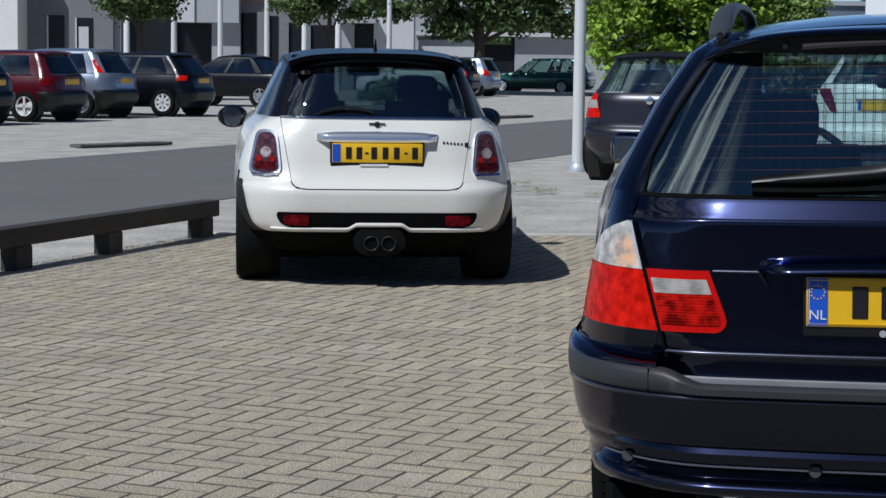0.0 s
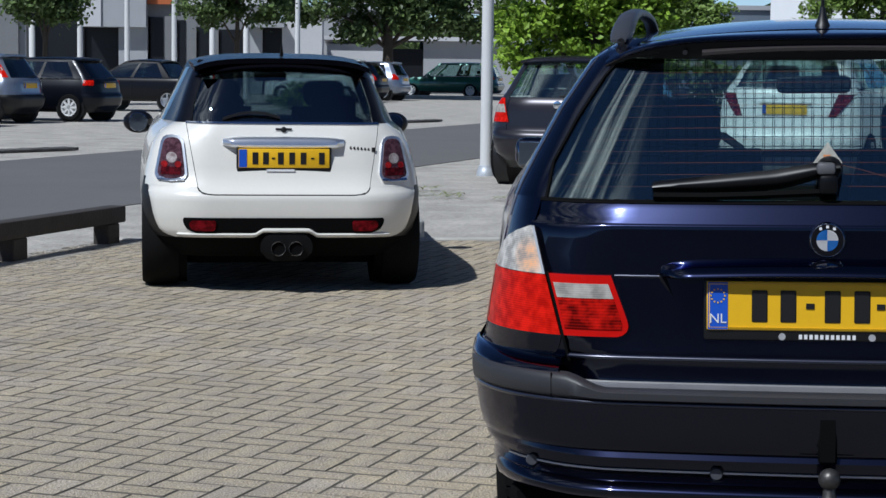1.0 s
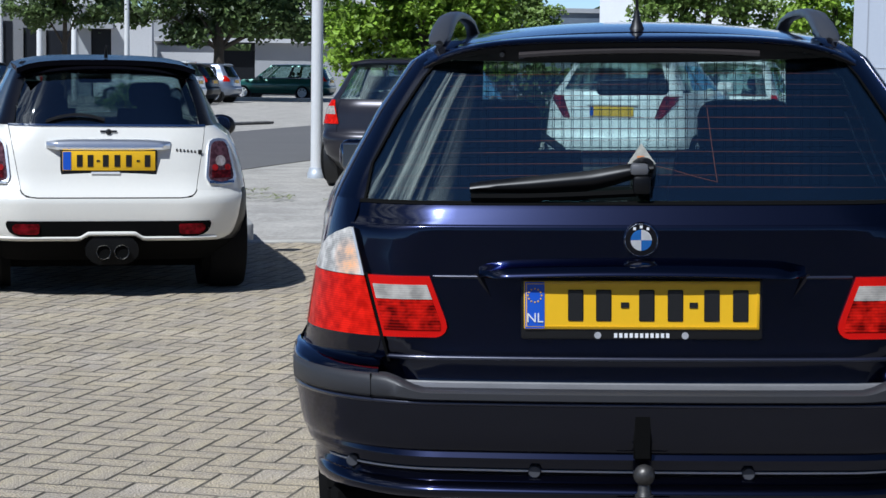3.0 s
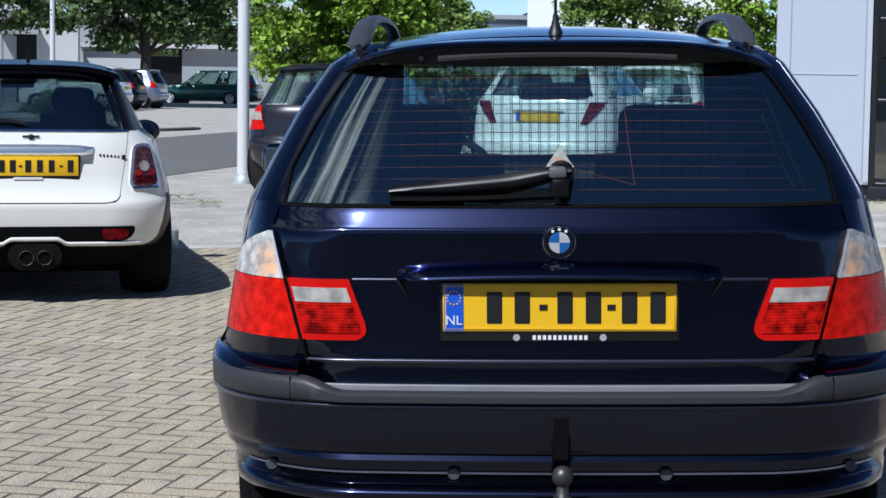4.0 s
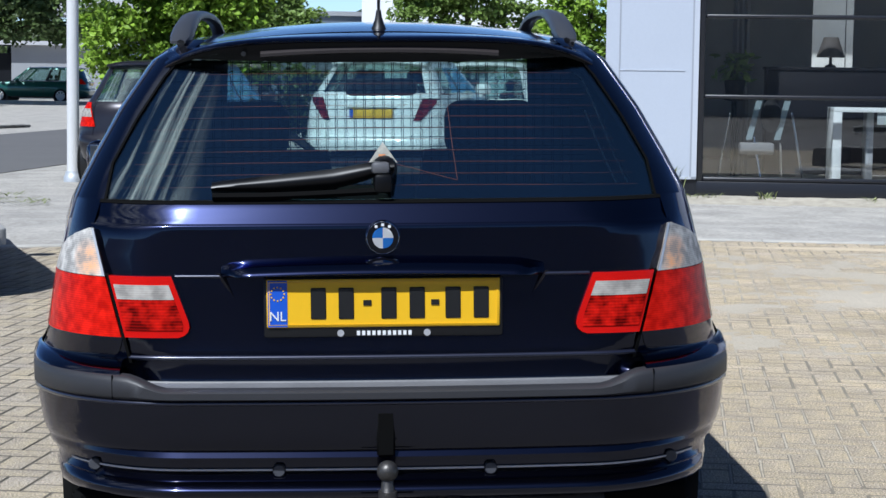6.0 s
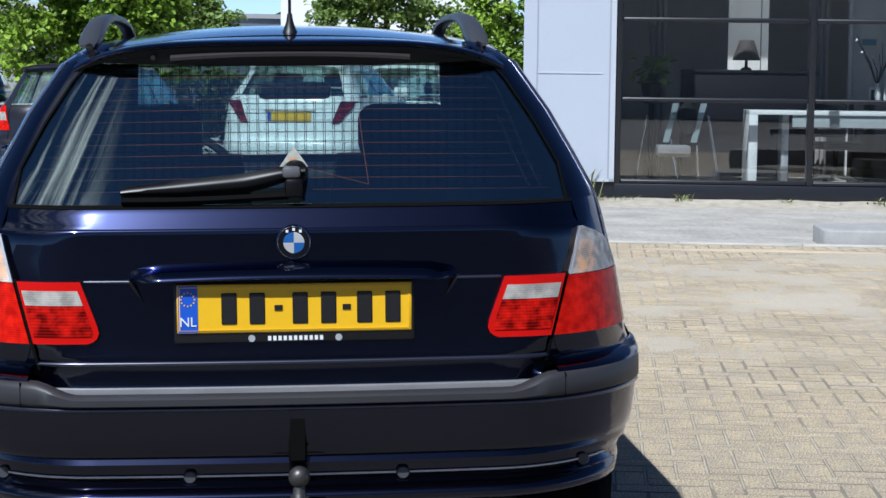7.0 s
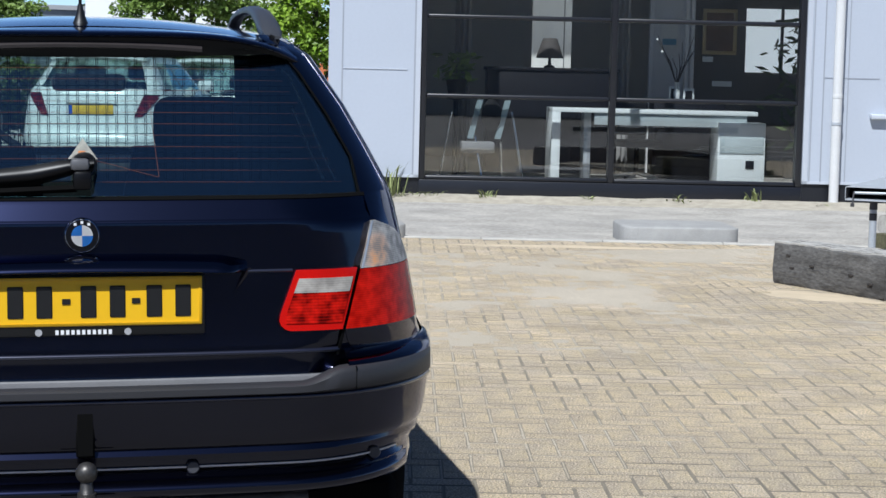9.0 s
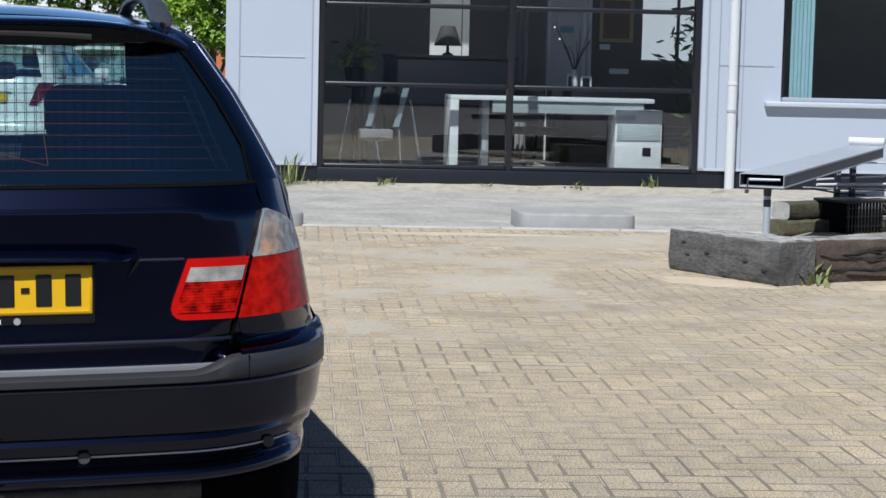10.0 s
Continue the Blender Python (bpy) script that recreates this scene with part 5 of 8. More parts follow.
    part("plate_rim", sheet([[(0.257 * a, py - 0.0045, pz + 0.051 * b) for a, b in ((-1, -1), (1, -1), (1, 1), (-1, 1), (-1, -1))], [(0.253 * a, py - 0.0062, pz + 0.047 * b) for a, b in ((-1, -1), (1, -1), (1, 1), (-1, 1), (-1, -1))]], (0, 0.002, 0)), PLATE_YELLOW, plate)
    blue = part("blue_strip", box(-0.257, -0.214, py - 0.0055, py - 0.003, pz - 0.052, pz + 0.052), PLATE_BLUE, plate)
    for k in range(12):
        a = k * math.pi / 6
        part("star", box(-0.2355 + 0.015 * math.cos(a) - 0.0016, -0.2355 + 0.015 * math.cos(a) + 0.0016, py - 0.0066, py - 0.005, pz + 0.022 + 0.015 * math.sin(a) - 0.0016, pz + 0.022 + 0.015 * math.sin(a) + 0.0016), PLATE_YELLOW, blue)
    fc = bpy.data.curves.new("country_letters", "FONT")
    fc.body, fc.size, fc.align_x, fc.extrude = "NL", 0.030, "CENTER", 0.0006
    fc.materials.append(WHITE_INK)
    fo = new("country_letters", fc)
    fo.parent, fo.location, fo.rotation_euler = blue, (-0.2355, py - 0.0066, pz - 0.038), (radians(90), 0, 0)
    for cx in (-0.145, -0.083, 0.012, 0.075, 0.155, 0.218):
        part("character_bar", box(cx - 0.017, cx + 0.017, py - 0.0062, py - 0.0035, pz - 0.035, pz + 0.035, 0.002, 1), INK, plate)
    for cx in (-0.036, 0.115):
        part("dash", box(cx - 0.009, cx + 0.009, py - 0.0062, py - 0.0035, pz - 0.005, pz + 0.007), INK, plate)
    for k in range(11):
        x = -0.060 + 0.0115 * k
        part("lettering_bar", box(x, x + 0.0072, py - 0.002, py + 0.001, 0.7225, 0.7325), WHITE_INK, holder)
    for x in (-0.096, 0.097):
        part("holder_screw", lathe([(py + 0.001, 0.0078), (py - 0.002, 0.0078)], "y", 14, (x, 0, 0.7275)), GALV_SCREW, holder)
    # lower bumper trim with four round caps, tow ball, exhaust shadow slot
    part("trim_line", span(D, [0.4275, 0.4295, 0.4315], lambda z: -0.72, lambda z: 0.72, 49, 0.006, 0.01), mat("pale_trim_line", (0.62, 0.62, 0.63), 0.4, 0.2, 0.08), car, "thin silver trim line")
    for x in (-0.655, -0.235, 0.235, 0.655):
        y = D(x, 0.43)
        part("bumper_cap", lathe([(y + 0.005, 0.0145), (y - 0.012, 0.0145), (y - 0.015, 0.012)], "y", 20, (x, 0, 0.429)), mat("grey_cap", (0.055, 0.057, 0.066), 0.45), car)
    lip = pl((0.366, 0.004), (0.372, 0.014), (0.380, 0.021), (0.388, 0.022), (0.396, 0.014), (0.405, 0.0))
    part("lower_lip", span(lambda x, z: D(x, 0.405) - lip(z), lin(0.366, 0.405, 11), lambda z: -E_W(0.41), lambda z: E_W(0.41), 49, 0.0, 0.05), NAVY, car)
    part("tow_socket_cover", box(-0.018, 0.022, D(0, 0.53) - 0.002, D(0, 0.53) + 0.01, 0.465, 0.565, 0.004, 1), SLOTBLACK, car)
    tow = part("tow_bar", tube([(0.004, -0.16, 0.33), (0.004, -0.175, 0.36), (0.004, -0.178, 0.405)], [0.024, 0.022, 0.020], 14), STEEL, car, "worn steel tow ball")
    bm = bm_new()
    bmesh.ops.create_uvsphere(bm, u_segments=20, v_segments=14, radius=0.0235, matrix=Matrix.Translation((0.004, -0.178, 0.448)))
    part("tow_ball", bm, STEEL, tow)
    part("ball_neck", lathe([(0.40, 0.020), (0.405, 0.0155), (0.432, 0.0125)], "z", 14, (0.004, -0.178, 0)), STEEL, tow)
    part("tow_beam", tube([(-0.5, 0.05, 0.33), (0.5, 0.05, 0.33)], 0.028, 12), STEEL, tow)
    part("ball_bracket", box(-0.055, 0.065, -0.15, -0.135, 0.315, 0.372, 0.006, 1), STEEL, tow)
    part("tail_pipe", tube([(-0.42, -0.02, 0.33), (-0.42, 0.4, 0.34)], 0.03, 14), CHROME, car)
    for s in (-1, 1):
        for y in (0.86, 3.58):
            tyre = wheel(car, s * 0.812, y, 0.315, 0.205, s, ALLOY, 7)
            if y < 2:
                tread = bm_new()
                for k in range(66):
                    m4 = Matrix.Translation((0, y, 0.315)) @ Matrix.Rotation(2 * math.pi * k / 66, 4, "X")
                    for q in range(4):
                        x0 = s * 0.812 - s * (0.026 + 0.041 * q)
                        add_box(tread, min(x0, x0 - s * 0.033), max(x0, x0 - s * 0.033), -0.0118, 0.0118, 0.310, 0.3225, m4 @ Matrix.Rotation(0.012 * (q % 2), 4, "X"))
                tr = part("tread", tread, TYRE, tyre, smooth=False)
                tr["kind"] = "stuff"
            part("wheel_arch", lathe([(s * 0.60, 0.375), (s * 0.70, 0.37), (s * 0.70, 0.20)], "x", 28, (0, y, 0.315)), SLOTBLACK, car)
    return car


estate_car(pose(1.064, 4.115, 0, 0, -1.1, -12.2))


# ---- cream white small car ----
M_W = pl((0.20, 0.68), (0.28, 0.74), (0.36, 0.79), (0.45, 0.81), (0.58, 0.815), (0.70, 0.795), (0.85, 0.752), (0.92, 0.705), (0.955, 0.655), (0.972, 0.632), (1.0, 0.618), (1.1, 0.588), (1.22, 0.545), (1.29, 0.515), (1.34, 0.48))
M_YC = pl((0.20, 0.10), (0.28, -0.01), (0.31, -0.05), (0.345, -0.07), (0.36, -0.078), (0.45, -0.095), (0.55, -0.10), (0.575, -0.088), (0.612, -0.055), (0.66, -0.022), (0.78, 0.008), (0.90, 0.04), (0.965, 0.075), (0.98, 0.085), (1.01, 0.0975), (1.04, 0.1115), (1.07, 0.1265), (1.15, 0.169), (1.29, 0.247), (1.34, 0.282))
M_X0 = pl((0.2, 0.40), (0.6, 0.42), (0.65, 0.42), (0.97, 0.36), (1.34, 0.26))
M_RD = pl((0.2, 0.34), (0.6, 0.36), (0.65, 0.30), (0.97, 0.26), (1.34, 0.2))
M_D = tail_depth(M_YC, M_W, M_X0, M_RD)


def small_car(m):
    car = thing("small_car", "cream white three door small car with a black roof", "car", m)
    D, Wd = M_D, M_W
    edge = lambda z: D(Wd(z), z)
    white_edge = pl((0.322, 0.615), (0.33, 0.655), (0.345, 0.69), (0.37, 0.715), (0.40, 0.728), (0.45, 0.745), (0.58, 0.772), (0.61, 0.776))
    # white bumper skin whose lower edge steps up over the exhaust, dark skirt below and round the arches
    wave = lambda x: 0.322 + 0.030 * ease((0.185 - abs(x - 0.01)) / 0.06)
    def bumper_rows(fs, proud, z_low, z_high, half, n=61):
        out = []
        for f in fs:
            w = half(f)
            row = []
            for u in lin(-1, 1, n):
                z = z_low(u * w) + f * (z_high - z_low(u * w))
                row.append((u * w, D(u * w, z) - proud(f), z))
            out.append(row)
        return out
    part("bumper", sheet(bumper_rows((0, 0.04, 0.1, 0.18, 0.28, 0.4, 0.55, 0.7, 0.85, 0.95, 1.0), lambda f: 0.004, wave, 0.565, lambda f: white_edge(0.322 + f * 0.243)), (0, 0.04, 0)), CREAM, car)
    part("bumper_lip", sheet([[(x, D(x, wave(x) + h) - pr, wave(x) + h) for x in lin(-0.61, 0.61, 61)] for h, pr in ((0.0, 0.006), (0.003, 0.018), (0.011, 0.026), (0.019, 0.024), (0.025, 0.014), (0.028, 0.004))], (0, 0.02, 0)), CREAM, car)
    for s in (-1, 1):
        inn = pl((0.565, 0.40), (0.572, 0.462), (0.59, 0.486), (0.612, 0.498))
        part("bumper_end", span(D, [0.565, 0.572, 0.58, 0.59, 0.60, 0.608, 0.612], lambda z: -white_edge(z) if s < 0 else inn(z), lambda z: -inn(z) if s < 0 else white_edge(z), 20, 0.004, 0.04), CREAM, car)
    part("skirt", span(D, [0.20, 0.23, 0.27, 0.30, 0.32, 0.345, 0.36], lambda z: -Wd(z), Wd, 45, -0.004, 0.04), SLOTBLACK, car, "black plastic skirt")
    grille = part("bumper_grille", sheet(bumper_rows((0, 0.12, 0.3, 0.6, 0.85, 1.0), lambda f: 0.008, lambda x: wave(x) + 0.026, 0.438, pl((0, 0.49), (0.12, 0.53), (0.3, 0.556), (0.6, 0.572), (0.85, 0.576), (1.0, 0.568))), (0, 0.03, 0)), SLOTBLACK, car, "black grille band in the bumper")
    for s in (-1, 1):
        part("arch_trim", span(D, lin(0.32, 0.66, 9), lambda z: -Wd(z) if s < 0 else white_edge(min(z, 0.61)) - 0.002, lambda z: -white_edge(min(z, 0.61)) + 0.002 if s < 0 else Wd(z), 10, 0.002, 0.04), PLASTIC, car)
        ro = pl((0.362, 0.505), (0.372, 0.528), (0.392, 0.540), (0.412, 0.538), (0.422, 0.520))
        ri = pl((0.362, 0.405), (0.372, 0.392), (0.412, 0.388), (0.422, 0.396))
        part("fog_reflector", span(D, [0.362, 0.366, 0.372, 0.392, 0.412, 0.418, 0.422], (lambda z: -ro(z)) if s < 0 else ri, (lambda z: -ri(z)) if s < 0 else ro, 9, 0.015, 0.02), DARKRED_LENS, grille, "dark red reflector")
    for s in (-1, 1):
        part("shadow_gap", span(D, [0.612, 0.616, 0.62], lambda z: -0.77 if s < 0 else 0.485, lambda z: -0.485 if s < 0 else 0.77, 12, 0.001, 0.02), PLASTIC, car)
    # tailgate and quarters
    gate = pl((0.572, 0.40), (0.578, 0.455), (0.59, 0.478), (0.612, 0.490), (0.97, 0.555))
    part("tailgate", span(D, [0.572, 0.576, 0.585, 0.60, 0.612, 0.62, 0.66, 0.72, 0.80, 0.88, 0.93, 0.955, 0.968, 0.975], lambda z: -gate(z), gate, 35, 0.006, 0.05), CREAM, car)
    part("tailgate_gap", span(D, [0.566, 0.58, 0.60, 0.64, 0.80, 0.968], lambda z: -gate(z) - 0.009, lambda z: gate(z) + 0.009, 31, -0.004, 0.03), SLOTBLACK, car)
    for s in (-1, 1):
        part("rear_quarter", span(D, [0.612, 0.63, 0.68, 0.74, 0.80, 0.86, 0.91, 0.945, 0.972], lambda z: -Wd(z) if s < 0 else gate(z) + 0.0035, lambda z: -gate(z) - 0.0035 if s < 0 else Wd(z), 20, 0.005, 0.04), CREAM, car)
        # tail lamp in a chrome ring
        def oval(z0, z1, xi0, xi1, xo0, xo1, grow):
            zc, zh = (z0 + z1) / 2, (z1 - z0) / 2 + grow
            def f(side):
                def g(z):
                    t = min(1.0, abs((z - zc) / zh))
                    u = (z - z0) / (z1 - z0)
                    mid = ((xi0 + (xi1 - xi0) * u) + (xo0 + (xo1 - xo0) * u)) / 2
                    hw = ((xo0 + (xo1 - xo0) * u) - (xi0 + (xi1 - xi0) * u)) / 2 + grow
                    return mid + side * hw * (1 - t ** 9) ** 0.4
                return g
            return f
        args = (0.658, 0.888, 0.562, 0.588, 0.728, 0.682)
        for nm, grow, pr, mt in (("lamp_ring", 0.015, 0.021, mat("satin_chrome", (0.80, 0.82, 0.86), 0.28, 0.9, 0.04)), ("tail_lamp", 0.0, 0.026, SMOKY_LENS)):
            f = oval(*args, grow)
            zz = [0.655 - grow + (0.233 + 2 * grow) * (0.5 - 0.5 * math.cos(math.pi * k / 12)) for k in range(13)]
            lo, hi = f(-1), f(1)
            lamp = part(nm, span(D, zz, (lambda z: -hi(z)) if s < 0 else lo, (lambda z: -lo(z)) if s < 0 else hi, 9, pr, 0.04), mt, car)
        disc = lambda z, r: r * max(0.0, 1 - (abs(z - 0.775) / r) ** 2) ** 0.5
        for nm, r, pr, mt in (("reversing_ring", 0.040, 0.028, SMOKY_LENS), ("reversing_lens", 0.030, 0.030, SMOKED_CLEAR)):
            zz = [0.775 - r * math.cos(math.pi * k / 10) for k in range(11)]
            part(nm, span(D, zz, lambda z: s * 0.640 - disc(z, r) - 0.001, lambda z: s * 0.640 + disc(z, r) + 0.001, 8, pr, 0.01), mt, lamp)
        spot = lambda z, r: r * max(0.0, 1 - (abs(z - 0.737) / r) ** 2) ** 0.5
        for dx in (-0.038, 0.040):
            zz = [0.737 - 0.018 * math.cos(math.pi * k / 8) for k in range(9)]
            part("brake_bulb", span(D, zz, lambda z: s * 0.643 + dx - spot(z, 0.018) - 0.001, lambda z: s * 0.643 + dx + spot(z, 0.018) + 0.001, 6, 0.0315, 0.008), BULB_LENS, lamp, "red brake bulb behind the lens")
        part("brake_lens", span(D, lin(0.678, 0.722, 4), lambda z: s * 0.643 - 0.058, lambda z: s * 0.643 + 0.058, 6, 0.028, 0.01), DEEPRED_LENS, lamp)
        part("lamp_foot", span(D, [0.647, 0.650, 0.656, 0.660], lambda z: s * 0.645 - 0.076, lambda z: s * 0.645 + 0.076, 8, 0.024, 0.03), CHROME, lamp, "chrome foot of the lamp ring")
        # black pillar beside the pane
        pil = pl((0.97, 0.105), (1.05, 0.085), (1.29, 0.075))
        part("rear_pillar", span(D, lin(0.972, 1.315, 8), lambda z: -Wd(z) if s < 0 else Wd(z) - pil(z), lambda z: -Wd(z) + pil(z) if s < 0 else Wd(z), 9, 0.002, 0.03), BLACKPAINT, car)
    pil = pl((0.97, 0.11), (1.05, 0.09), (1.29, 0.08))
    pane = part("rear_window", span(D, lin(0.976, 1.30, 15), lambda z: -Wd(z) + pil(z), lambda z: Wd(z) - pil(z), 19, -0.003, 0.004), DARK_GLASS, car, "rear window")
    part("pane_seal", span(D, [0.968, 0.973, 0.98], lambda z: -0.56, lambda z: 0.56, 25, 0.013, 0.03), CHROME, car)
    # spoiler and roof
    sp = [[(x, D(x * 0.98, 1.29) + dy, z - 0.062 * (abs(x) / 0.51) ** 2.3) for x in lin(-0.505, 0.505, 31)] for z, dy in ((1.280, 0.03), (1.287, -0.035), (1.296, -0.065), (1.310, -0.05), (1.326, 0.01), (1.333, 0.07))]
    part("roof_spoiler", sheet(sp, (0, 0.05, 0)), SATINBLACK, car)
    rows = []
    for k in range(9):
        f = k / 8
        y = 0.20 + 1.75 * f
        z0 = 1.309 + 0.05 * math.sin(math.pi * min(1, 0.1 + 0.75 * f))
        hw = 0.508 + 0.035 * ease(2 * f)
        rows.append([(x * hw, y, z0 + 0.022 * (1 - abs(x) ** 2.4) - 0.03 * abs(x) ** 6) for x in lin(-1, 1, 17)])
    part("roof", sheet(rows, (0, 0, -0.03)), SATINBLACK, car)
    part("roof_lining", sheet([[(x * 0.47, y, 1.275 + 0.02 * ease((y - 0.3) / 0.5)) for x in lin(-1, 1, 5)] for y in lin(0.36, 1.9, 5)], (0, 0, -0.01)), CLOTH, car)
    part("antenna", tube([(0, 0.33, 1.36), (0, 0.30, 1.43)], [0.012, 0.004], 8), PLASTIC, car)
    # sides
    side_mid = pl((0.2, 0.76), (0.36, 0.82), (0.60, 0.838), (0.80, 0.825), (0.93, 0.775), (0.97, 0.72), (1.29, 0.565), (1.34, 0.535))
    def side_x(z, y):
        w = Wd(z) + (side_mid(z) - Wd(z)) * ease((y - edge(z)) / 0.6)
        return w * (1 - 0.16 * ease((y - 2.8) / 0.8))
    ya = pl((0.97, 2.55), (1.34, 1.95))
    for s in (-1, 1):
        rows = [[(s * side_x(z, y), y, z) for y in [edge(z), edge(z) + 0.04, edge(z) + 0.1] + lin(edge(z) + 0.2, 3.45, 12)] for z in (0.34, 0.45, 0.55, 0.65, 0.75, 0.85, 0.92, 0.972)]
        part("side_panel", sheet(rows, (-s * 0.03, 0, 0)), CREAM, car)
        rows = [[(s * (side_x(z, y) + 0.004), y, z) for y in lin(edge(z) + 0.01, 3.4, 12)] for z in (0.15, 0.25, 0.36)]
        part("sill", sheet(rows, (-s * 0.04, 0, 0)), PLASTIC, car)
        def ring(z, k0, k1, n):
            return [(s * side_x(z, y), y, z) for y in lin(edge(z) + (ya(z) - edge(z)) * k0, edge(z) + (ya(z) - edge(z)) * k1, n)]
        for nm, a, b, z1, mt, th in (("rear_pillar", 0, 0.17, 1.325, BLACKPAINT, 0.02), ("side_window", 0.17, 0.42, 1.29, DARK_GLASS, 0.004), ("pillar", 0.42, 0.46, 1.325, BLACKPAINT, 0.03), ("side_window", 0.46, 0.95, 1.29, CAR_GLASS, 0.004), ("pillar", 0.95, 1.0, 1.325, BLACKPAINT, 0.03)):
            part(nm, sheet([ring(z, a, b, 5) for z in lin(0.972, z1, 6)], (-s * th, 0, 0)), mt, car)
        part("roof_edge", sheet([ring(z, 0, 1, 9) for z in lin(1.285, 1.335, 3)], (-s * 0.03, 0, 0)), BLACKPAINT, car)
        # rounded mirror on a stalk
        bm = bm_new()
        bmesh.ops.create_uvsphere(bm, u_segments=18, v_segments=12, radius=1.0, matrix=Matrix.Translation((s * 0.875, 2.27, 0.912)) @ Matrix.Diagonal((0.105, 0.075, 0.078, 1)))
        mir = part("door_mirror", bm, BLACKPAINT, car)
        part("mirror_glass", lathe([(2.212, 0.066), (2.194, 0.060), (2.193, 0.0)], "y", 20, (s * 0.875, 0, 0.912)), MIRROR_DIM, mir, smooth=False)
        part("mirror_stalk", tube([(s * 0.74, 2.30, 0.87), (s * 0.83, 2.29, 0.895)], 0.018, 8), BLACKPAINT, mir)
        for y in (0.47, 2.95):
            wheel(car, s * 0.812, y, 0.312, 0.215, s, ALLOY, 5)
            part("wheel_arch", lathe([(s * 0.55, 0.30), (s * 0.60, 0.295), (s * 0.60, 0.25)], "x", 28, (0, y, 0.312)), SLOTBLACK, car)
    part("windscreen", sheet(patch((-0.66, 2.5, 0.97), (0.66, 2.5, 0.97), (0.52, 1.95, 1.34), (-0.52, 1.95, 1.34), n=6, bulge=0.06, out=(0, 1, 0.3)), (0, -0.004, 0)), CLEAR_GLASS, car)
    rows = [[(x * (0.74 - 0.12 * ease((y - 2.9) / 0.6)), y, 0.965 - 0.2 * ((y - 2.45) / 1.0) ** 1.8 + 0.03 * (1 - x * x)) for x in lin(-1, 1, 9)] for y in lin(2.45, 3.45, 7)]
    part("bonnet", sheet(rows, (0, 0, -0.03)), CREAM, car)
    part("front_bumper", box(-0.68, 0.68, 3.2, 3.5, 0.14, 0.76, 0.09, 3), CREAM, car)
    part("underbody", box(-0.62, 0.62, 0.32, 3.3, 0.14, 0.3, 0.02, 1), SLOTBLACK, car)
    part("load_floor", box(-0.64, 0.64, 0.14, 2.4, 0.58, 0.62, 0.01, 1), CLOTH, car)
    part("dashboard", box(-0.66, 0.66, 2.1, 2.5, 0.7, 0.96, 0.05, 2), PLASTIC, car)
    for x in (-0.34, 0.34):
        for y, zt in ((0.75, 0.96), (1.55, 1.04)):
            rows = [[(x + u * (0.235 - 0.03 * ease((z - 0.85) / 0.15)), y + 0.05 * (1 - u * u) - 0.1 * (z - 0.6), z) for u in lin(-1, 1, 9)] for z in lin(0.6, zt, 7)]
            seat = part("seat", sheet(rows, (0, 0.12, 0)), CLOTH, car)
            part("headrest", box(x - 0.135, x + 0.135, y - 0.04, y + 0.06, zt + 0.01, zt + 0.17, 0.05, 3), CLOTH, seat)
    part("rear_view_mirror", box(-0.1, 0.12, 2.02, 2.05, 1.2, 1.26, 0.015, 2), PLASTIC, car)
    # grip, plate, badge, lettering
    rows = []
    for z, pr in ((0.828, 0.0), (0.833, 0.035), (0.85, 0.048), (0.875, 0.045), (0.893, 0.028), (0.899, 0.0)):
        rows.append([(x, D(x, 0.86) - 0.012 - pr * ease((0.352 - abs(x)) / 0.05), 0.8635 + (z - 0.8635) * (1 - 0.45 * (abs(x) / 0.35) ** 5)) for x in lin(-0.348, 0.348, 33)])
    part("chrome_grip", sheet(rows, (0, 0.02, 0)), mat("satin_chrome", (0.80, 0.82, 0.86), 0.28, 0.9, 0.04), car, "chrome tailgate grip")
    py = D(0, 0.77) - 0.03
    part("plate_recess", box(-0.272, 0.272, py + 0.008, py + 0.03, 0.692, 0.845, 0.006, 1), PLASTIC, car)
    plate = plate_bars(car, 0.0, py, 0.775, 0.52, 0.11, False)
    for cx in (-0.165, -0.105, -0.02, 0.045, 0.11, 0.215):
        part("character_bar", box(cx - 0.016, cx + 0.016, py - 0.003, py + 0.001, 0.741, 0.809), INK, plate)
    for cx in (-0.062, 0.163):
        part("dash", box(cx - 0.009, cx + 0.009, py - 0.003, py + 0.001, 0.77, 0.78), INK, plate)
    part("lettering_bar", box(-0.10, 0.06, py - 0.001, py + 0.008, 0.700, 0.712), WHITE_INK, car)
    by = D(0, 0.937) - 0.016
    badge = part("badge", lathe([(by + 0.01, 0.017), (by - 0.004, 0.0165), (by - 0.007, 0.012)], "y", 20, (0, 0, 0.937)), PLASTIC, car, "small round winged badge")
    for s in (-1, 1):
        part("wing", sheet([[(s * x, by, 0.937 + h) for x in (0.014, 0.03, 0.047)] for h in (-0.003, 0.003, 0.009 )], (0, 0.004, 0)), CHROME, badge)
    for k in range(6):
        x = 0.385 + 0.021 * k
        part("letter_bar", box(x - 0.005, x + 0.005, D(x, 0.84) - 0.014, D(x, 0.84) - 0.010, 0.829 - 0.002 * k, 0.845 - 0.002 * k, 0.002, 1), INK, car)
    part("letter_bar", box(0.508, 0.53, D(0.52, 0.83) - 0.018, D(0.52, 0.83) - 0.012, 0.812, 0.838, 0.002, 1), INK, car)
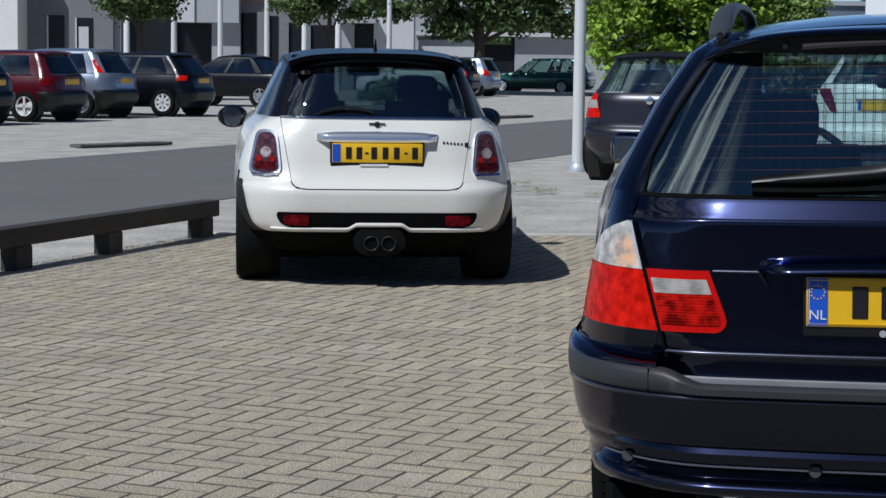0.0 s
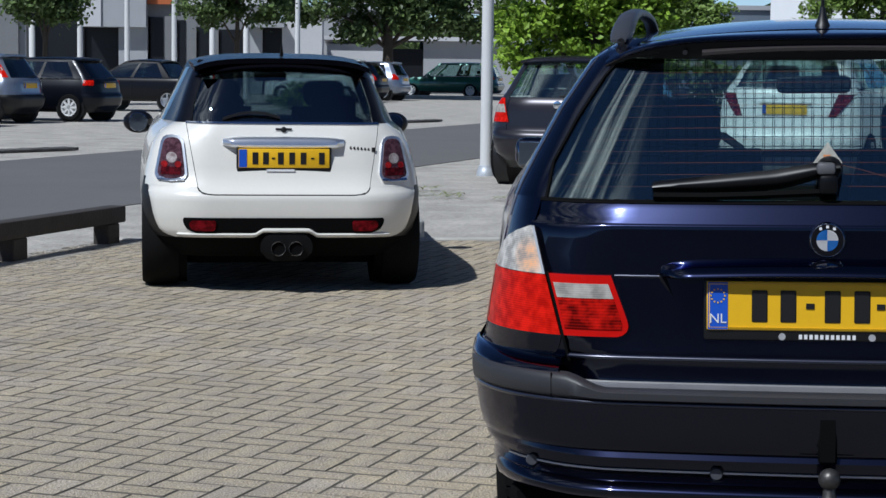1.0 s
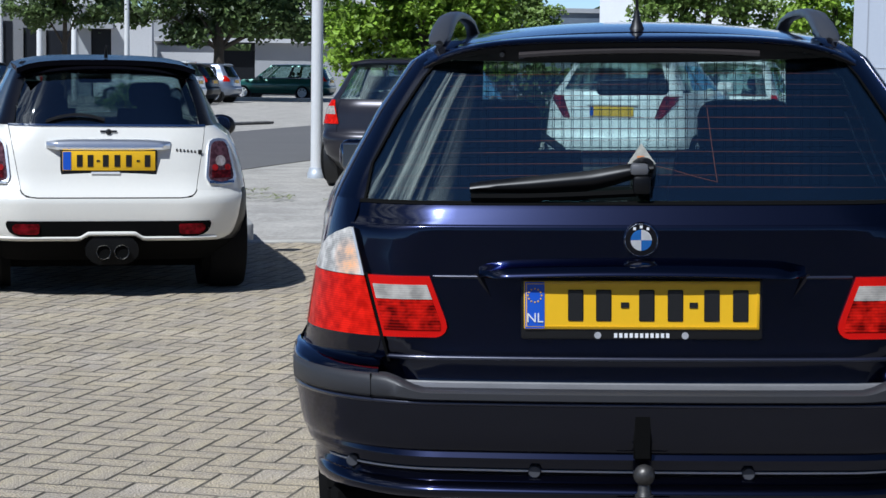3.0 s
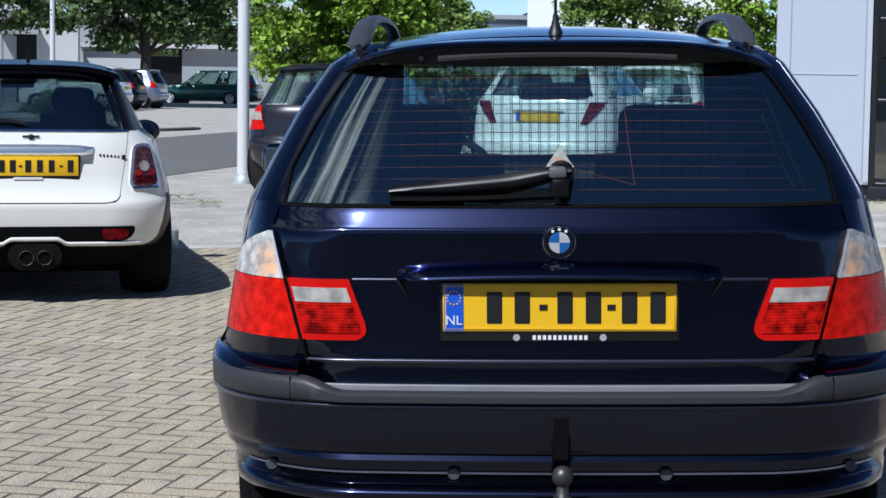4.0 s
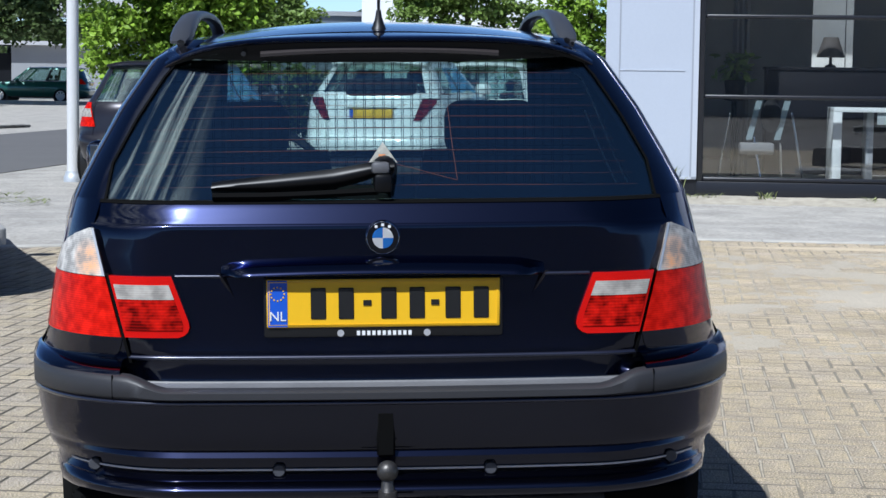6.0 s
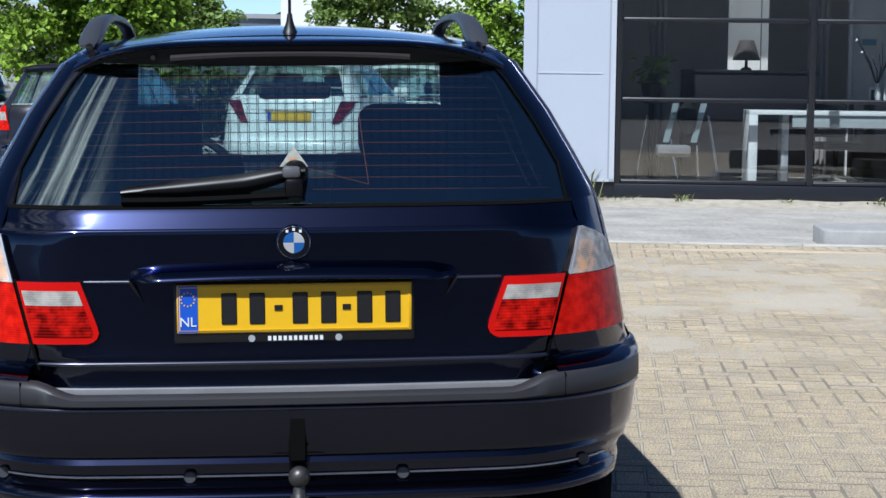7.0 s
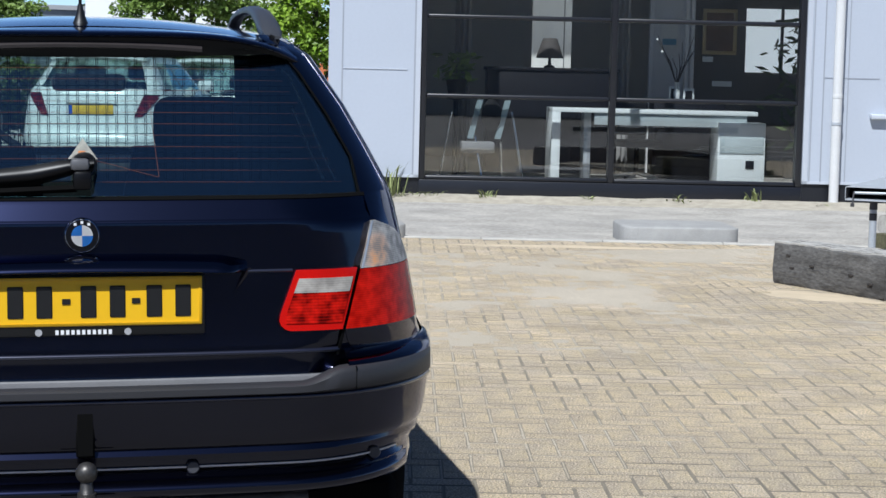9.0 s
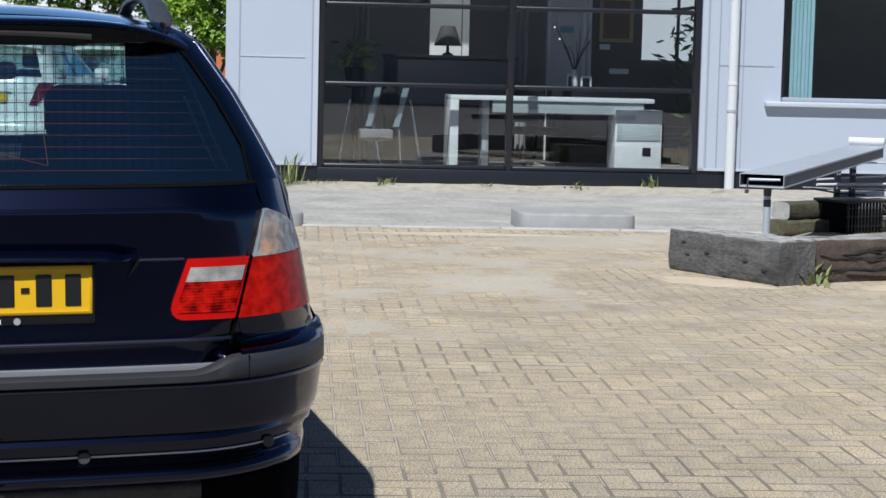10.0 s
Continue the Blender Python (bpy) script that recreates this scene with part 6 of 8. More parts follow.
    # wiper, twin exhaust
    rows = [[(-0.02 - 0.33 * f, D(0.2, 1.0) - 0.02 + 0.04 * f * 0, 1.005 + 0.045 * (f * (1 - f)) * 3 - 0.012 * f + h) for h in (-0.008, 0.0, 0.008)] for f in lin(0, 1, 10)]
    part("wiper", sheet(rows, (0, 0.012, 0)), PLASTIC, car)
    sw = pl((0.19, 0.075), (0.205, 0.112), (0.24, 0.145), (0.28, 0.150), (0.31, 0.140), (0.335, 0.118), (0.348, 0.085))
    GUNMETAL = mat("dark_moulded_plastic", (0.003, 0.003, 0.003), 0.55, 0.0, 0.2, 20.0, 200.0, spec=0.15)
    surround = part("exhaust_surround", span(lambda x, z: D(x, 0.30) - 0.01 + 0.9 * (z - 0.27) ** 2, [0.19, 0.197, 0.205, 0.22, 0.24, 0.28, 0.31, 0.325, 0.335, 0.343, 0.348], lambda z: 0.012 - sw(z), lambda z: 0.012 + sw(z), 17, 0.05, 0.08), GUNMETAL, car, "dark moulded surround of the tail pipes")
    SOOTY = mat("sooty_chrome", (0.55, 0.54, 0.52), 0.25, 1.0, 0.3, 30.0, 120.0)
    for x in (-0.037, 0.063):
        yb = D(0, 0.3) - 0.10
        tp = part("tail_pipe", lathe([(yb + 0.14, 0.036), (yb, 0.042), (yb - 0.004, 0.040), (yb, 0.0365), (yb + 0.06, 0.033)], "y", 22, (x, 0, 0.265)), SOOTY, car, "round sooty chrome tail pipe")
        part("bore", lathe([(yb + 0.008, 0.036), (yb + 0.009, 0.001)], "y", 22, (x, 0, 0.265)), SLOTBLACK, tp, "black bore of the pipe")
    return car


small_car(pose(-0.39, 11.05, 0, 0, 0, 5.1))


# ---- other parked cars ----
GREY_PAINT = mat("graphite_paint", (0.028, 0.026, 0.032), 0.3, 0.5, 0.05, 2.0, 400.0, coat=0.35)
RED_PAINT = mat("red_paint", (0.07, 0.004, 0.008), 0.25, 0.1, 0.05, 2.0, 400.0, coat=0.35)
SILVER_PAINT = mat("silver_blue_paint", (0.22, 0.25, 0.31), 0.3, 0.5, 0.05, 2.0, 400.0, coat=1.0)
DARKBLUE_PAINT = mat("dark_slate_paint", (0.004, 0.005, 0.009), 0.3, 0.2, 0.05, 2.0, 400.0, spec=0.3, coat=0.15)
GREEN_PAINT = mat("green_paint", (0.004, 0.075, 0.055), 0.3, 0.3, 0.05, 2.0, 400.0, coat=1.0)

ROW = 68.5   # heading of the far row, square to the road
FAR = "far row of cars"
g = hatch("graphite grey compact hatchback parked by the flag pole", placed(2.27, 21.40, -21.5), GREY_PAINT, 4.2, 0.87, 0.96, 1.43, 0.36, ((0.70, 0.58, 0.86), (0.97, 0.66, 0.82)), RED_LENS, (0.40, 0.74), plate_z=0.40)
part("badge", lathe([(-0.005, 0.045), (-0.03, 0.042), (-0.032, 0.03)], "y", 20, (0, 0, 0.90)), CHROME, g)
hatch("white hatchback parked with its tail to the yard", placed(4.94, 21.9, -26), WHITEPAINT, 3.9, 0.885, 1.09, 1.50, 0.30, ((0.79, 0.50, 0.585), (1.05, 0.60, 0.79)), DARKRED_LENS, None, plate_z=0.865)
hatch("white compact car parked further back", placed(7.75, 27.0, -21.5), WHITEPAINT, 3.9, 0.845, 0.98, 1.52, 0.3)
hatch("dark small car at the end of the far row", placed(-8.65, 37.2, ROW), DARKBLUE_PAINT, 3.9, 0.83, 0.93, 1.45, 0.3, glass_mat=DARK_GLASS, group=FAR)
hatch("dark red boxy hatchback with black bumpers", placed(-7.71, 39.77, ROW), RED_PAINT, 4.0, 0.83, 0.92, 1.42, 0.28, ((0.72, 0.58, 0.80), (0.88, 0.60, 0.78)), DARKRED_LENS, None, PLASTIC, rim=WHITEPOLE, spokes=4, glass_mat=DARK_GLASS, group=FAR)
hatch("silver blue small hatchback with a dark bumper", placed(-7.1, 42.7, ROW), SILVER_PAINT, 3.85, 0.83, 0.95, 1.48, 0.34, ((0.98, 0.62, 0.78), (1.26, 0.57, 0.70)), RED_LENS, (0.55, 0.8), PLASTIC, glass_mat=DARK_GLASS, group=FAR)
hatch("dark slate rounded small hatchback", placed(-5.62, 44.7, ROW), DARKBLUE_PAINT, 3.6, 0.815, 0.93, 1.42, 0.42, ((0.80, 0.62, 0.80), (0.92, 0.58, 0.78)), RED_LENS, None, rim=WHITEPOLE, spokes=8, glass_mat=DARK_GLASS, group=FAR)
make_car("saloon", "black saloon with chrome window trim", placed(-4.2, 54.5, ROW), BLACKPAINT, 4.5, 1.75, 1.43, 0.92, notch=0.6, glass_mat=DARK_GLASS, group=FAR)
hatch("white hatchback with a dark rear window", placed(0.55, 70.0, ROW), WHITEPAINT, 3.9, 0.85, 0.99, 1.55, 0.3, glass_mat=DARK_GLASS, group=FAR)
hatch("dark hatchback beside a silver one", placed(1.1, 72.5, ROW), DARKBLUE_PAINT, 3.9, 0.85, 0.95, 1.45, 0.3, glass_mat=DARK_GLASS, group=FAR)
hatch("silver grey compact hatchback car", placed(2.0, 76.0, ROW), SILVER_PAINT, 3.9, 0.85, 0.95, 1.48, 0.3, glass_mat=DARK_GLASS, group=FAR)
hatch("dark green estate car parked side on", placed(6.34, 84.0, ROW), GREEN_PAINT, 4.7, 0.88, 0.90, 1.50, 0.30, wheels=(1.1, 3.82), cowl=3.35, screen_top=2.6, rim=WHITEPOLE, name="estate_car", trim=CHROME)

# ---- flag pole ----
pole = thing("flag_pole", "tall white tapered flag pole on a steel foot", "flag pole", pose(1.64, 23.75, 0))
part("shaft", lathe([(0.05, 0.075), (3.0, 0.07), (9.0, 0.045)], "z", 20), WHITEPOLE, pole)
part("foot_plate", lathe([(-0.03, 0.115), (0.03, 0.115), (0.05, 0.10), (0.10, 0.092)], "z", 12), GALV, pole)

# ---- shop building ----
WALL0 = Vector((8.155, 19.78, 0))
WDIR = (Vector((12.2, 18.30, 0)) - WALL0).normalized()
WANG = math.degrees(math.atan2(WDIR.y, WDIR.x))
# local frame of the front: x along it from the big window's edge, y into the building
SHOP = pose(WALL0.x, WALL0.y, 0, 0, 0, WANG)


def shop_wall(name, x0, x1, y0, y1, z0, z1, material=CLADDING, label="pale blue-grey metal cladding"):
    ob = part(name, box(x0, x1, y0, y1, z0, z1, 0.0), material, smooth=False)
    ob.matrix_world = SHOP
    return tagged(ob, label, "wall", kind="structure")


ww = 4.31
shop_wall("wall_west", -1.02, 0.0, 0.0, 0.25, 0.21, 6.0)
shop_wall("wall_middle", ww, 5.24, 0.0, 0.25, 0.23, 6.0)
shop_wall("wall_below_window", 5.24, 14.0, 0.0, 0.25, 0.23, 1.0)
shop_wall("wall_above", 0.0, ww, 0.0, 0.25, 5.8, 6.0)
shop_wall("wall_above_window", 5.24, 14.0, 0.0, 0.25, 2.7, 6.0)
shop_wall("wall_right", 8.4, 14.0, 0.0, 0.25, 1.0, 2.7)
shop_wall("wall_side", -1.02, -0.77, 0.25, 9.0, 0.0, 6.0)
ROOM = mat("room_wall", (0.72, 0.69, 0.63), 0.8)
shop_wall("wall_back", -1.02, 14.0, 9.0, 9.25, 0.0, 6.0, ROOM, "plain grey room wall")
shop_wall("wall_end", 14.0, 14.25, 0.0, 9.25, 0.0, 6.0)
shop_wall("plinth", -1.02, 0.0, 0.02, 0.25, -0.05, 0.21, FRAMEDARK, "black plinth strip")
shop_wall("plinth_east", ww, 14.0, 0.02, 0.25, -0.05, 0.23, FRAMEDARK, "black plinth strip")
shop_wall("ceiling", -0.77, 14.0, 0.25, 9.0, 5.9, 6.0, mat("room_ceiling", (0.75, 0.75, 0.74), 0.8), "plain room ceiling")
shop_wall("roof", -1.1, 14.3, -0.1, 9.3, 6.0, 6.2, FRAMEDARK, "flat roof")
# floor colour raised so that it throws more sunlight up into the room
shop_wall("floor", -0.77, 14.0, 0.25, 9.0, 0.0, 0.1, mat("room_floor", (0.44, 0.41, 0.37), 0.35), "polished shop floor, coloured pale to bounce light into the room")
# seams and edge trims of the cladding
TRIM = mat("pale_trim", (0.54, 0.57, 0.62), 0.4, 0.2, 0.03)
SEAM = mat("seam_shadow", (0.30, 0.32, 0.36), 0.6, 0.0, 0.05)
for nm, x0, x1, z0, z1, mt, pr in (("trim", -0.86, -0.15, 1.40, 1.412, TRIM, 0.008), ("trim", -0.875, -0.86, 0.21, 6.0, SEAM, 0.004), ("trim", -0.075, -0.055, 0.21, 6.0, SEAM, 0.004), ("trim", -0.055, 0.0, 0.21, 6.0, TRIM, 0.012),
                             ("trim", -1.02, 0.0, 0.21, 0.24, TRIM, 0.012), ("trim", ww, ww + 0.06, 0.23, 6.0, TRIM, 0.012), ("trim", ww + 0.075, ww + 0.09, 0.23, 6.0, SEAM, 0.004), ("trim", ww + 0.20, ww + 0.215, 0.26, 6.0, SEAM, 0.004),
                             ("trim", ww + 0.20, 5.15, 1.418, 1.43, SEAM, 0.005), ("trim", ww, 14.0, 0.23, 0.26, TRIM, 0.012), ("trim", 4.79, 4.80, 0.26, 6.0, SEAM, 0.004)):
    shop_wall(nm, x0, x1, -pr, 0.0, z0, z1, mt, "cladding seam and edge trim")

win = thing("window_1", "large black framed shop window with square panes", "window", SHOP, kind="structure")
part("window_sill", box(0.0, ww, 0.01, 0.2, -0.04, 0.19, 0.008), FRAMEDARK, win)
for x in (0.0, 2.12, ww - 0.07):
    part("mullion", box(x, x + 0.07, 0.02, 0.16, 0.19, 5.8, 0.012), FRAMEDARK, win)
for z in (0.195, 1.105, 1.985, 2.88, 3.82, 4.77, 5.75):
    for x0, x1 in ((0.07, 2.12), (2.19, ww - 0.07)):
        part("transom", box(x0, x1, 0.025, 0.15, z - 0.005, z + 0.045, 0.018, 3), FRAMEDARK, win)
# the top two pane rows are unseen, added to let in more daylight
for z0, z1 in ((0.24, 1.10), (1.15, 1.98), (2.03, 2.875), (2.925, 3.815), (3.865, 4.765), (4.815, 5.745)):
    for x0, x1 in ((0.07, 2.12), (2.19, ww - 0.07)):
        pane = part("pane", box(x0, x1, 0.09, 0.096, z0, z1), SHOP_GLASS, win)
        pane.visible_shadow = False
win2 = thing("window_2", "dark framed office window with a pale blue curtain", "window", SHOP, kind="structure")
part("window_frame", box(5.24, 8.4, 0.10, 0.16, 1.03, 1.08, 0.006), SEAM, win2)
part("window_frame", box(5.24, 5.30, 0.10, 0.16, 1.08, 2.7, 0.006), FRAMEDARK, win2)
part("window_frame", box(5.24, 8.4, 0.10, 0.16, 2.62, 2.7, 0.006), FRAMEDARK, win2)
part("window_frame", box(8.34, 8.4, 0.10, 0.16, 1.08, 2.62, 0.006), FRAMEDARK, win2)
sill = part("window_sill", box(5.05, 8.6, -0.09, 0.16, 0.975, 1.03, 0.01), TRIM, win2)
pane = part("pane", box(5.30, 8.34, 0.12, 0.126, 1.08, 2.62), SHOP_GLASS, win2)
pane.visible_shadow = False
CURTAIN = mat("pale_blue_curtain", (0.42, 0.62, 0.66), 0.8, 0.0, 0.06)
rows = [[(5.40 + 0.28 * k / 28, 0.24 + 0.025 * math.sin(k * 1.4), z) for k in range(29)] for z in lin(1.03, 2.75, 3)]
cur = tagged(part("curtain", sheet(rows, (0, 0.006, 0)), CURTAIN), "pale blue pleated curtain inside the window", "curtain")
cur.matrix_world = SHOP

pipe = thing("drain_pipe", "white drain pipe down the shop front", "pipe", SHOP @ pose(4.66, -0.08, 0))
part("pipe", lathe([(-0.02, 0.055), (1.2, 0.055), (1.203, 0.060), (1.235, 0.060), (1.238, 0.055), (6.0, 0.055)], "z", 18), WHITEPOLE, pipe)
for z in (0.9, 2.7):
    part("pipe_clip", lathe([(z, 0.062), (z + 0.03, 0.062)], "z", 16), GALV, pipe)


# ---- things in the shop ----
WHITE_LACQUER = mat("white_lacquer", (0.72, 0.76, 0.76), 0.3, 0.0, 0.03)
DARKWOOD = mat("dark_wood", (0.007, 0.007, 0.010), 0.5, 0.0, 0.2, 3.0, 40.0, spec=0.2)


def in_shop(name, label, category, x, y, rz=0.0, z=0.1):
    return thing(name, label, category, SHOP @ pose(x, y, z, 0, 0, rz))


desk = in_shop("desk", "white desk with a glass front and slab legs", "desk", 1.58, 1.0)
part("top", box(0, 2.42, 0, 0.7, 0.86, 0.91, 0.006), WHITE_LACQUER, desk)
part("leg", box(0.0, 0.10, 0.0, 0.7, 0.0, 0.86, 0.004), WHITE_LACQUER, desk)
part("leg", box(0.42, 0.50, 0.35, 0.7, 0.0, 0.86, 0.004), GALV, desk)
part("front_panel", box(0.5, 2.3, 0.03, 0.045, 0.72, 0.86, 0.003), mat("frosted_panel", (0.35, 0.40, 0.41), 0.4), desk)
cab = in_shop("cabinet", "white drawer cabinet with a dark square grip", "cabinet", 3.53, 0.95)
part("body", box(0, 0.56, 0.0, 0.5, 0.0, 0.78, 0.01), WHITE_LACQUER, cab)
part("drawer", box(0.02, 0.54, -0.012, 0.0, 0.42, 0.62, 0.004), mat("grey_lacquer", (0.40, 0.46, 0.47), 0.3), cab)
part("grip", box(0.33, 0.43, -0.01, 0.0, 0.24, 0.34, 0.004), FRAMEDARK, cab)
board = in_shop("sideboard", "long dark wooden sideboard", "sideboard", 0.9, 2.3)
part("body", box(0, 1.62, 0, 0.45, 0.08, 1.34, 0.01), DARKWOOD, board)
part("top", box(-0.02, 1.64, -0.02, 0.47, 1.34, 1.38, 0.006), DARKWOOD, board)
lamp = in_shop("table_lamp", "table lamp with a dark pleated shade", "lamp", 1.68, 2.5, 0, 1.48)
part("base", lathe([(0, 0.07), (0.02, 0.065), (0.04, 0.02), (0.14, 0.018)], "z", 16), DARKWOOD, lamp)
part("shade", lathe([(0.12, 0.17), (0.13, 0.17), (0.36, 0.09), (0.365, 0.085)], "z", 24), mat("lamp_shade", (0.07, 0.06, 0.055), 0.8), lamp)
DAYLIT = mat("daylit_pane", (0.9, 0.92, 0.9), 0.5)
DAYLIT.node_tree.nodes["Principled BSDF"].inputs["Emission Color"].default_value = (0.9, 0.95, 1, 1)
DAYLIT.node_tree.nodes["Principled BSDF"].inputs["Emission Strength"].default_value = 0.62
blind = in_shop("roller_blind", "white roller blind with a glow added in place of daylight", "blind", 1.50, 3.0)
# the cloth glows by itself: brightness added, no light stands behind it
BLIND = mat("glowing_blind", (0.85, 0.84, 0.80), 0.6)
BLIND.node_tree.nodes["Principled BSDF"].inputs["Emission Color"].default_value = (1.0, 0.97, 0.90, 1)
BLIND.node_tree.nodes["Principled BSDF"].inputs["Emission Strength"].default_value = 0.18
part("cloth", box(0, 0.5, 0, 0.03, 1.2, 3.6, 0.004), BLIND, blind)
part("bottom_bar", box(-0.005, 0.505, -0.008, 0.038, 1.175, 1.2, 0.004), WHITE_LACQUER, blind)
part("roller", lathe([(-0.02, 0.03), (0.52, 0.03)], "x", 14, (0, 0.015, 3.63)), WHITE_LACQUER, blind)
part("side_rail", box(0.40, 0.412, -0.014, -0.002, 1.2, 3.6, 0.002, 1), mat("grey_rail", (0.25, 0.25, 0.25), 0.5), blind)
inner_door = in_shop("inner_door", "grey panelled door behind the twigs", "door", 3.10, 3.72)
part("leaf", box(0, 0.60, 0, 0.05, 0, 3.4, 0.004), mat("grey_door_paint", (0.62, 0.62, 0.63), 0.5), inner_door)
for x0 in (0.0, 0.47, 0.54):
    part("door_jamb", box(x0, x0 + 0.05, -0.04, 0.0, 0, 3.4, 0.006), mat("pale_door_jamb", (0.72, 0.72, 0.72), 0.5), inner_door)
for x in (0.55, 2.62):
    col = in_shop("curtain", "tall grey hanging curtain", "curtain", x, 3.6)
    rows = [[(0.22 * k / 16, 0.03 * math.sin(k * 1.3), z) for k in range(17)] for z in (0, 3.7)]
    part("cloth", sheet(rows, (0, 0.01, 0)), mat("grey_curtain", (0.34, 0.33, 0.32), 0.9), col)
pic = in_shop("picture", "framed brown picture on a dark wall", "picture", 3.85, 4.0, 0, 1.72)
for b4 in ((0, 0.46, 0, 0.05), (0, 0.46, 0.55, 0.60), (0, 0.05, 0.05, 0.55), (0.41, 0.46, 0.05, 0.55)):
    part("frame", box(b4[0], b4[1], 0, 0.03, b4[2], b4[3], 0.006), mat("gilt_frame", (0.42, 0.32, 0.16), 0.4, 0.5), pic)
part("canvas", box(0.05, 0.41, 0.01, 0.02, 0.05, 0.55), mat("brown_canvas", (0.14, 0.08, 0.05), 0.7, 0.0, 0.4, 6.0), pic)
wallp = in_shop("partition", "dark partition behind the picture", "partition", 3.72, 4.06)
part("board", box(0, 0.72, 0, 0.08, 0, 3.6), mat("dark_partition", (0.09, 0.085, 0.08), 0.8), wallp)
for x, w, z in ((4.0, 0.26, 1.30), (3.86, 0.14, 1.62)):
    card = in_shop("label_card", "small white label card", "card", x, 4.0, 0, z)
    part("card", box(0, w, 0, 0.01, 0, 0.07), WHITE_LACQUER, card)
post = in_shop("poster", "small pale poster with a blue band", "poster", 3.22, 3.5, 0, 1.76)
part("sheet", box(0, 0.22, 0, 0.01, 0, 0.32), mat("paper", (0.6, 0.6, 0.57), 0.7), post)
part("band", box(0.02, 0.20, -0.004, 0.0, 0.06, 0.14), mat("blue_print", (0.12, 0.3, 0.42), 0.6), post)
for k, (dx, h) in enumerate(((0.0, 0.34), (0.18, 0.30))):
    fr = in_shop("photo_stand", "small white standing photo frame", "picture", 3.2 + dx, 2.6, 0, 1.1)
    part("frame", box(0, 0.14, 0, 0.02, 0, h * 0.55, 0.004), WHITE_LACQUER, fr)
    part("photo", box(0.025, 0.115, -0.004, 0.0, 0.03, h * 0.55 - 0.03), DARKWOOD, fr)
stand = in_shop("cupboard", "low dark cupboard under the photo frames", "cupboard", 3.0, 2.5)
part("body", box(0, 0.9, 0, 0.4, 0, 1.0, 0.01), DARKWOOD, stand)
bright = thing("window_3", "bright back window of the shop", "window", SHOP @ pose(4.66, 4.6, 0), kind="structure")
part("pane", box(-0.12, 0.7, 0, 0.02, 1.50, 2.36), DAYLIT, bright)
for x in (-0.16, 0.36, 0.68):
    part("window_frame", box(x, x + 0.04, -0.03, 0.0, 1.38, 2.40), FRAMEDARK, bright)
part("window_wall", box(-0.40, 1.4, 0.03, 0.10, 0.0, 5.8), mat("dark_partition", (0.09, 0.085, 0.08), 0.8), bright)
# two chrome framed chairs
CHAIRMAT = mat("chair_shell", (0.010, 0.010, 0.011), 0.7, spec=0.2)


def oval_chair(x, y):
    """A chair seen from behind: black oval back between two pale leaning bars, thin splayed chrome legs."""
    ch = in_shop("chair", "black oval backed chair with pale bars and thin chrome legs", "chair", x, y)
    for top, foot in (((-0.36, 0.0, 0.835), (-0.50, -0.05, 0.0)), ((-0.10, -0.25, 0.575), (0.0, -0.3, 0.0)), ((0.34, 0.0, 0.846), (0.49, -0.05, 0.0)), ((0.20, -0.25, 0.5), (0.26, 0.25, 0.0))):
        part("leg", tube([top, foot], 0.012, 8), CHROME, ch)
    for x0 in (-0.03, 0.29):
        part("back_bar", sheet([[(x0 + dx - 0.11 * f, 0.0, 0.98 - 0.45 * f) for dx in (-0.035, 0.035)] for f in lin(0, 1, 4)], (0, 0.02, 0)), mat("pale_teal_bar", (0.30, 0.38, 0.40), 0.3, 0.3), ch)
    rows = [[(0.10 + 0.115 * math.cos(a) * r, -0.02 - 0.03 * (1 - r * r), 0.805 + 0.19 * math.sin(a) * r) for a in lin(0, 2 * math.pi, 25)] for r in (0.02, 0.4, 0.75, 0.95, 1.0)]
    part("backrest", sheet(rows, (0, 0.03, 0)), CHAIRMAT, ch, "black oval backrest")
    part("seat", box(-0.25, 0.13, -0.3, 0.1, 0.37, 0.50, 0.02, 2), mat("grey_seat", (0.22, 0.22, 0.22), 0.7), ch)
    return ch


oval_chair(0.76, 0.9)
swivel = in_shop("office_chair", "black office chair with a pale star base behind the desk", "chair", 2.72, 1.95, 15)
part("seat", box(-0.26, 0.26, -0.24, 0.24, 0.44, 0.53, 0.04, 3), CHAIRMAT, swivel)
part("backrest", box(-0.24, 0.24, 0.22, 0.29, 0.58, 1.0, 0.04, 3), CHAIRMAT, swivel)
part("column", tube([(0, 0, 0.1), (0, 0, 0.45)], 0.03, 10), CHAIRMAT, swivel)
for k in range(5):
    a = 2 * math.pi * k / 5 + 0.3
    foot = part("base_arm", tube([(0, 0, 0.13), (0.3 * math.cos(a), 0.3 * math.sin(a), 0.07)], [0.03, 0.02], 8), ALLOY, swivel)
    part("castor", lathe([(-0.02, 0.035), (0.02, 0.035)], "x", 12, (0.3 * math.cos(a), 0.3 * math.sin(a), 0.035)), CHAIRMAT, foot)
for s2 in (-1, 1):
    part("armrest", tube([(s2 * 0.27, 0.1, 0.47), (s2 * 0.30, 0.1, 0.68), (s2 * 0.30, -0.15, 0.68)], 0.018, 8), CHAIRMAT, swivel)
twigs = in_shop("twig_vase", "slim vase with bare dark twigs and white blossom", "vase", 3.3, 2.62, 0, 1.1)
part("vase", lathe([(0, 0.035), (0.1, 0.05), (0.22, 0.025), (0.24, 0.03)], "z", 14), WHITE_LACQUER, twigs)
tr2 = random.Random(17)
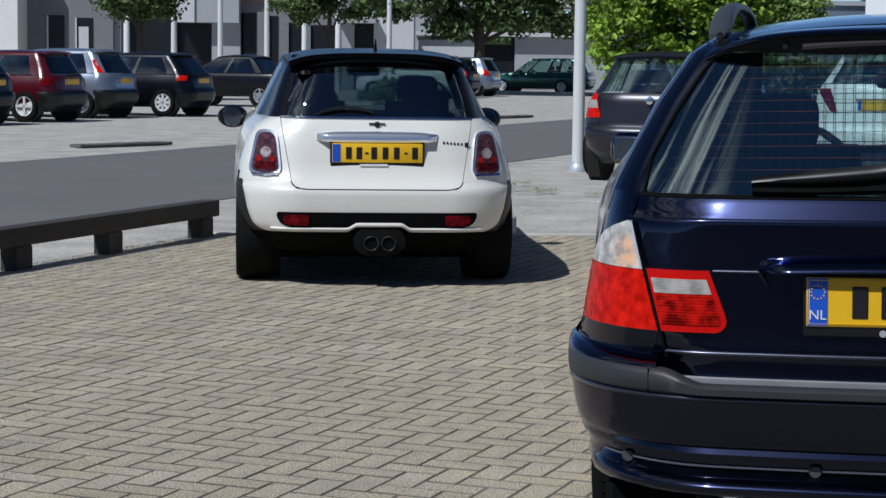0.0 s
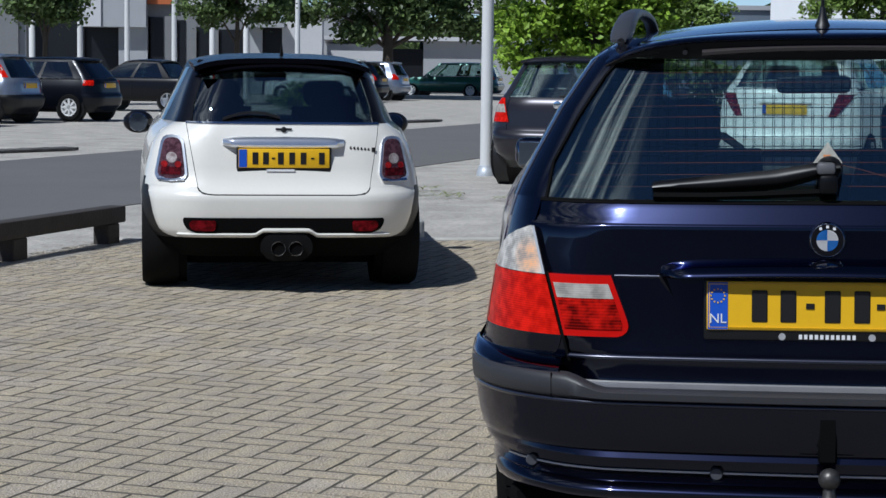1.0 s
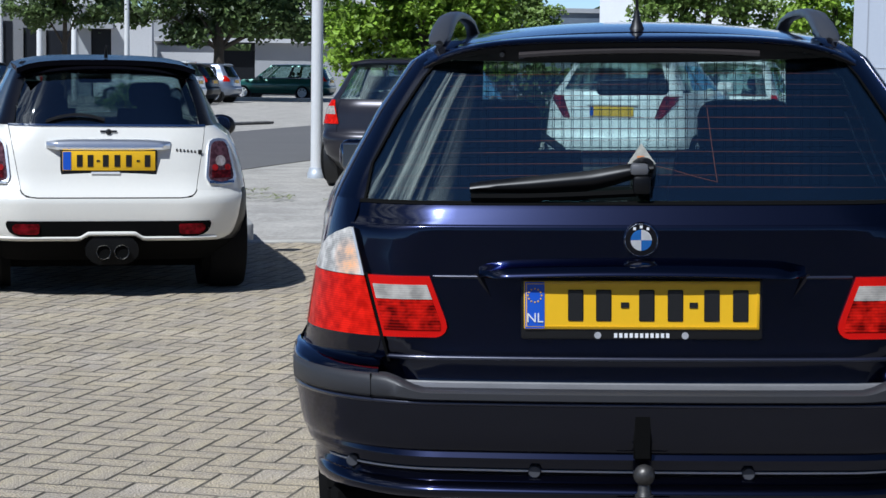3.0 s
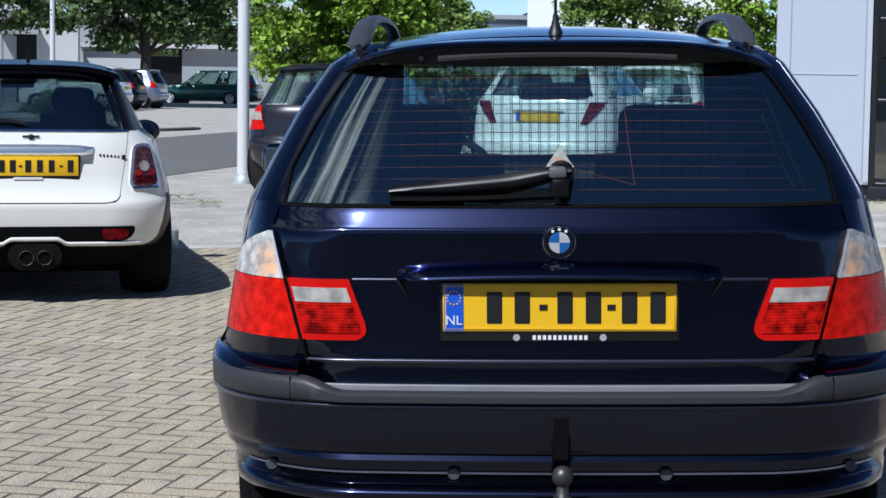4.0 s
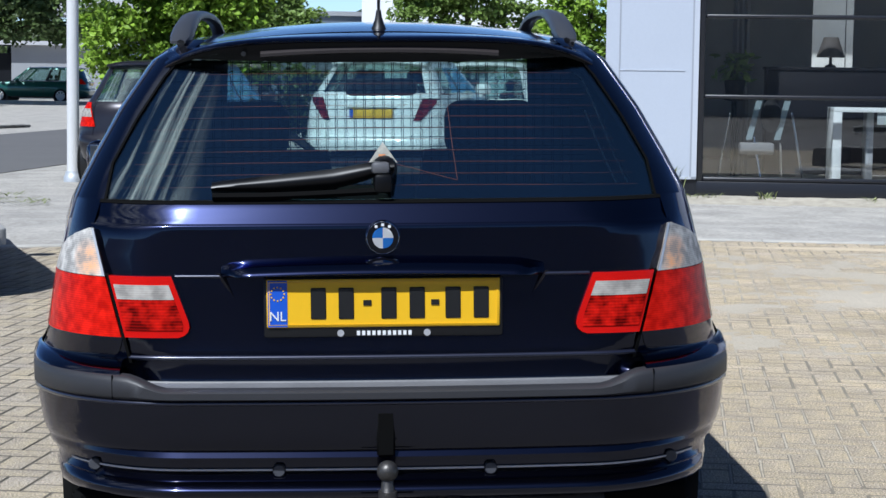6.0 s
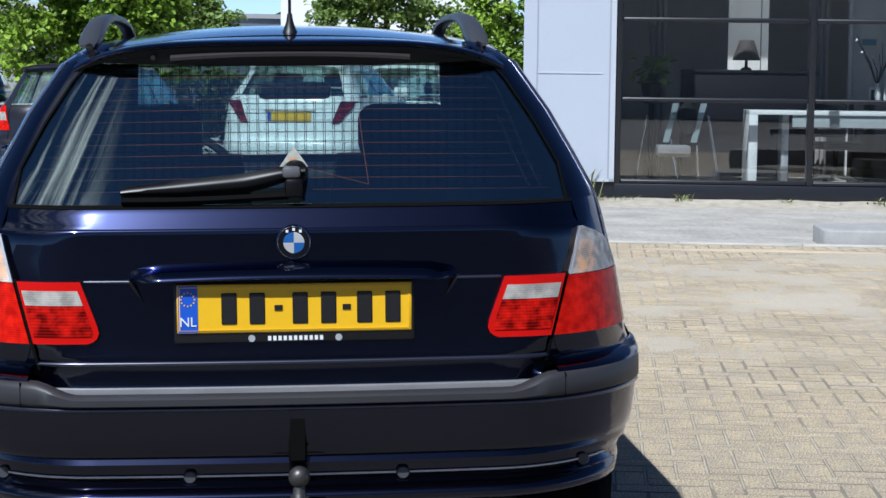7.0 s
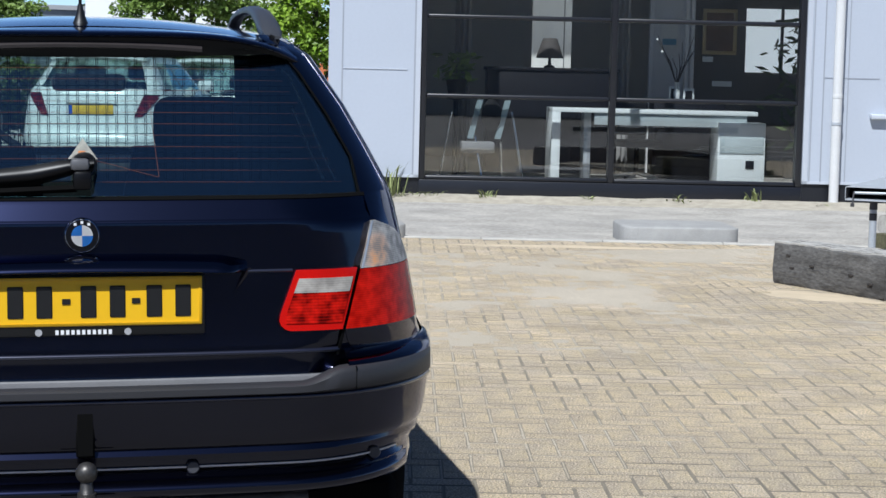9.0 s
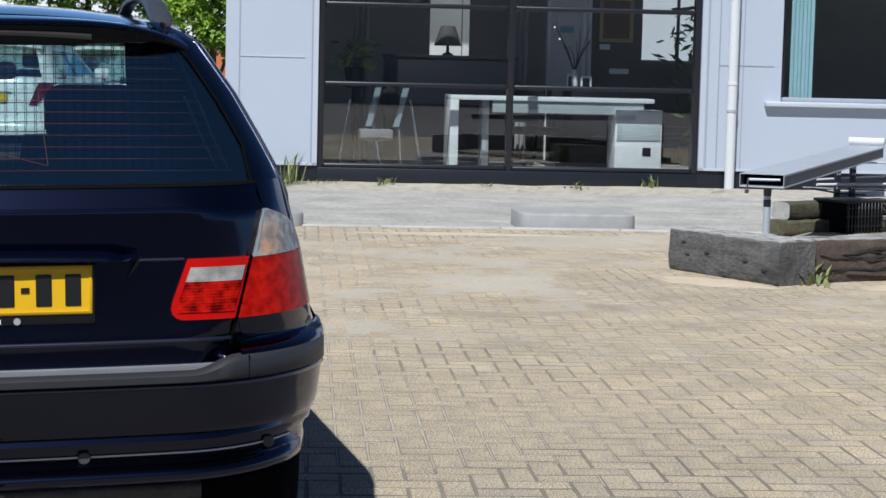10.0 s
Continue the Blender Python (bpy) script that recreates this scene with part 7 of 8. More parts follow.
for k in range(9):
    a, l = tr2.uniform(0, 6.28), tr2.uniform(0.3, 0.6)
    tip2 = (0.5 * l * math.cos(a), 0.3 * l * math.sin(a), 0.22 + l)
    twig = part("twig", tube([(0, 0, 0.2), (0.2 * l * math.cos(a + 0.4), 0.1 * l * math.sin(a), 0.22 + 0.5 * l), tip2], [0.008, 0.006, 0.003], 5), DARKWOOD, twigs)
    if k % 3 == 0:
        part("blossom", lathe([(-0.02, 0.004), (-0.006, 0.016), (0.012, 0.014), (0.02, 0.003)], "z", 8, tip2), WHITE_LACQUER, twig)
fern = in_shop("pot_plant", "yellow green leafy pot plant on a stand", "plant", 0.52, 2.3)
part("stand", lathe([(0, 0.14), (0.03, 0.14), (0.05, 0.03), (0.95, 0.03), (0.97, 0.13), (1.0, 0.13)], "z", 14), DARKWOOD, fern)
part("pot", lathe([(1.0, 0.10), (1.2, 0.13), (1.21, 0.12)], "z", 16), CHAIRMAT, fern)
bm = bm_new()
prng = random.Random(9)
for k in range(90):
    c0 = Vector((prng.gauss(0, 0.13), prng.gauss(0, 0.1), prng.uniform(1.2, 1.52)))
    d1 = Vector((prng.gauss(0, 1), prng.gauss(0, 1), prng.gauss(0, 0.5))).normalized() * 0.09
    d2 = d1.orthogonal().normalized() * 0.03
    bm.faces.new([bm.verts.new(q) for q in (c0 - d1, c0 + d2, c0 + d1, c0 - d2)])
part("foliage", bm, LEAF_MID, fern)
plant = in_shop("pot_plant", "dark leafy pot plant before the back window", "plant", 5.1, 3.9)
part("pot", lathe([(0, 0.12), (0.26, 0.16), (0.28, 0.16)], "z", 18), CHAIRMAT, plant)
bm = bm_new()
prng = random.Random(5)
for k in range(130):
    c0 = Vector((prng.gauss(0, 0.22), prng.gauss(0, 0.15), prng.uniform(0.4, 2.1)))
    d1 = Vector((prng.gauss(0, 1), prng.gauss(0, 1), prng.gauss(0, 0.6))).normalized() * 0.11
    d2 = d1.orthogonal().normalized() * 0.035
    bm.faces.new([bm.verts.new(q) for q in (c0 - d1, c0 + d2, c0 + d1, c0 - d2)])
part("foliage", bm, LEAF_DARK, plant)

# ---- low timber rail at the road ----
rail = thing("timber_rail", "low dark timber rail on short posts", "fence")
r0, r1 = Vector((-3.3, 9.9, 0)), Vector((-1.72, 14.15, 0))
rd = (r1 - r0).normalized()
ra = math.degrees(math.atan2(rd.y, rd.x))
rail.matrix_world = pose(r0.x, r0.y, 0, 0, 0, ra)
ln = (r1 - r0).length
part("beam", box(0, ln, -0.07, 0.07, 0.15, 0.27, 0.012, 2), DARKTIMBER, rail)
for x in (0.7, 1.95, 3.05, ln - 0.17):
    part("post", box(x - 0.10, x + 0.09, -0.06, 0.06, -0.05, 0.15, 0.01, 1), DARKTIMBER, rail)

# ---- wheel stops ----
stop = thing("wheel_stop", "low grey concrete wheel stop with rounded ends", "wheel stop", pose(7.72, 14.1, 0, 0, 0, -20), "wheel stops")
bm = bm_new()
ring = []
for cx, cy, a0 in ((0.86, 0.72, 0), (0.14, 0.72, 90), (0.14, 0.13, 180), (0.86, 0.13, 270)):
    ring += [(cx + 0.13 * math.cos(radians(a0 + a)), cy + 0.13 * math.sin(radians(a0 + a))) for a in lin(0, 90, 6)]
add_grid(bm, [[(0.5 + (x - 0.5) * k, 0.425 + (y - 0.425) * k, z) for x, y in ring] for k, z in ((1.0, -0.04), (1.0, 0.10), (0.99, 0.111), (0.965, 0.117), (0.9, 0.119), (0.3, 0.121))], close=True)
bm.faces.new(bm.verts[-len(ring):])
bmesh.ops.recalc_face_normals(bm, faces=bm.faces[:])
part("block", bm, mat("stop_concrete", (0.335, 0.33, 0.315), 0.9, 0.0, 0.2, 6.0, 120.0, bump=0.3, stain=0.4, stain_color=(0.24, 0.235, 0.22)), stop)
copy_thing(stop, pose(4.98, 14.75, 0, 0, 0, -15))
copy_thing(stop, pose(-0.42, 14.72, 0, 0, 0, 3))

# ---- timber bed edge and steel barrier ----
def beam(name, label, x0, y0, x1, y1, depth, h, material, z=0.0, seed=1):
    """A sawn beam between two ground points along its front face, with hewn, uneven faces."""
    a = math.atan2(y1 - y0, x1 - x0)
    length = math.hypot(x1 - x0, y1 - y0)
    ob = thing(name, label, "timber", pose(x0, y0, z, 0, 0, math.degrees(a)))
    r = random.Random(seed)
    n = max(6, int(length / 0.08))
    rows = []
    for k in range(n + 1):
        x = length * k / n
        e = lambda s=0.006: r.uniform(-s, s)
        ring = [(x, 0.012 + e(), 0), (x, e(), 0.02 + e()), (x, e(), h * 0.35), (x, e(), h * 0.7), (x, 0.004 + e(), h - 0.012), (x, 0.016 + e(), h + e(0.004)), (x, depth * 0.35, h + e(0.006)), (x, depth * 0.7, h + e(0.006)), (x, depth - 0.012, h + e()), (x, depth + e(), h * 0.9), (x, depth + e(), 0)]
        rows.append(ring)
    bm = bm_new()
    vs = add_grid(bm, rows, close=True)
    bm.faces.new(vs[0][::-1])
    bm.faces.new(vs[-1])
    bmesh.ops.recalc_face_normals(bm, faces=bm.faces[:])
    part("beam", bm, material, ob, angle=35)
    return ob


ROTTEN = mat("rotten_timber", (0.085, 0.062, 0.047), 0.95, 0.0, 0.5, 7.0, 50.0, bump=0.9, bump_scale=30, stain=0.5, stain_color=(0.03, 0.02, 0.015))
MOSS = mat("moss_green", (0.072, 0.066, 0.038), 0.95, 0.0, 0.6, 14.0, 80.0, bump=0.8, bump_scale=60, stain=0.6, stain_color=(0.05, 0.045, 0.02))
# weathered steel, with the shade on the barrier put into its dark colour
WEATHERED_SHADED = mat("weathered_shaded_steel", (0.085, 0.083, 0.086), 0.6, 0.5, 0.3, 20.0, 120.0, bump=0.15, bump_scale=80)
MOSSY = mat("mossy_timber", (0.085, 0.080, 0.045), 0.95, 0.0, 0.5, 9.0, 50.0, bump=0.6, bump_scale=40)
b1 = beam("timber_beam", "weathered grey sawn timber beam on the paving", 7.13, 10.87, 7.25, 9.78, 0.30, 0.275, TIMBER, 0, 2)
for x, z in ((0.16, 0.20), (0.40, 0.15), (0.78, 0.13), (0.96, 0.09), (0.2, 0.12)):
    part("bolt_hole", box(x - 0.025, x + 0.02, -0.008, 0.01, z - 0.010, z + 0.008, 0.004, 1), DARKTIMBER, b1)
for y, x0, x1 in ((0.09, 0.05, 1.02), (0.17, 0.12, 0.95), (0.235, 0.02, 0.8)):
    part("crack", box(x0, x1, y - 0.0022, y + 0.0022, 0.262, 0.2785, 0.002, 1), DARKTIMBER, b1)
PALEWOOD = mat("bleached_wood", (0.40, 0.385, 0.355), 0.9, 0.0, 0.35, 12.0, 90.0, bump=0.5, bump_scale=60, stain=0.5, stain_color=(0.16, 0.15, 0.14), stretch=(0.2, 1, 1))
kr = random.Random(31)
for y0, y1, x0, x1 in ((0.012, 0.062, 0.0, 1.09), (0.10, 0.155, 0.04, 1.08), (0.185, 0.225, 0.0, 1.02), (0.245, 0.29, 0.1, 1.09)):
    part("bleached_ridge", sheet([[(x, y0 + kr.uniform(-0.006, 0.008) + f * (y1 - y0), 0.281 + kr.uniform(-0.002, 0.005)) for x in lin(x0, x1, 16)] for f in (0, 0.5, 1)], (0, 0, -0.012)), PALEWOOD, b1)
b2 = beam("timber_beam", "split rotten timber beam with brown grain", 7.56, 9.86, 10.6, 9.98, 0.26, 0.272, ROTTEN, 0, 3)
for y0, y1, x0, x1 in ((0.02, 0.05, 0.05, 3.0), (0.10, 0.135, 0.0, 2.9), (0.20, 0.24, 0.0, 3.0)):
    part("bleached_ridge", sheet([[(x, y0 + kr.uniform(-0.006, 0.008) + f * (y1 - y0), 0.278 + kr.uniform(-0.002, 0.005)) for x in lin(x0, x1, 30)] for f in (0, 0.5, 1)], (0, 0, -0.012)), PALEWOOD, b2)
for k in range(26):
    x0, z0, l0 = kr.uniform(0.02, 2.7), kr.uniform(0.03, 0.25), kr.uniform(0.18, 0.6)
    h0, sl = kr.uniform(0.006, 0.018), kr.uniform(-0.05, 0.05)
    pts2 = [(x0 + l0 * f, z0 + sl * f + 0.006 * math.sin(9 * f + k)) for f in lin(0, 1, 8)]
    part("fissure", sheet([[(x, -0.007, z + q * h0 * math.sin(math.pi * (0.04 + 0.92 * f))) for (x, z), f in zip(pts2, lin(0, 1, 8))] for q in (-0.5, 0.5)], (0, 0.02, 0)), DARKTIMBER, b2)
for k in range(12):
    x0, z0, l0 = kr.uniform(0.0, 2.4), kr.uniform(0.04, 0.24), kr.uniform(0.25, 0.7)
    part("split_grain", sheet([[(x0 + l0 * f, -0.010 - 0.006 * math.sin(math.pi * f), z0 + q + 0.01 * math.sin(5 * f + k)) for f in lin(0, 1, 8)] for q in (-0.011, 0.0, 0.009)], (0, 0.02, 0)), ROTTEN if k % 3 else PALEWOOD, b2)
beam("timber_beam", "mossy timber beam at the back of the bed", 9.46, 12.80, 11.2, 12.90, 0.22, 0.115, MOSSY, 0.02, 4)
log = thing("timber_beam", "mossy sawn timber with a pale end on the bed edge", "timber", pose(9.565, 12.90, 0.135, 0, 0, 12))
rows = []
lr = random.Random(8)
for x in lin(0, 1.3, 14):
    rows.append([(x, 0.085 - 0.098 * math.copysign(abs(math.cos(a)) ** 0.4, math.cos(a)) + lr.uniform(-0.005, 0.005), 0.073 + 0.073 * math.copysign(abs(math.sin(a)) ** 0.4, math.sin(a)) + lr.uniform(-0.003, 0.003)) for a in lin(0, 2 * math.pi * 17 / 18, 18)])
bm = bm_new()
vs = add_grid(bm, rows, close=True)
bm.faces.new(vs[-1])
bmesh.ops.recalc_face_normals(bm, faces=bm.faces[:])
part("bark_side", bm, MOSS, log)
bm = bm_new()
inner = [bm.verts.new((-0.003, p[1], p[2])) for p in rows[0]]
bm.faces.new(inner[::-1])
part("sawn_end", bm, PALEWOOD, log, "pale grey sawn end grain")
crate = thing("plastic_crate", "black plastic mesh crate between the bed timbers", "crate", pose(9.95, 12.62, 0.02, 0, 0, 5))
part("crate_body", box(0, 0.40, 0.02, 0.40, 0.0, 0.27, 0.015), SLOTBLACK, crate)
part("rim", box(-0.012, 0.412, 0.0, 0.41, 0.27, 0.292, 0.006), PLASTIC, crate)
for k in range(11):
    part("slat", box(0.012 + 0.036 * k, 0.026 + 0.036 * k, 0.0, 0.022, 0.0, 0.27, 0.003, 1), PLASTIC, crate)
for z in (0.07, 0.15, 0.22):
    part("slat", box(0.0, 0.40, 0.004, 0.024, z, z + 0.013, 0.003, 1), PLASTIC, crate)
net = thing("netting", "black netting slung over the timber behind the bed", "netting", pose(10.37, 12.7, 0.02, 0, 0, 5))
for k in range(12):
    part("strand", tube([(0.05 * k - 0.02, 0, 0.0), (0.05 * k + 0.01, 0.01, 0.15), (0.05 * k - 0.10, 0.03, 0.28)], 0.006, 5), PLASTIC, net)
for z in (0.06, 0.12, 0.18, 0.24, 0.28):
    part("strand", tube([(-0.02, 0.005, z), (0.3, 0.012, z - 0.02), (0.6, 0.005, z)], 0.006, 5), PLASTIC, net)
slab_poly("bed_soil", [(7.5, 10.1), (10.6, 10.2), (11.3, 12.6), (9.7, 12.8), (7.4, 11.0)], 0.04, JOINT, "dry soil in the timber bed", 0.06)
bar = thing("steel_barrier", "galvanised steel barrier beam on round posts", "barrier")
p0, p1 = Vector((7.914, 10.945, 0.590)), Vector((10.611, 13.269, 0.686))
dirv = (p1 - p0).normalized()
side = dirv.cross(Vector((0, 0, 1))).normalized() * 0.157
part("top_plate", sheet([[p0 + dirv * f * (p1 - p0).length + side * s + Vector((0, 0, h)) for s, h in ((-1, 0.034), (-1, 0.042), (-0.93, 0.046), (0.93, 0.046), (1, 0.042), (1, 0.034))] for f in lin(0, 1, 6)], (0, 0, -0.006)), GALV, bar)
for s in (-1, 1):
    # sides much darker than the top plate: rust and their shade in one colour
    part("side_plate", sheet([[p0 + dirv * f * (p1 - p0).length + side * s * q + Vector((0, 0, h)) for q, h in ((0.985, 0.033), (0.985, -0.038))] for f in lin(0, 1, 6)], side * (-0.03 * s)), WEATHERED_SHADED, bar)
    part("end_edge", sheet([[p0 - dirv * 0.003 + side * s * q + Vector((0, 0, h)) for q in (0.975, 1.0)] for h in (-0.040, 0.034)], dirv * 0.006), GALV, bar)
part("bottom_flange", sheet([[p0 + dirv * f * (p1 - p0).length + side * s + Vector((0, 0, -0.040)) for s in (-1, 1)] for f in (0, 1)], (0, 0, -0.010)), GALV, bar)
part("end_plate", sheet([[p0 + side * s + Vector((0, 0, h)) + dirv * 0.10 for s in (-0.96, 0.96)] for h in (-0.038, 0.034)], dirv * 0.01), SLOTBLACK, bar)
part("hook_rod", tube([p0 + dirv * 0.02 + side * -0.62 + Vector((0, 0, 0.002)), p0 + dirv * 0.02 + side * 0.80 + Vector((0, 0, 0.006))], 0.009, 8), GALV, bar)
part("hook_drop", tube([p0 + dirv * 0.005 + side * -0.62 + Vector((0, 0, 0.01)), p0 - dirv * 0.012 + side * -0.64 + Vector((0, 0, -0.072))], 0.006, 6), WEATHERED_SHADED, bar)
part("hook_pad", tube([p0 - dirv * 0.012 + side * -0.64 + Vector((0, 0, -0.068)), p0 - dirv * 0.012 + side * -0.64 + Vector((0, 0, -0.092))], 0.014, 8), WEATHERED_SHADED, bar)
q = p0 + dirv * 0.10 + side * 0.12
post = part("post", tube([(q.x, q.y, 0.03), (q.x, q.y, q.z - 0.05)], 0.0255, 18), GALV, bar)
# dark ring that paints the beam's shade onto the top of the post
part("collar", lathe([(q.z - 0.115, 0.0275), (q.z - 0.052, 0.0275)], "z", 18, (q.x, q.y, 0)), WEATHERED_SHADED, post, "post top darkened for the shade under the beam")
part("band", lathe([(q.z - 0.19, 0.0268), (q.z - 0.14, 0.0268)], "z", 18, (q.x, q.y, 0)), FRAMEDARK, post, "black band")
part("end_cap", tube([p1 + side * -0.9 + Vector((0, 0, 0.086)), p1 + side * 1.05 + Vector((0, 0, 0.086))], 0.034, 14), WHITEPOLE, bar, "white rounded cap")

rack = thing("steel_rack", "low rack with white rails and perforated dark uprights", "rack", pose(10.34, 13.30, 0))
for x, z in ((-0.005, 0.575), (0.155, 0.62)):
    up = part("upright", box(x, x + 0.055, 0.0, 0.03, 0.0, z, 0.004), FRAMEDARK, rack)
    for h in (0.36, 0.40, 0.48, 0.53, 0.57):
        if h < z - 0.03:
            for u in (0.010, 0.036):
                part("slot", box(x + u, x + u + 0.010, -0.003, 0.004, h, h + 0.018, 0.001, 1), GALV, up)
part("rail", tube([(-0.235, -0.045, 0.402), (2.4, -0.05, 0.405)], 0.0125, 10), WHITEPOLE, rack)
part("rail", tube([(-0.17, 0.045, 0.440), (0.35, 0.045, 0.462), (2.4, 0.05, 0.51)], 0.0085, 8), WHITEPOLE, rack)
part("rail", tube([(0.16, 0.045, 0.585), (2.4, 0.05, 0.565)], 0.008, 8), WHITEPOLE, rack)
part("brace", tube([(-0.27, -0.02, 0.37), (0.02, -0.025, 0.325), (0.30, -0.02, 0.31)], 0.0085, 8), FRAMEDARK, rack)
part("brace", tube([(-0.30, 0.06, 0.375), (0.0, 0.06, 0.36), (2.4, 0.06, 0.33)], 0.006, 8), GALV, rack)
part("foot_bar", box(0.05, 2.4, 0.05, 0.09, 0.285, 0.335, 0.005), WHITEPOLE, rack)
for x in (0.75, 1.5, 2.2):
    part("upright", box(x, x + 0.055, 0.0, 0.03, 0.0, 0.62, 0.004), FRAMEDARK, rack)

# ---- trees ----
def tree(name, label, x, y, trunk_h, trunk_r, crown, leaf, count, size, seed, group=""):
    """Tapered trunk with limbs and a crown of many small leaves in uneven clumps. crown: list of (x, y, z, rx, ry, rz) lobes."""
    rng = np.random.default_rng(seed)
    t = thing(name, label, "tree", pose(x, y, 0), group)
    bm = bm_new()
    top = max(c[2] for c in crown)
    add_tube(bm, [(0, 0, -0.1), (0.02, 0, trunk_h * 0.4), (0.05, 0.03, trunk_h), (0.06, 0.05, top)], [trunk_r * 1.2, trunk_r, trunk_r * 0.8, trunk_r * 0.2], 10)
    for c in crown:
        add_tube(bm, [(0.04, 0.02, trunk_h * 0.85), (c[0] * 0.5, c[1] * 0.5, (trunk_h + c[2]) / 2), (c[0], c[1], c[2])], [trunk_r * 0.45, trunk_r * 0.3, trunk_r * 0.1], 6)
    part("trunk", bm, BARK, t)
    lobes = np.array(crown, float)
    vol = (lobes[:, 3] * lobes[:, 4] * lobes[:, 5]) ** (2 / 3)
    which = rng.choice(len(lobes), count // 110, p=vol / vol.sum())
    d = rng.normal(size=(len(which), 3))
    d /= np.linalg.norm(d, axis=1)[:, None]
    r = rng.uniform(0.55, 1.0, len(which)) ** 0.5 * rng.uniform(0.85, 1.12, len(which))
    centre = lobes[which, :3] + d * r[:, None] * lobes[which, 3:]
    centre = np.repeat(centre, 110, 0) + rng.normal(size=(len(which) * 110, 3)) * size * np.array((2.3, 2.3, 1.3))
    n = len(centre)
    # leaves lie more or less flat, tilted at random
    c = rng.normal(size=(n, 3)) * 0.75 + np.array((0.0, -0.35, 0.85))
    c /= np.linalg.norm(c, axis=1)[:, None]
    a = np.cross(c, rng.normal(size=(n, 3)))
    a /= np.linalg.norm(a, axis=1)[:, None]
    b = np.cross(c, a)
    s = size * rng.uniform(0.6, 1.3, n)[:, None]
    v = np.stack([centre - a * s, centre + b * s * 0.62 + c * s * 0.15, centre + a * s, centre - b * s * 0.62 + c * s * 0.15], 1).reshape(-1, 3)
    me = bpy.data.meshes.new("crown")
    me.from_pydata(v.tolist(), [], np.arange(4 * n).reshape(-1, 4).tolist())
    me.materials.append(leaf)
    ob = new("crown", me)
    ob.parent = t
    return t


tree("tree", "bushy bright green maple behind the flag pole", 3.5, 28.6, 0.7, 0.12, [(-0.75, 0, 1.5, 0.65, 0.8, 0.55), (0.5, 0.2, 1.6, 0.8, 0.8, 0.6), (-0.85, 0, 2.5, 0.6, 0.8, 0.7), (0.2, 0, 2.6, 0.9, 0.9, 0.8), (0.85, 0.1, 2.3, 0.5, 0.7, 0.7), (0, 0, 3.7, 1.1, 1.0, 0.8)], LEAF_BRIGHT, 30000, 0.056, 3)
tree("tree", "dark broad street tree across the road", 1.3, 79.0, 2.4, 0.24, [(-2.9, 0, 3.9, 1.5, 1.8, 0.9), (-0.8, 0, 3.5, 1.6, 1.8, 1.0), (1.6, 0, 3.7, 1.7, 1.8, 1.1), (3.6, 0, 3.6, 1.5, 1.8, 1.2), (0, 0, 5.6, 3.6, 2.5, 1.6)], LEAF_DARK, 22000, 0.13, 4)
tree("tree", "small street tree before the offices", -9.9, 62.0, 2.2, 0.09, [(-0.3, 0, 3.2, 0.9, 1.0, 0.75), (0.6, 0, 3.5, 0.8, 0.9, 0.9), (0, 0, 4.6, 1.2, 1.1, 1.0)], LEAF_DARK, 9000, 0.09, 5, "street trees")
tree("tree", "street tree with a round clipped crown", -4.0, 65.0, 2.3, 0.10, [(-0.9, 0, 3.3, 0.9, 1.0, 0.6), (0.7, 0, 3.4, 1.0, 1.0, 0.65), (0, 0, 4.5, 1.5, 1.2, 1.1)], LEAF_DARK, 11000, 0.09, 6, "street trees")
tree("tree", "green tree beyond the parked cars", 7.9, 48.0, 1.6, 0.16, [(-0.8, 0, 2.6, 1.0, 1.0, 0.9), (0.6, 0, 2.4, 0.9, 1.0, 0.7), (0, 0, 3.2, 1.0, 1.0, 0.6)], LEAF_MID, 16000, 0.065, 7)
tree("tree", "green hedge tree beyond the roof line", 12.1, 44.0, 1.2, 0.15, [(-1.1, 0, 2.3, 0.9, 1.0, 1.0), (0.2, 0, 2.4, 0.9, 1.0, 1.1), (1.3, 0, 2.2, 0.9, 1.0, 1.0), (0, 0, 3.6, 1.7, 1.2, 0.9)], LEAF_MID, 20000, 0.065, 8)
tree("shrub", "low green shrub on the verge across the road", -1.75, 58.0, 0.2, 0.05, [(-0.35, 0, 0.35, 0.45, 0.5, 0.3), (0.4, 0, 0.4, 0.5, 0.5, 0.35)], LEAF_MID, 2600, 0.06, 14)
tree("shrub", "dark green hedge shrub behind the parked cars", 5.35, 31.5, 0.2, 0.06, [(-1.0, 0, 0.85, 0.6, 0.5, 0.8), (0.0, 0, 0.85, 0.7, 0.5, 0.8), (1.0, 0, 0.7, 0.6, 0.5, 0.65)], LEAF_DARK, 8000, 0.06, 23)
tree("tree", "yellow green shrub at the corner of the shop", 11.6, 33.6, 0.8, 0.10, [(-0.5, 0, 1.9, 0.55, 0.7, 0.7), (0.5, 0, 1.8, 0.6, 0.7, 0.6), (0, 0, 2.8, 0.9, 0.8, 0.7)], LEAF_BRIGHT, 8000, 0.06, 9)

# ---- far buildings ----
DARKWIN = mat("dark_window", (0.012, 0.013, 0.016), 0.35, 0.0, 0.1, spec=0.25)
ORANGE = mat("orange_fascia", (0.42, 0.11, 0.03), 0.6, 0.0, 0.1)
PALEGREY = mat("pale_grey_panel", (0.33, 0.34, 0.355), 0.7, 0.0, 0.06, 1.0)


def far_box(parent, name, x0, x1, z0, z1, y0, depth, material):
    return part(name, box(x0, x1, y0, y0 + depth, z0, z1), material, parent, smooth=False)


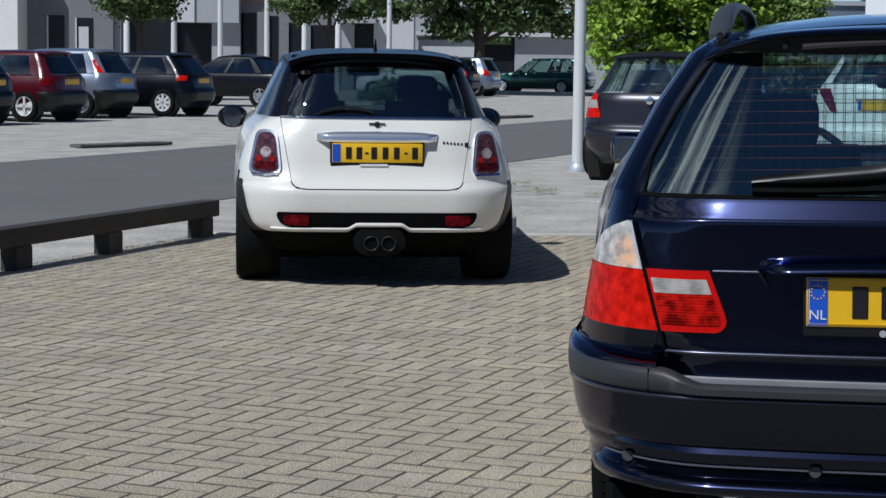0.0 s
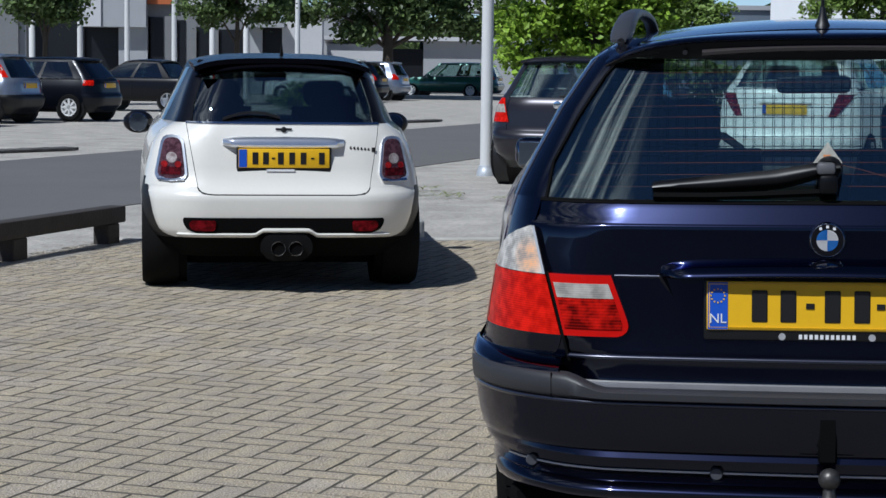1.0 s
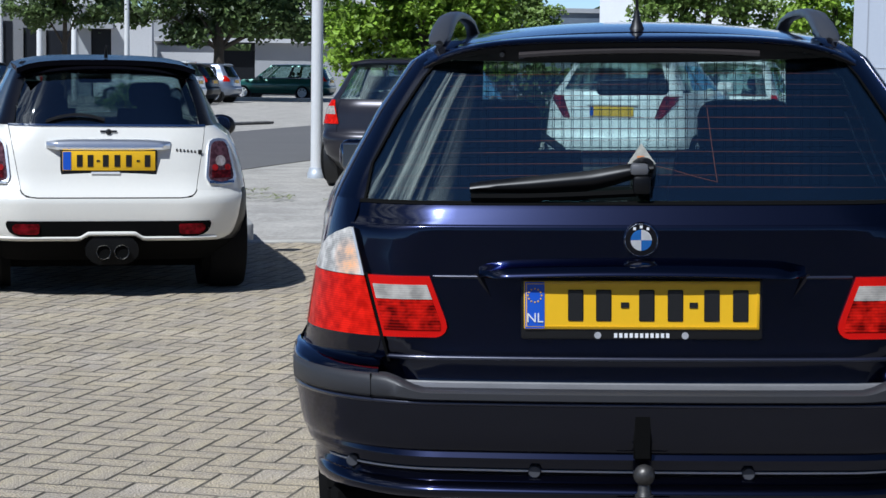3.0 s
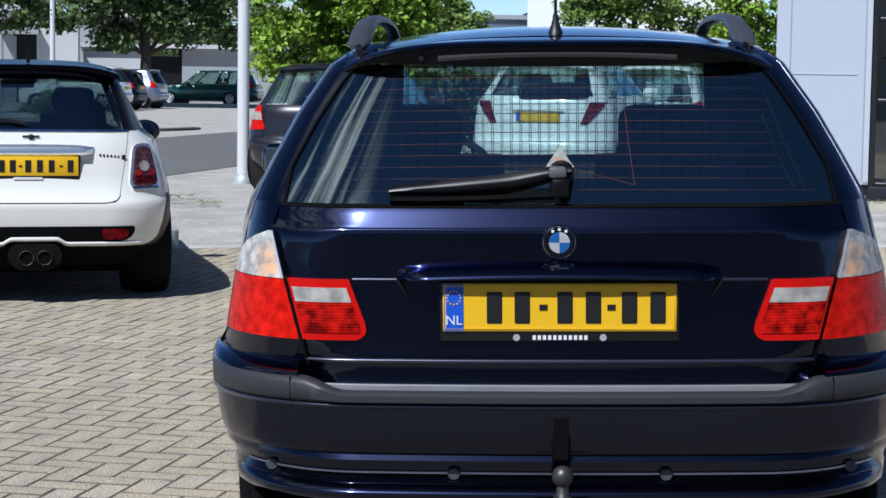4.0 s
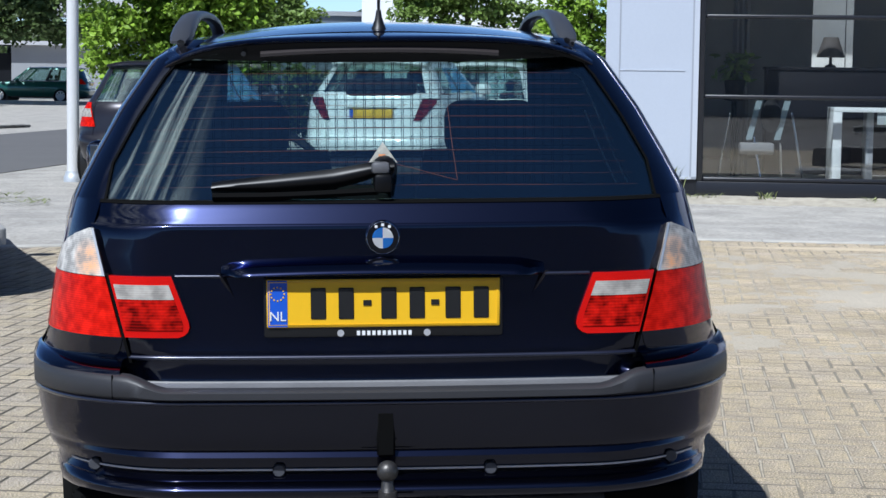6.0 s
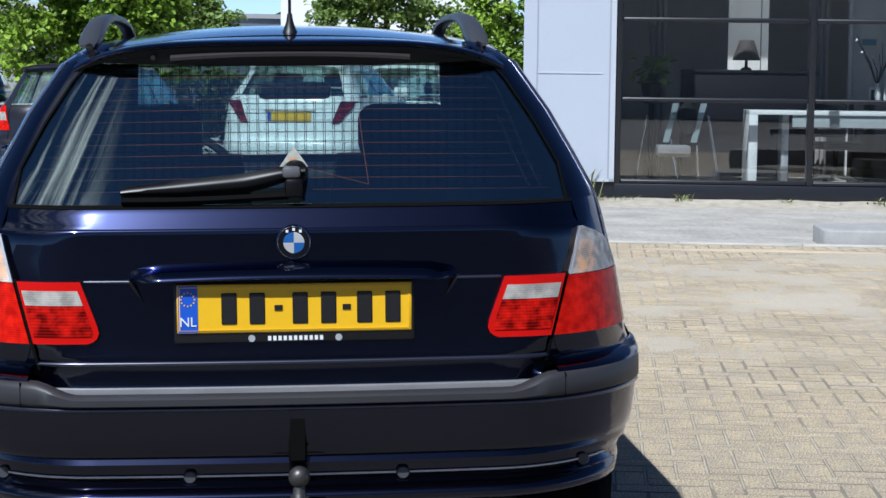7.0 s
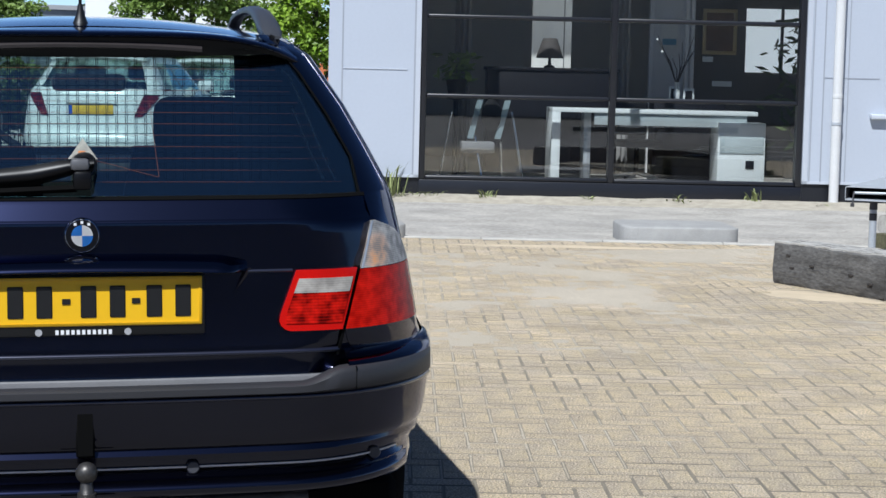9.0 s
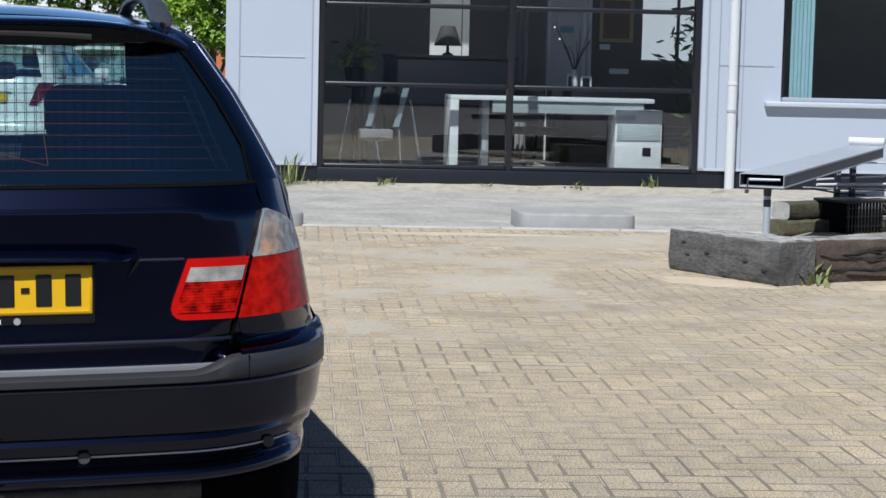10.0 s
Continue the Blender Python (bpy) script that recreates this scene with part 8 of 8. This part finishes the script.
office = thing("office_building", "grey brick office with white bays and dark windows", "building", pose(0, 88, 0))
far_box(office, "wall", -19.1, -15.2, 0, 7, 0.0, 6, GREYBRICK)
far_box(office, "wall", -34, -19.1, 0, 7, -2.0, 8, mat("pale_brick_wall", (0.70, 0.69, 0.66), 0.85, 0.0, 0.08, 0.8, 10.0))
far_box(office, "recess", -15.2, -12.4, 0, 7, 1.2, 5, DARKWIN)
far_box(office, "pilaster", -15.2, -14.9, 0, 7, 0.3, 1, PALEGREY)
far_box(office, "canopy", -12.3, -9.4, 2.95, 7, -0.6, 6, PALEGREY)
far_box(office, "canopy_side", -12.3, -11.4, 2.95, 7, -0.7, 0.1, WHITEWALL)
far_box(office, "entrance", -12.4, -10.7, 0, 2.95, 1.5, 5, DARKWIN)
far_box(office, "wall", -10.7, -9.4, 0, 2.95, 0.0, 5, PALEGREY)
far_box(office, "wall", -9.4, -3.9, 0, 4.0, 0.2, 5, GREYBRICK)
far_box(office, "fascia", -10.4, -8.2, 4.0, 5.2, -0.1, 4, ORANGE)
far_box(office, "wall", -8.2, -3.9, 4.0, 7.0, 0.4, 5, WHITEWALL)
for x0, x1, z0, z1 in ((-18.2, -17.4, 0.4, 3.2), (-16.9, -16.1, 0.4, 3.1), (-9.35, -8.7, 0.3, 3.4), (-8.1, -7.7, 0.3, 3.3), (-7.2, -6.5, 0.3, 3.0), (-6.2, -5.0, 0.3, 2.9)):
    wf = far_box(office, "window", x0, x1, z0, z1, 0.0 if x0 < -15 else 0.18, 0.1, DARKWIN)
    wf.location.y = -0.03
    part("frame", box(x0, x0 + 0.07, -0.08 if x0 < -15 else 0.10, 0.1, z0, z1), WHITEWALL, wf)
far_box(office, "door_leaf", -16.75, -16.3, 0.4, 2.7, -0.06, 0.02, WHITEWALL)
far_box(office, "porch_roof", -4.9, -3.2, 3.0, 3.3, -1.2, 3, PALEGREY)
far_box(office, "wall", -4.75, -4.2, 0, 3.0, -0.3, 3, PALEGREY)
far_box(office, "window", -4.2, -3.3, 0.2, 3.0, 0.0, 0.2, DARKWIN)
far_box(office, "wall", -3.3, -1.5, 0, 3.9, -0.5, 5, WHITEWALL)
hall = thing("low_hall", "low pale hall behind the street trees", "building", pose(0, 96, 0))
far_box(hall, "wall", -1.4, 1.6, 0, 2.4, 0, 6, WHITEWALL)
far_box(hall, "stair_tower", -2.6, 1.4, 0, 4.2, 6.2, 4, PALEGREY)
far_box(hall, "wall", 1.6, 3.4, 0, 2.2, 0.4, 6, DARKWIN)
far_box(hall, "wall", 3.4, 8.5, 0, 2.6, 0.2, 6, PALEGREY)
far_box(hall, "roof", -1.6, 8.7, 2.6, 2.8, -0.3, 7, WHITEWALL)
far_box(hall, "upper_wall", -1.4, 14, 4.2, 5.0, 3, 6, WHITEWALL)
wb = thing("white_building", "white office block in the distance", "building", pose(25.5, 118, 0, 0, 0, -16))
far_box(wb, "wall", 0, 14.5, 0, 12, 0, 8, mat("bright_white_wall", (0.72, 0.73, 0.74), 0.8, 0.0, 0.05, 0.6, 10.0))
for k in range(4):
    far_box(wb, "window", 1.7 + 3 * k, 3.1 + 3 * k, 7.0, 9.0, -0.05, 0.1, DARKWIN)
gb = thing("glass_building", "dark flat roofed building in the distance", "building", pose(0, 130, 0))
far_box(gb, "wall", 12, 32, 0, 5.4, 0, 8, mat("slate_facade", (0.12, 0.15, 0.19), 0.4))
far_box(gb, "roof", 11.8, 32.2, 5.4, 5.7, -0.2, 8.4, PALEGREY)
ow = thing("garden_wall", "low orange brick wall beyond the shop corner", "wall", pose(14.0, 42.5, 0, 0, 0, -20))
part("wall", box(0, 3, 0, 0.3, 0, 1.62, 0.01), ORANGE, ow)
# distant wood that closes the horizon
wood = []
wr = np.random.default_rng(21)
n = 9000
ang = wr.uniform(-1.15, 1.15, n)
dist = wr.uniform(150, 175, n)
cc = np.stack([np.sin(ang) * dist, np.cos(ang) * dist, wr.uniform(0.2, 1, n) ** 0.7 * (4.6 + 1.2 * np.sin(ang * 37) + 0.8 * np.sin(ang * 91))], 1)
aa = wr.normal(size=(n, 3))
aa /= np.linalg.norm(aa, axis=1)[:, None]
bb = np.cross(aa, wr.normal(size=(n, 3)))
bb /= np.linalg.norm(bb, axis=1)[:, None]
vv = np.stack([cc - aa * 0.9, cc + bb * 0.6, cc + aa * 0.9, cc - bb * 0.6], 1).reshape(-1, 3)
me = bpy.data.meshes.new("far_wood")
me.from_pydata(vv.tolist(), [], np.arange(4 * n).reshape(-1, 4).tolist())
me.materials.append(LEAF_DARK)
tagged(new("far_wood", me), "dark green woodland on the horizon", "woodland", kind="stuff")

# ---- flag poles and lamp posts across the road ----
for px, d, top in ((-10.6, 64, 2.75), (-9.6, 68, 8), (-8.2, 70, 8), (-6.7, 72, 8), (-5.3, 72, 3.05), (-4.05, 72, 3.05), (-2.2, 74, 8)):
    fp = thing("flag_pole" if top > 5 else "bollard_lamp", "white flag pole before the offices" if top > 5 else "white round post with a domed top", "pole", pose(px * 1.0, d, 0), "white poles across the road")
    part("shaft", lathe([(0, 0.11), (top * 0.97, 0.10 if top < 5 else 0.07), (top, 0.05)], "z", 14), WHITEPOLE, fp)

# ---- dark timbers along the far kerb, kerb island ----
beam("timber_kerb", "low dark timber lying at the far road edge", -5.35, 28.2, -4.2, 29.6, 0.25, 0.05, TIMBER, -0.02, 7)
beam("timber_kerb", "low dark timber lying at the far road edge", 1.15, 45.6, 2.15, 47.0, 0.25, 0.06, TIMBER, -0.02, 8)
isl = [uvp(*[a + b for a, b in zip(to_uv(2.0, 82.6), (0, 0))]), (9.5, 79.8), (10.0, 81.2), (2.4, 84.0)]
slab_poly("kerb_island", isl, 0.09, KERB, "pale concrete kerb of a parking island", 0.2)

# ---- unseen hall added behind the camera, to darken reflections in cars and panes ----
yard_hall = thing("yard_hall", "unseen brick hall added behind the camera for dark reflections", "building", pose(0, -30, 0))
far_box(yard_hall, "wall", -60, 70, 0, 6.5, -6, 6, mat("hall_brick", (0.38, 0.345, 0.31), 0.85, 0.0, 0.15, 1.0, 14.0))
far_box(yard_hall, "wall", -70, -60, 0, 6.5, -6, 44, MATS["hall_brick"])
far_box(yard_hall, "eaves", -60.3, 70.3, 6.5, 6.8, -6.3, 6.6, FRAMEDARK)

# ---- weeds and sand ----
def weed(label, x, y, h, n, seed, spread=0.12, flower=False):
    """A tuft of thin bent blades."""
    r = random.Random(seed)
    w = thing("weed", label, "weed", pose(x, y, 0), "weeds along the wall")
    bm = bm_new()
    for k in range(n):
        a, s = r.uniform(0, 6.28), r.uniform(0.3, 1.0)
        base = Vector((r.gauss(0, spread * 0.4), r.gauss(0, spread * 0.4), 0))
        out = Vector((math.cos(a), math.sin(a), 0)) * spread * s
        wd = Vector((-math.sin(a), math.cos(a), 0)) * r.uniform(0.004, 0.014)
        q = [base - wd, base + wd, base + out * 0.5 + Vector((0, 0, h * s * 0.7)) + wd * 0.8, base + out * 0.5 + Vector((0, 0, h * s * 0.7)) - wd * 0.8]
        tip = base + out + Vector((0, 0, h * s * r.uniform(0.8, 1.0)))
        v = [bm.verts.new(p) for p in q]
        bm.faces.new(v)
        bm.faces.new((v[3], v[2], bm.verts.new(tip)))
    tuft = part("tuft", bm, GRASS, w)
    tuft["kind"] = "stuff"
    return w


wp = random.Random(8)
for k, (wx, h, n, sp2) in enumerate(((-0.30, 0.62, 46, 0.16), (-0.35, 0.16, 40, 0.2), (0.12, 0.14, 34, 0.14), (0.75, 0.18, 40, 0.12), (-0.1, 0.10, 30, 0.2), (1.9, 0.10, 20, 0.15), (2.9, 0.16, 24, 0.2), (3.75, 0.30, 30, 0.10), (4.5, 0.06, 24, 0.2), (-0.8, 0.22, 30, 0.15), (2.3, 0.06, 20, 0.2))):
    q = SHOP @ Vector((wx, -0.12 - wp.uniform(0, 0.1), 0))
    weed("tuft of green weeds at the foot of the wall", q.x, q.y, h * 0.72, int(n * 0.7), 40 + k, sp2)
weed("grass tuft at the foot of the timber beam", 7.50, 9.76, 0.15, 18, 77, 0.12)
for k in range(5):
    weed("thin grass tuft growing from the pavement", wp.uniform(0.55, 1.55), wp.uniform(19.0, 23.3), wp.uniform(0.02, 0.05), 20, 100 + k, 0.22)


def drift(label, x, y, rx, ry, rz, seed, low=-0.006, material=None):
    """A thin uneven drift of sand."""
    r = random.Random(seed)
    bm = bm_new()
    c0 = bm.verts.new((0, 0, 0.010))
    rings = []
    for f, rise in ((0.35, 0.009), (0.7, 0.0065), (1.0, -0.004)):
        rings.append([bm.verts.new((rx * f * math.cos(a) * (1 + 0.25 * math.sin(3 * a + seed) + r.uniform(-0.12, 0.12)), ry * f * math.sin(a) * (1 + r.uniform(-0.2, 0.2)), rise)) for a in lin(0, 2 * math.pi * 31 / 32, 32)])
    for k in range(32):
        bm.faces.new((c0, rings[0][k], rings[0][(k + 1) % 32]))
        for p, q in zip(rings, rings[1:]):
            bm.faces.new((p[k], q[k], q[(k + 1) % 32], p[(k + 1) % 32]))
    bmesh.ops.recalc_face_normals(bm, faces=bm.faces[:])
    ob = part("sand_drift", bm, material or SAND, None)
    ob.matrix_world = pose(x, y, low, 0, 0, rz)
    return tagged(ob, label, "sand", kind="stuff")


SAND = mat("dry_sand", (0.56, 0.46, 0.32), 0.95, 0.0, 0.15, 8.0, 150.0, bump=0.3, bump_scale=200)
drift("pale dry sand blown against the timber beam", 6.95, 10.1, 0.55, 0.30, -65, 1)
drift("pale dry sand on the bricks", 8.2, 9.55, 0.9, 0.2, 5, 2)
drift("pale dry sand along the kerb", 7.0, 13.6, 1.4, 0.16, -22, 3)

GRIT = mat("grey_grit", (0.21, 0.195, 0.17), 0.95, 0.0, 0.5, 9.0, 120.0, bump=0.8, bump_scale=90, island=0.45, speck=0.6)
across = Vector((rd.y, -rd.x, 0))
for k, f in enumerate((0.05, 0.3, 0.52, 0.74, 0.95)):
    p = r0 + rd * f * ln + across * (0.06 + 0.03 * (k % 2))
    drift("grey grit and litter along the timber rail", p.x, p.y, 0.7, 0.15, ra, 20 + k, -0.004, GRIT)
# loose grit that thins out over the bricks
gr = random.Random(61)
gv, gf = [], []
for k in range(4200):
    p = r0 + rd * gr.uniform(-0.35, 1.08) * ln + across * (gr.expovariate(4.2) - 0.12)
    q, h = gr.uniform(0.004, 0.013), gr.uniform(0.003, 0.008)
    a = gr.uniform(0, 6.28)
    base = len(gv)
    gv += [(p.x + q * math.cos(a + j * 1.5708) * gr.uniform(0.6, 1.2), p.y + q * math.sin(a + j * 1.5708) * gr.uniform(0.6, 1.2), 0.0) for j in range(4)] + [(p.x, p.y, h)]
    gf += [(base + j, base + (j + 1) % 4, base + 4) for j in range(4)]
me = bpy.data.meshes.new("grit")
me.from_pydata(gv, [], gf)
me.materials.append(GRIT)
tagged(new("grit", me), "loose grey grit scattered along the timber rail", "gravel", kind="stuff")
DIRT = mat("dusty_soil", (0.37, 0.335, 0.27), 0.95, 0.0, 0.3, 9.0, 120.0, bump=0.4, bump_scale=150)
dr = random.Random(12)
prof = ((-0.62, -0.036), (-0.45, -0.020), (-0.30, 0.004), (-0.20, 0.022), (-0.13, 0.034), (-0.06, 0.036), (0.01, 0.03))
rows = [[SHOP @ Vector((x, y + (0.07 * noise.noise(Vector((x * 1.7, y * 3, 2))) if y < -0.1 else 0.0), z + 0.014 * noise.noise(Vector((x * 2.3, y * 6, 5))) + dr.uniform(-0.002, 0.002))) for y, z in prof] for x in lin(-1.1, 13.5, 150)]
bank = part("soil_bank", sheet(rows, (0, 0, -0.01)), DIRT, None)
tagged(bank, "low bank of dusty sand swept against the shop wall", "sand", kind="stuff")

# ---- kerb line of the yard ----
kerb_pts = [(-1.78, 14.25), (1.2, 14.5), (5.6, 14.7), (9.0, 13.35), (16, 10.6)]
for (x0, y0), (x1, y1) in zip(kerb_pts, kerb_pts[1:]):
    ln2 = math.hypot(x1 - x0, y1 - y0)
    kb = new("kerb")
    kb.matrix_world = pose(x0, y0, 0, 0, 0, math.degrees(math.atan2(y1 - y0, x1 - x0)))
    tagged(kb, "pale concrete kerb stones edging the bricks", "kerb", kind="structure")
    k, x = 0, 0.0
    while x < ln2 - 0.05:
        w = min(1.0, ln2 - x)
        part("kerb_stone", box(x + 0.004, x + w - 0.004, 0.0, 0.12, -0.05, 0.014, 0.008, 1), KERB, kb)
        x += w

# ---- paving bricks ----
YARD = [(-3.75, 8.6), (-1.78, 14.25), (1.2, 14.5), (5.6, 14.7), (9.0, 13.35), (16, 10.6), (13.3, 3.8), (-5.4, 5.2)]
slab_poly("brick_bed", YARD, -0.0030, JOINT, "sand joints of the brick paving", 0.03, "paving")


# ground out of view, made dark so the bumper mirrors no sunlit bricks
slab_poly("apron", [(-15, -29.9), (17, -29.9), (13.3, 3.8), (-5.4, 5.2)], 0.0, mat("unseen_asphalt", (0.135, 0.124, 0.113), 0.9, 0.0, 0.2, 1.0, 40.0, bump=0.3, bump_scale=120), "unseen dark asphalt apron added to darken the bumper's reflection", 0.06, "ground")


def inside(x, y, ring):
    hit = False
    for (x0, y0), (x1, y1) in zip(ring, ring[1:] + ring[:1]):
        if (y0 > y) != (y1 > y) and x < (x1 - x0) * (y - y0) / (y1 - y0) + x0:
            hit = not hit
    return hit


BW, BL, GAP = 0.105, 0.210, 0.0060


def brick_mesh(rng, tilt):
    """Corners of one paving brick about its centre: worn, dirty edges, slightly out of level."""
    hx, hy = BL / 2 - GAP / 2, BW / 2 - GAP / 2
    tz = [rng.uniform(-tilt, tilt) for _ in range(4)]
    out = []
    for inset, drop in ((0.0, -0.008), (0.0, -0.0012), (0.0042, 0.0)):
        k = [inset * rng.uniform(0.7, 1.3) for _ in range(4)] if inset else [0.0] * 4
        out += [(-hx + k[0], -hy + k[1], tz[0] + drop), (hx - k[1], -hy + k[2], tz[1] + drop), (hx - k[2], hy - k[3], tz[2] + drop), (-hx + k[3], hy - k[0], tz[3] + drop)]
    return out


BRICK_FACES = [(8, 9, 10, 11)] + [(a + r, (a + 1) % 4 + r, (a + 1) % 4 + 4 + r, a + 4 + r) for r in (4, 0) for a in range(4)]
rng = random.Random(11)
spots = []
# herringbone: columns of flat bricks stepped by one width, with upright bricks between
for i in range(-80, 170):
    for j in range(-130, 170):
        k = (i - j) % 4
        if k == 0:
            spots.append(((i + 1.0) * BW, (j + 0.5) * BW, 0.0))
        elif k == 3:
            spots.append(((i + 0.5) * BW, (j + 1.0) * BW, 90.0))
verts, faces = [], []
EYE_SPOT = Vector((-0.4, 6.9))
EYE_SPOT2 = Vector((3.4, 6.2))
laid = []
for u, v, turn in spots:
    p = uv(u, v)
    if inside(p.x, p.y, YARD):
        laid.append((min((p.xy - EYE_SPOT).length, (p.xy - EYE_SPOT2).length), p, turn))
laid.sort(key=lambda q: q[0])
shared = []
for k in range(6):
    me = bpy.data.meshes.new("brick")
    me.from_pydata(brick_mesh(rng, 0.0006), [], BRICK_FACES)
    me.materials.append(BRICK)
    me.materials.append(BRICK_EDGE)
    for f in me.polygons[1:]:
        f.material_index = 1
    shared.append(me)
bricks = thing("brick_paving", "sandy grey herringbone brick paving with worn edges", "paving", kind="structure")
for n, (_, p, turn) in enumerate(laid):
    a = GRID + radians(turn + rng.choice((0, 180)) + rng.uniform(-0.35, 0.35))
    if n < 290:
        ob = new("brick", shared[n % 6])
        ob.parent = bricks
        ob.location, ob.rotation_euler = (p.x, p.y, rng.uniform(-0.0007, 0.0007)), (0, 0, a)
        continue
    ca, sa, z = math.cos(a), math.sin(a), rng.uniform(-0.0007, 0.0007)
    base = len(verts)
    verts += [(p.x + ca * x - sa * y, p.y + sa * x + ca * y, z + h) for x, y, h in brick_mesh(rng, 0.0006)]
    faces += [tuple(base + q for q in f) for f in BRICK_FACES]
me = bpy.data.meshes.new("laid_bricks")
me.from_pydata(verts, [], faces)
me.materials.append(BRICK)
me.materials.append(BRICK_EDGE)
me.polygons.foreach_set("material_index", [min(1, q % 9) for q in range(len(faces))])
rest = new("laid_bricks", me)
rest.parent = bricks
tagged(rest, kind="stuff")

# ---- film of blown sand that fills the joints in patches ----
nx, ny = 170, 160
fx0, fx1, fy0, fy1 = 1.6, 12.6, 4.0, 13.6
pts = []
for j in range(ny):
    for i in range(nx):
        x, y = fx0 + (fx1 - fx0) * i / (nx - 1), fy0 + (fy1 - fy0) * j / (ny - 1)
        v = noise.fractal(Vector((x * 0.9, y * 0.9, 3.7)), 0.8, 2.1, 5)
        v += 0.35 * noise.noise(Vector((x * 6, y * 6, 1.0)))
        more = ease((y - 7.5) / 4.5) * 0.9 + ease((x - 5.5) / 4.0) * 0.25 + ease((x - 1.8) / 1.5) * 0.25 - 0.60
        edge_fade = min(i, nx - 1 - i, j, ny - 1 - j) / 6
        pts.append((x, y, min(-0.0012 + 0.0036 * ease((y - 7.4) / 3.2), -0.0015 + 0.0032 * (v + more)) - 0.02 * max(0.0, 1 - edge_fade)))
quads = []
for j in range(ny - 1):
    for i in range(nx - 1):
        a = j * nx + i
        if all(inside(pts[k][0], pts[k][1], YARD) for k in (a, a + nx + 1)):
            quads.append((a, a + 1, a + nx + 1, a + nx))
me = bpy.data.meshes.new("sand_film")
me.from_pydata(pts, [], quads)
me.polygons.foreach_set("use_smooth", [True] * len(quads))
me.materials.append(mat("yard_sand", (0.445, 0.388, 0.302), 0.95, 0.0, 0.2, 1.2, 60.0, bump=0.3, bump_scale=120, stain=0.5, stain_color=(0.43, 0.37, 0.265), speck=0.4))
tagged(new("sand_film", me), "thin film of dry sand over the bricks", "sand", kind="stuff")
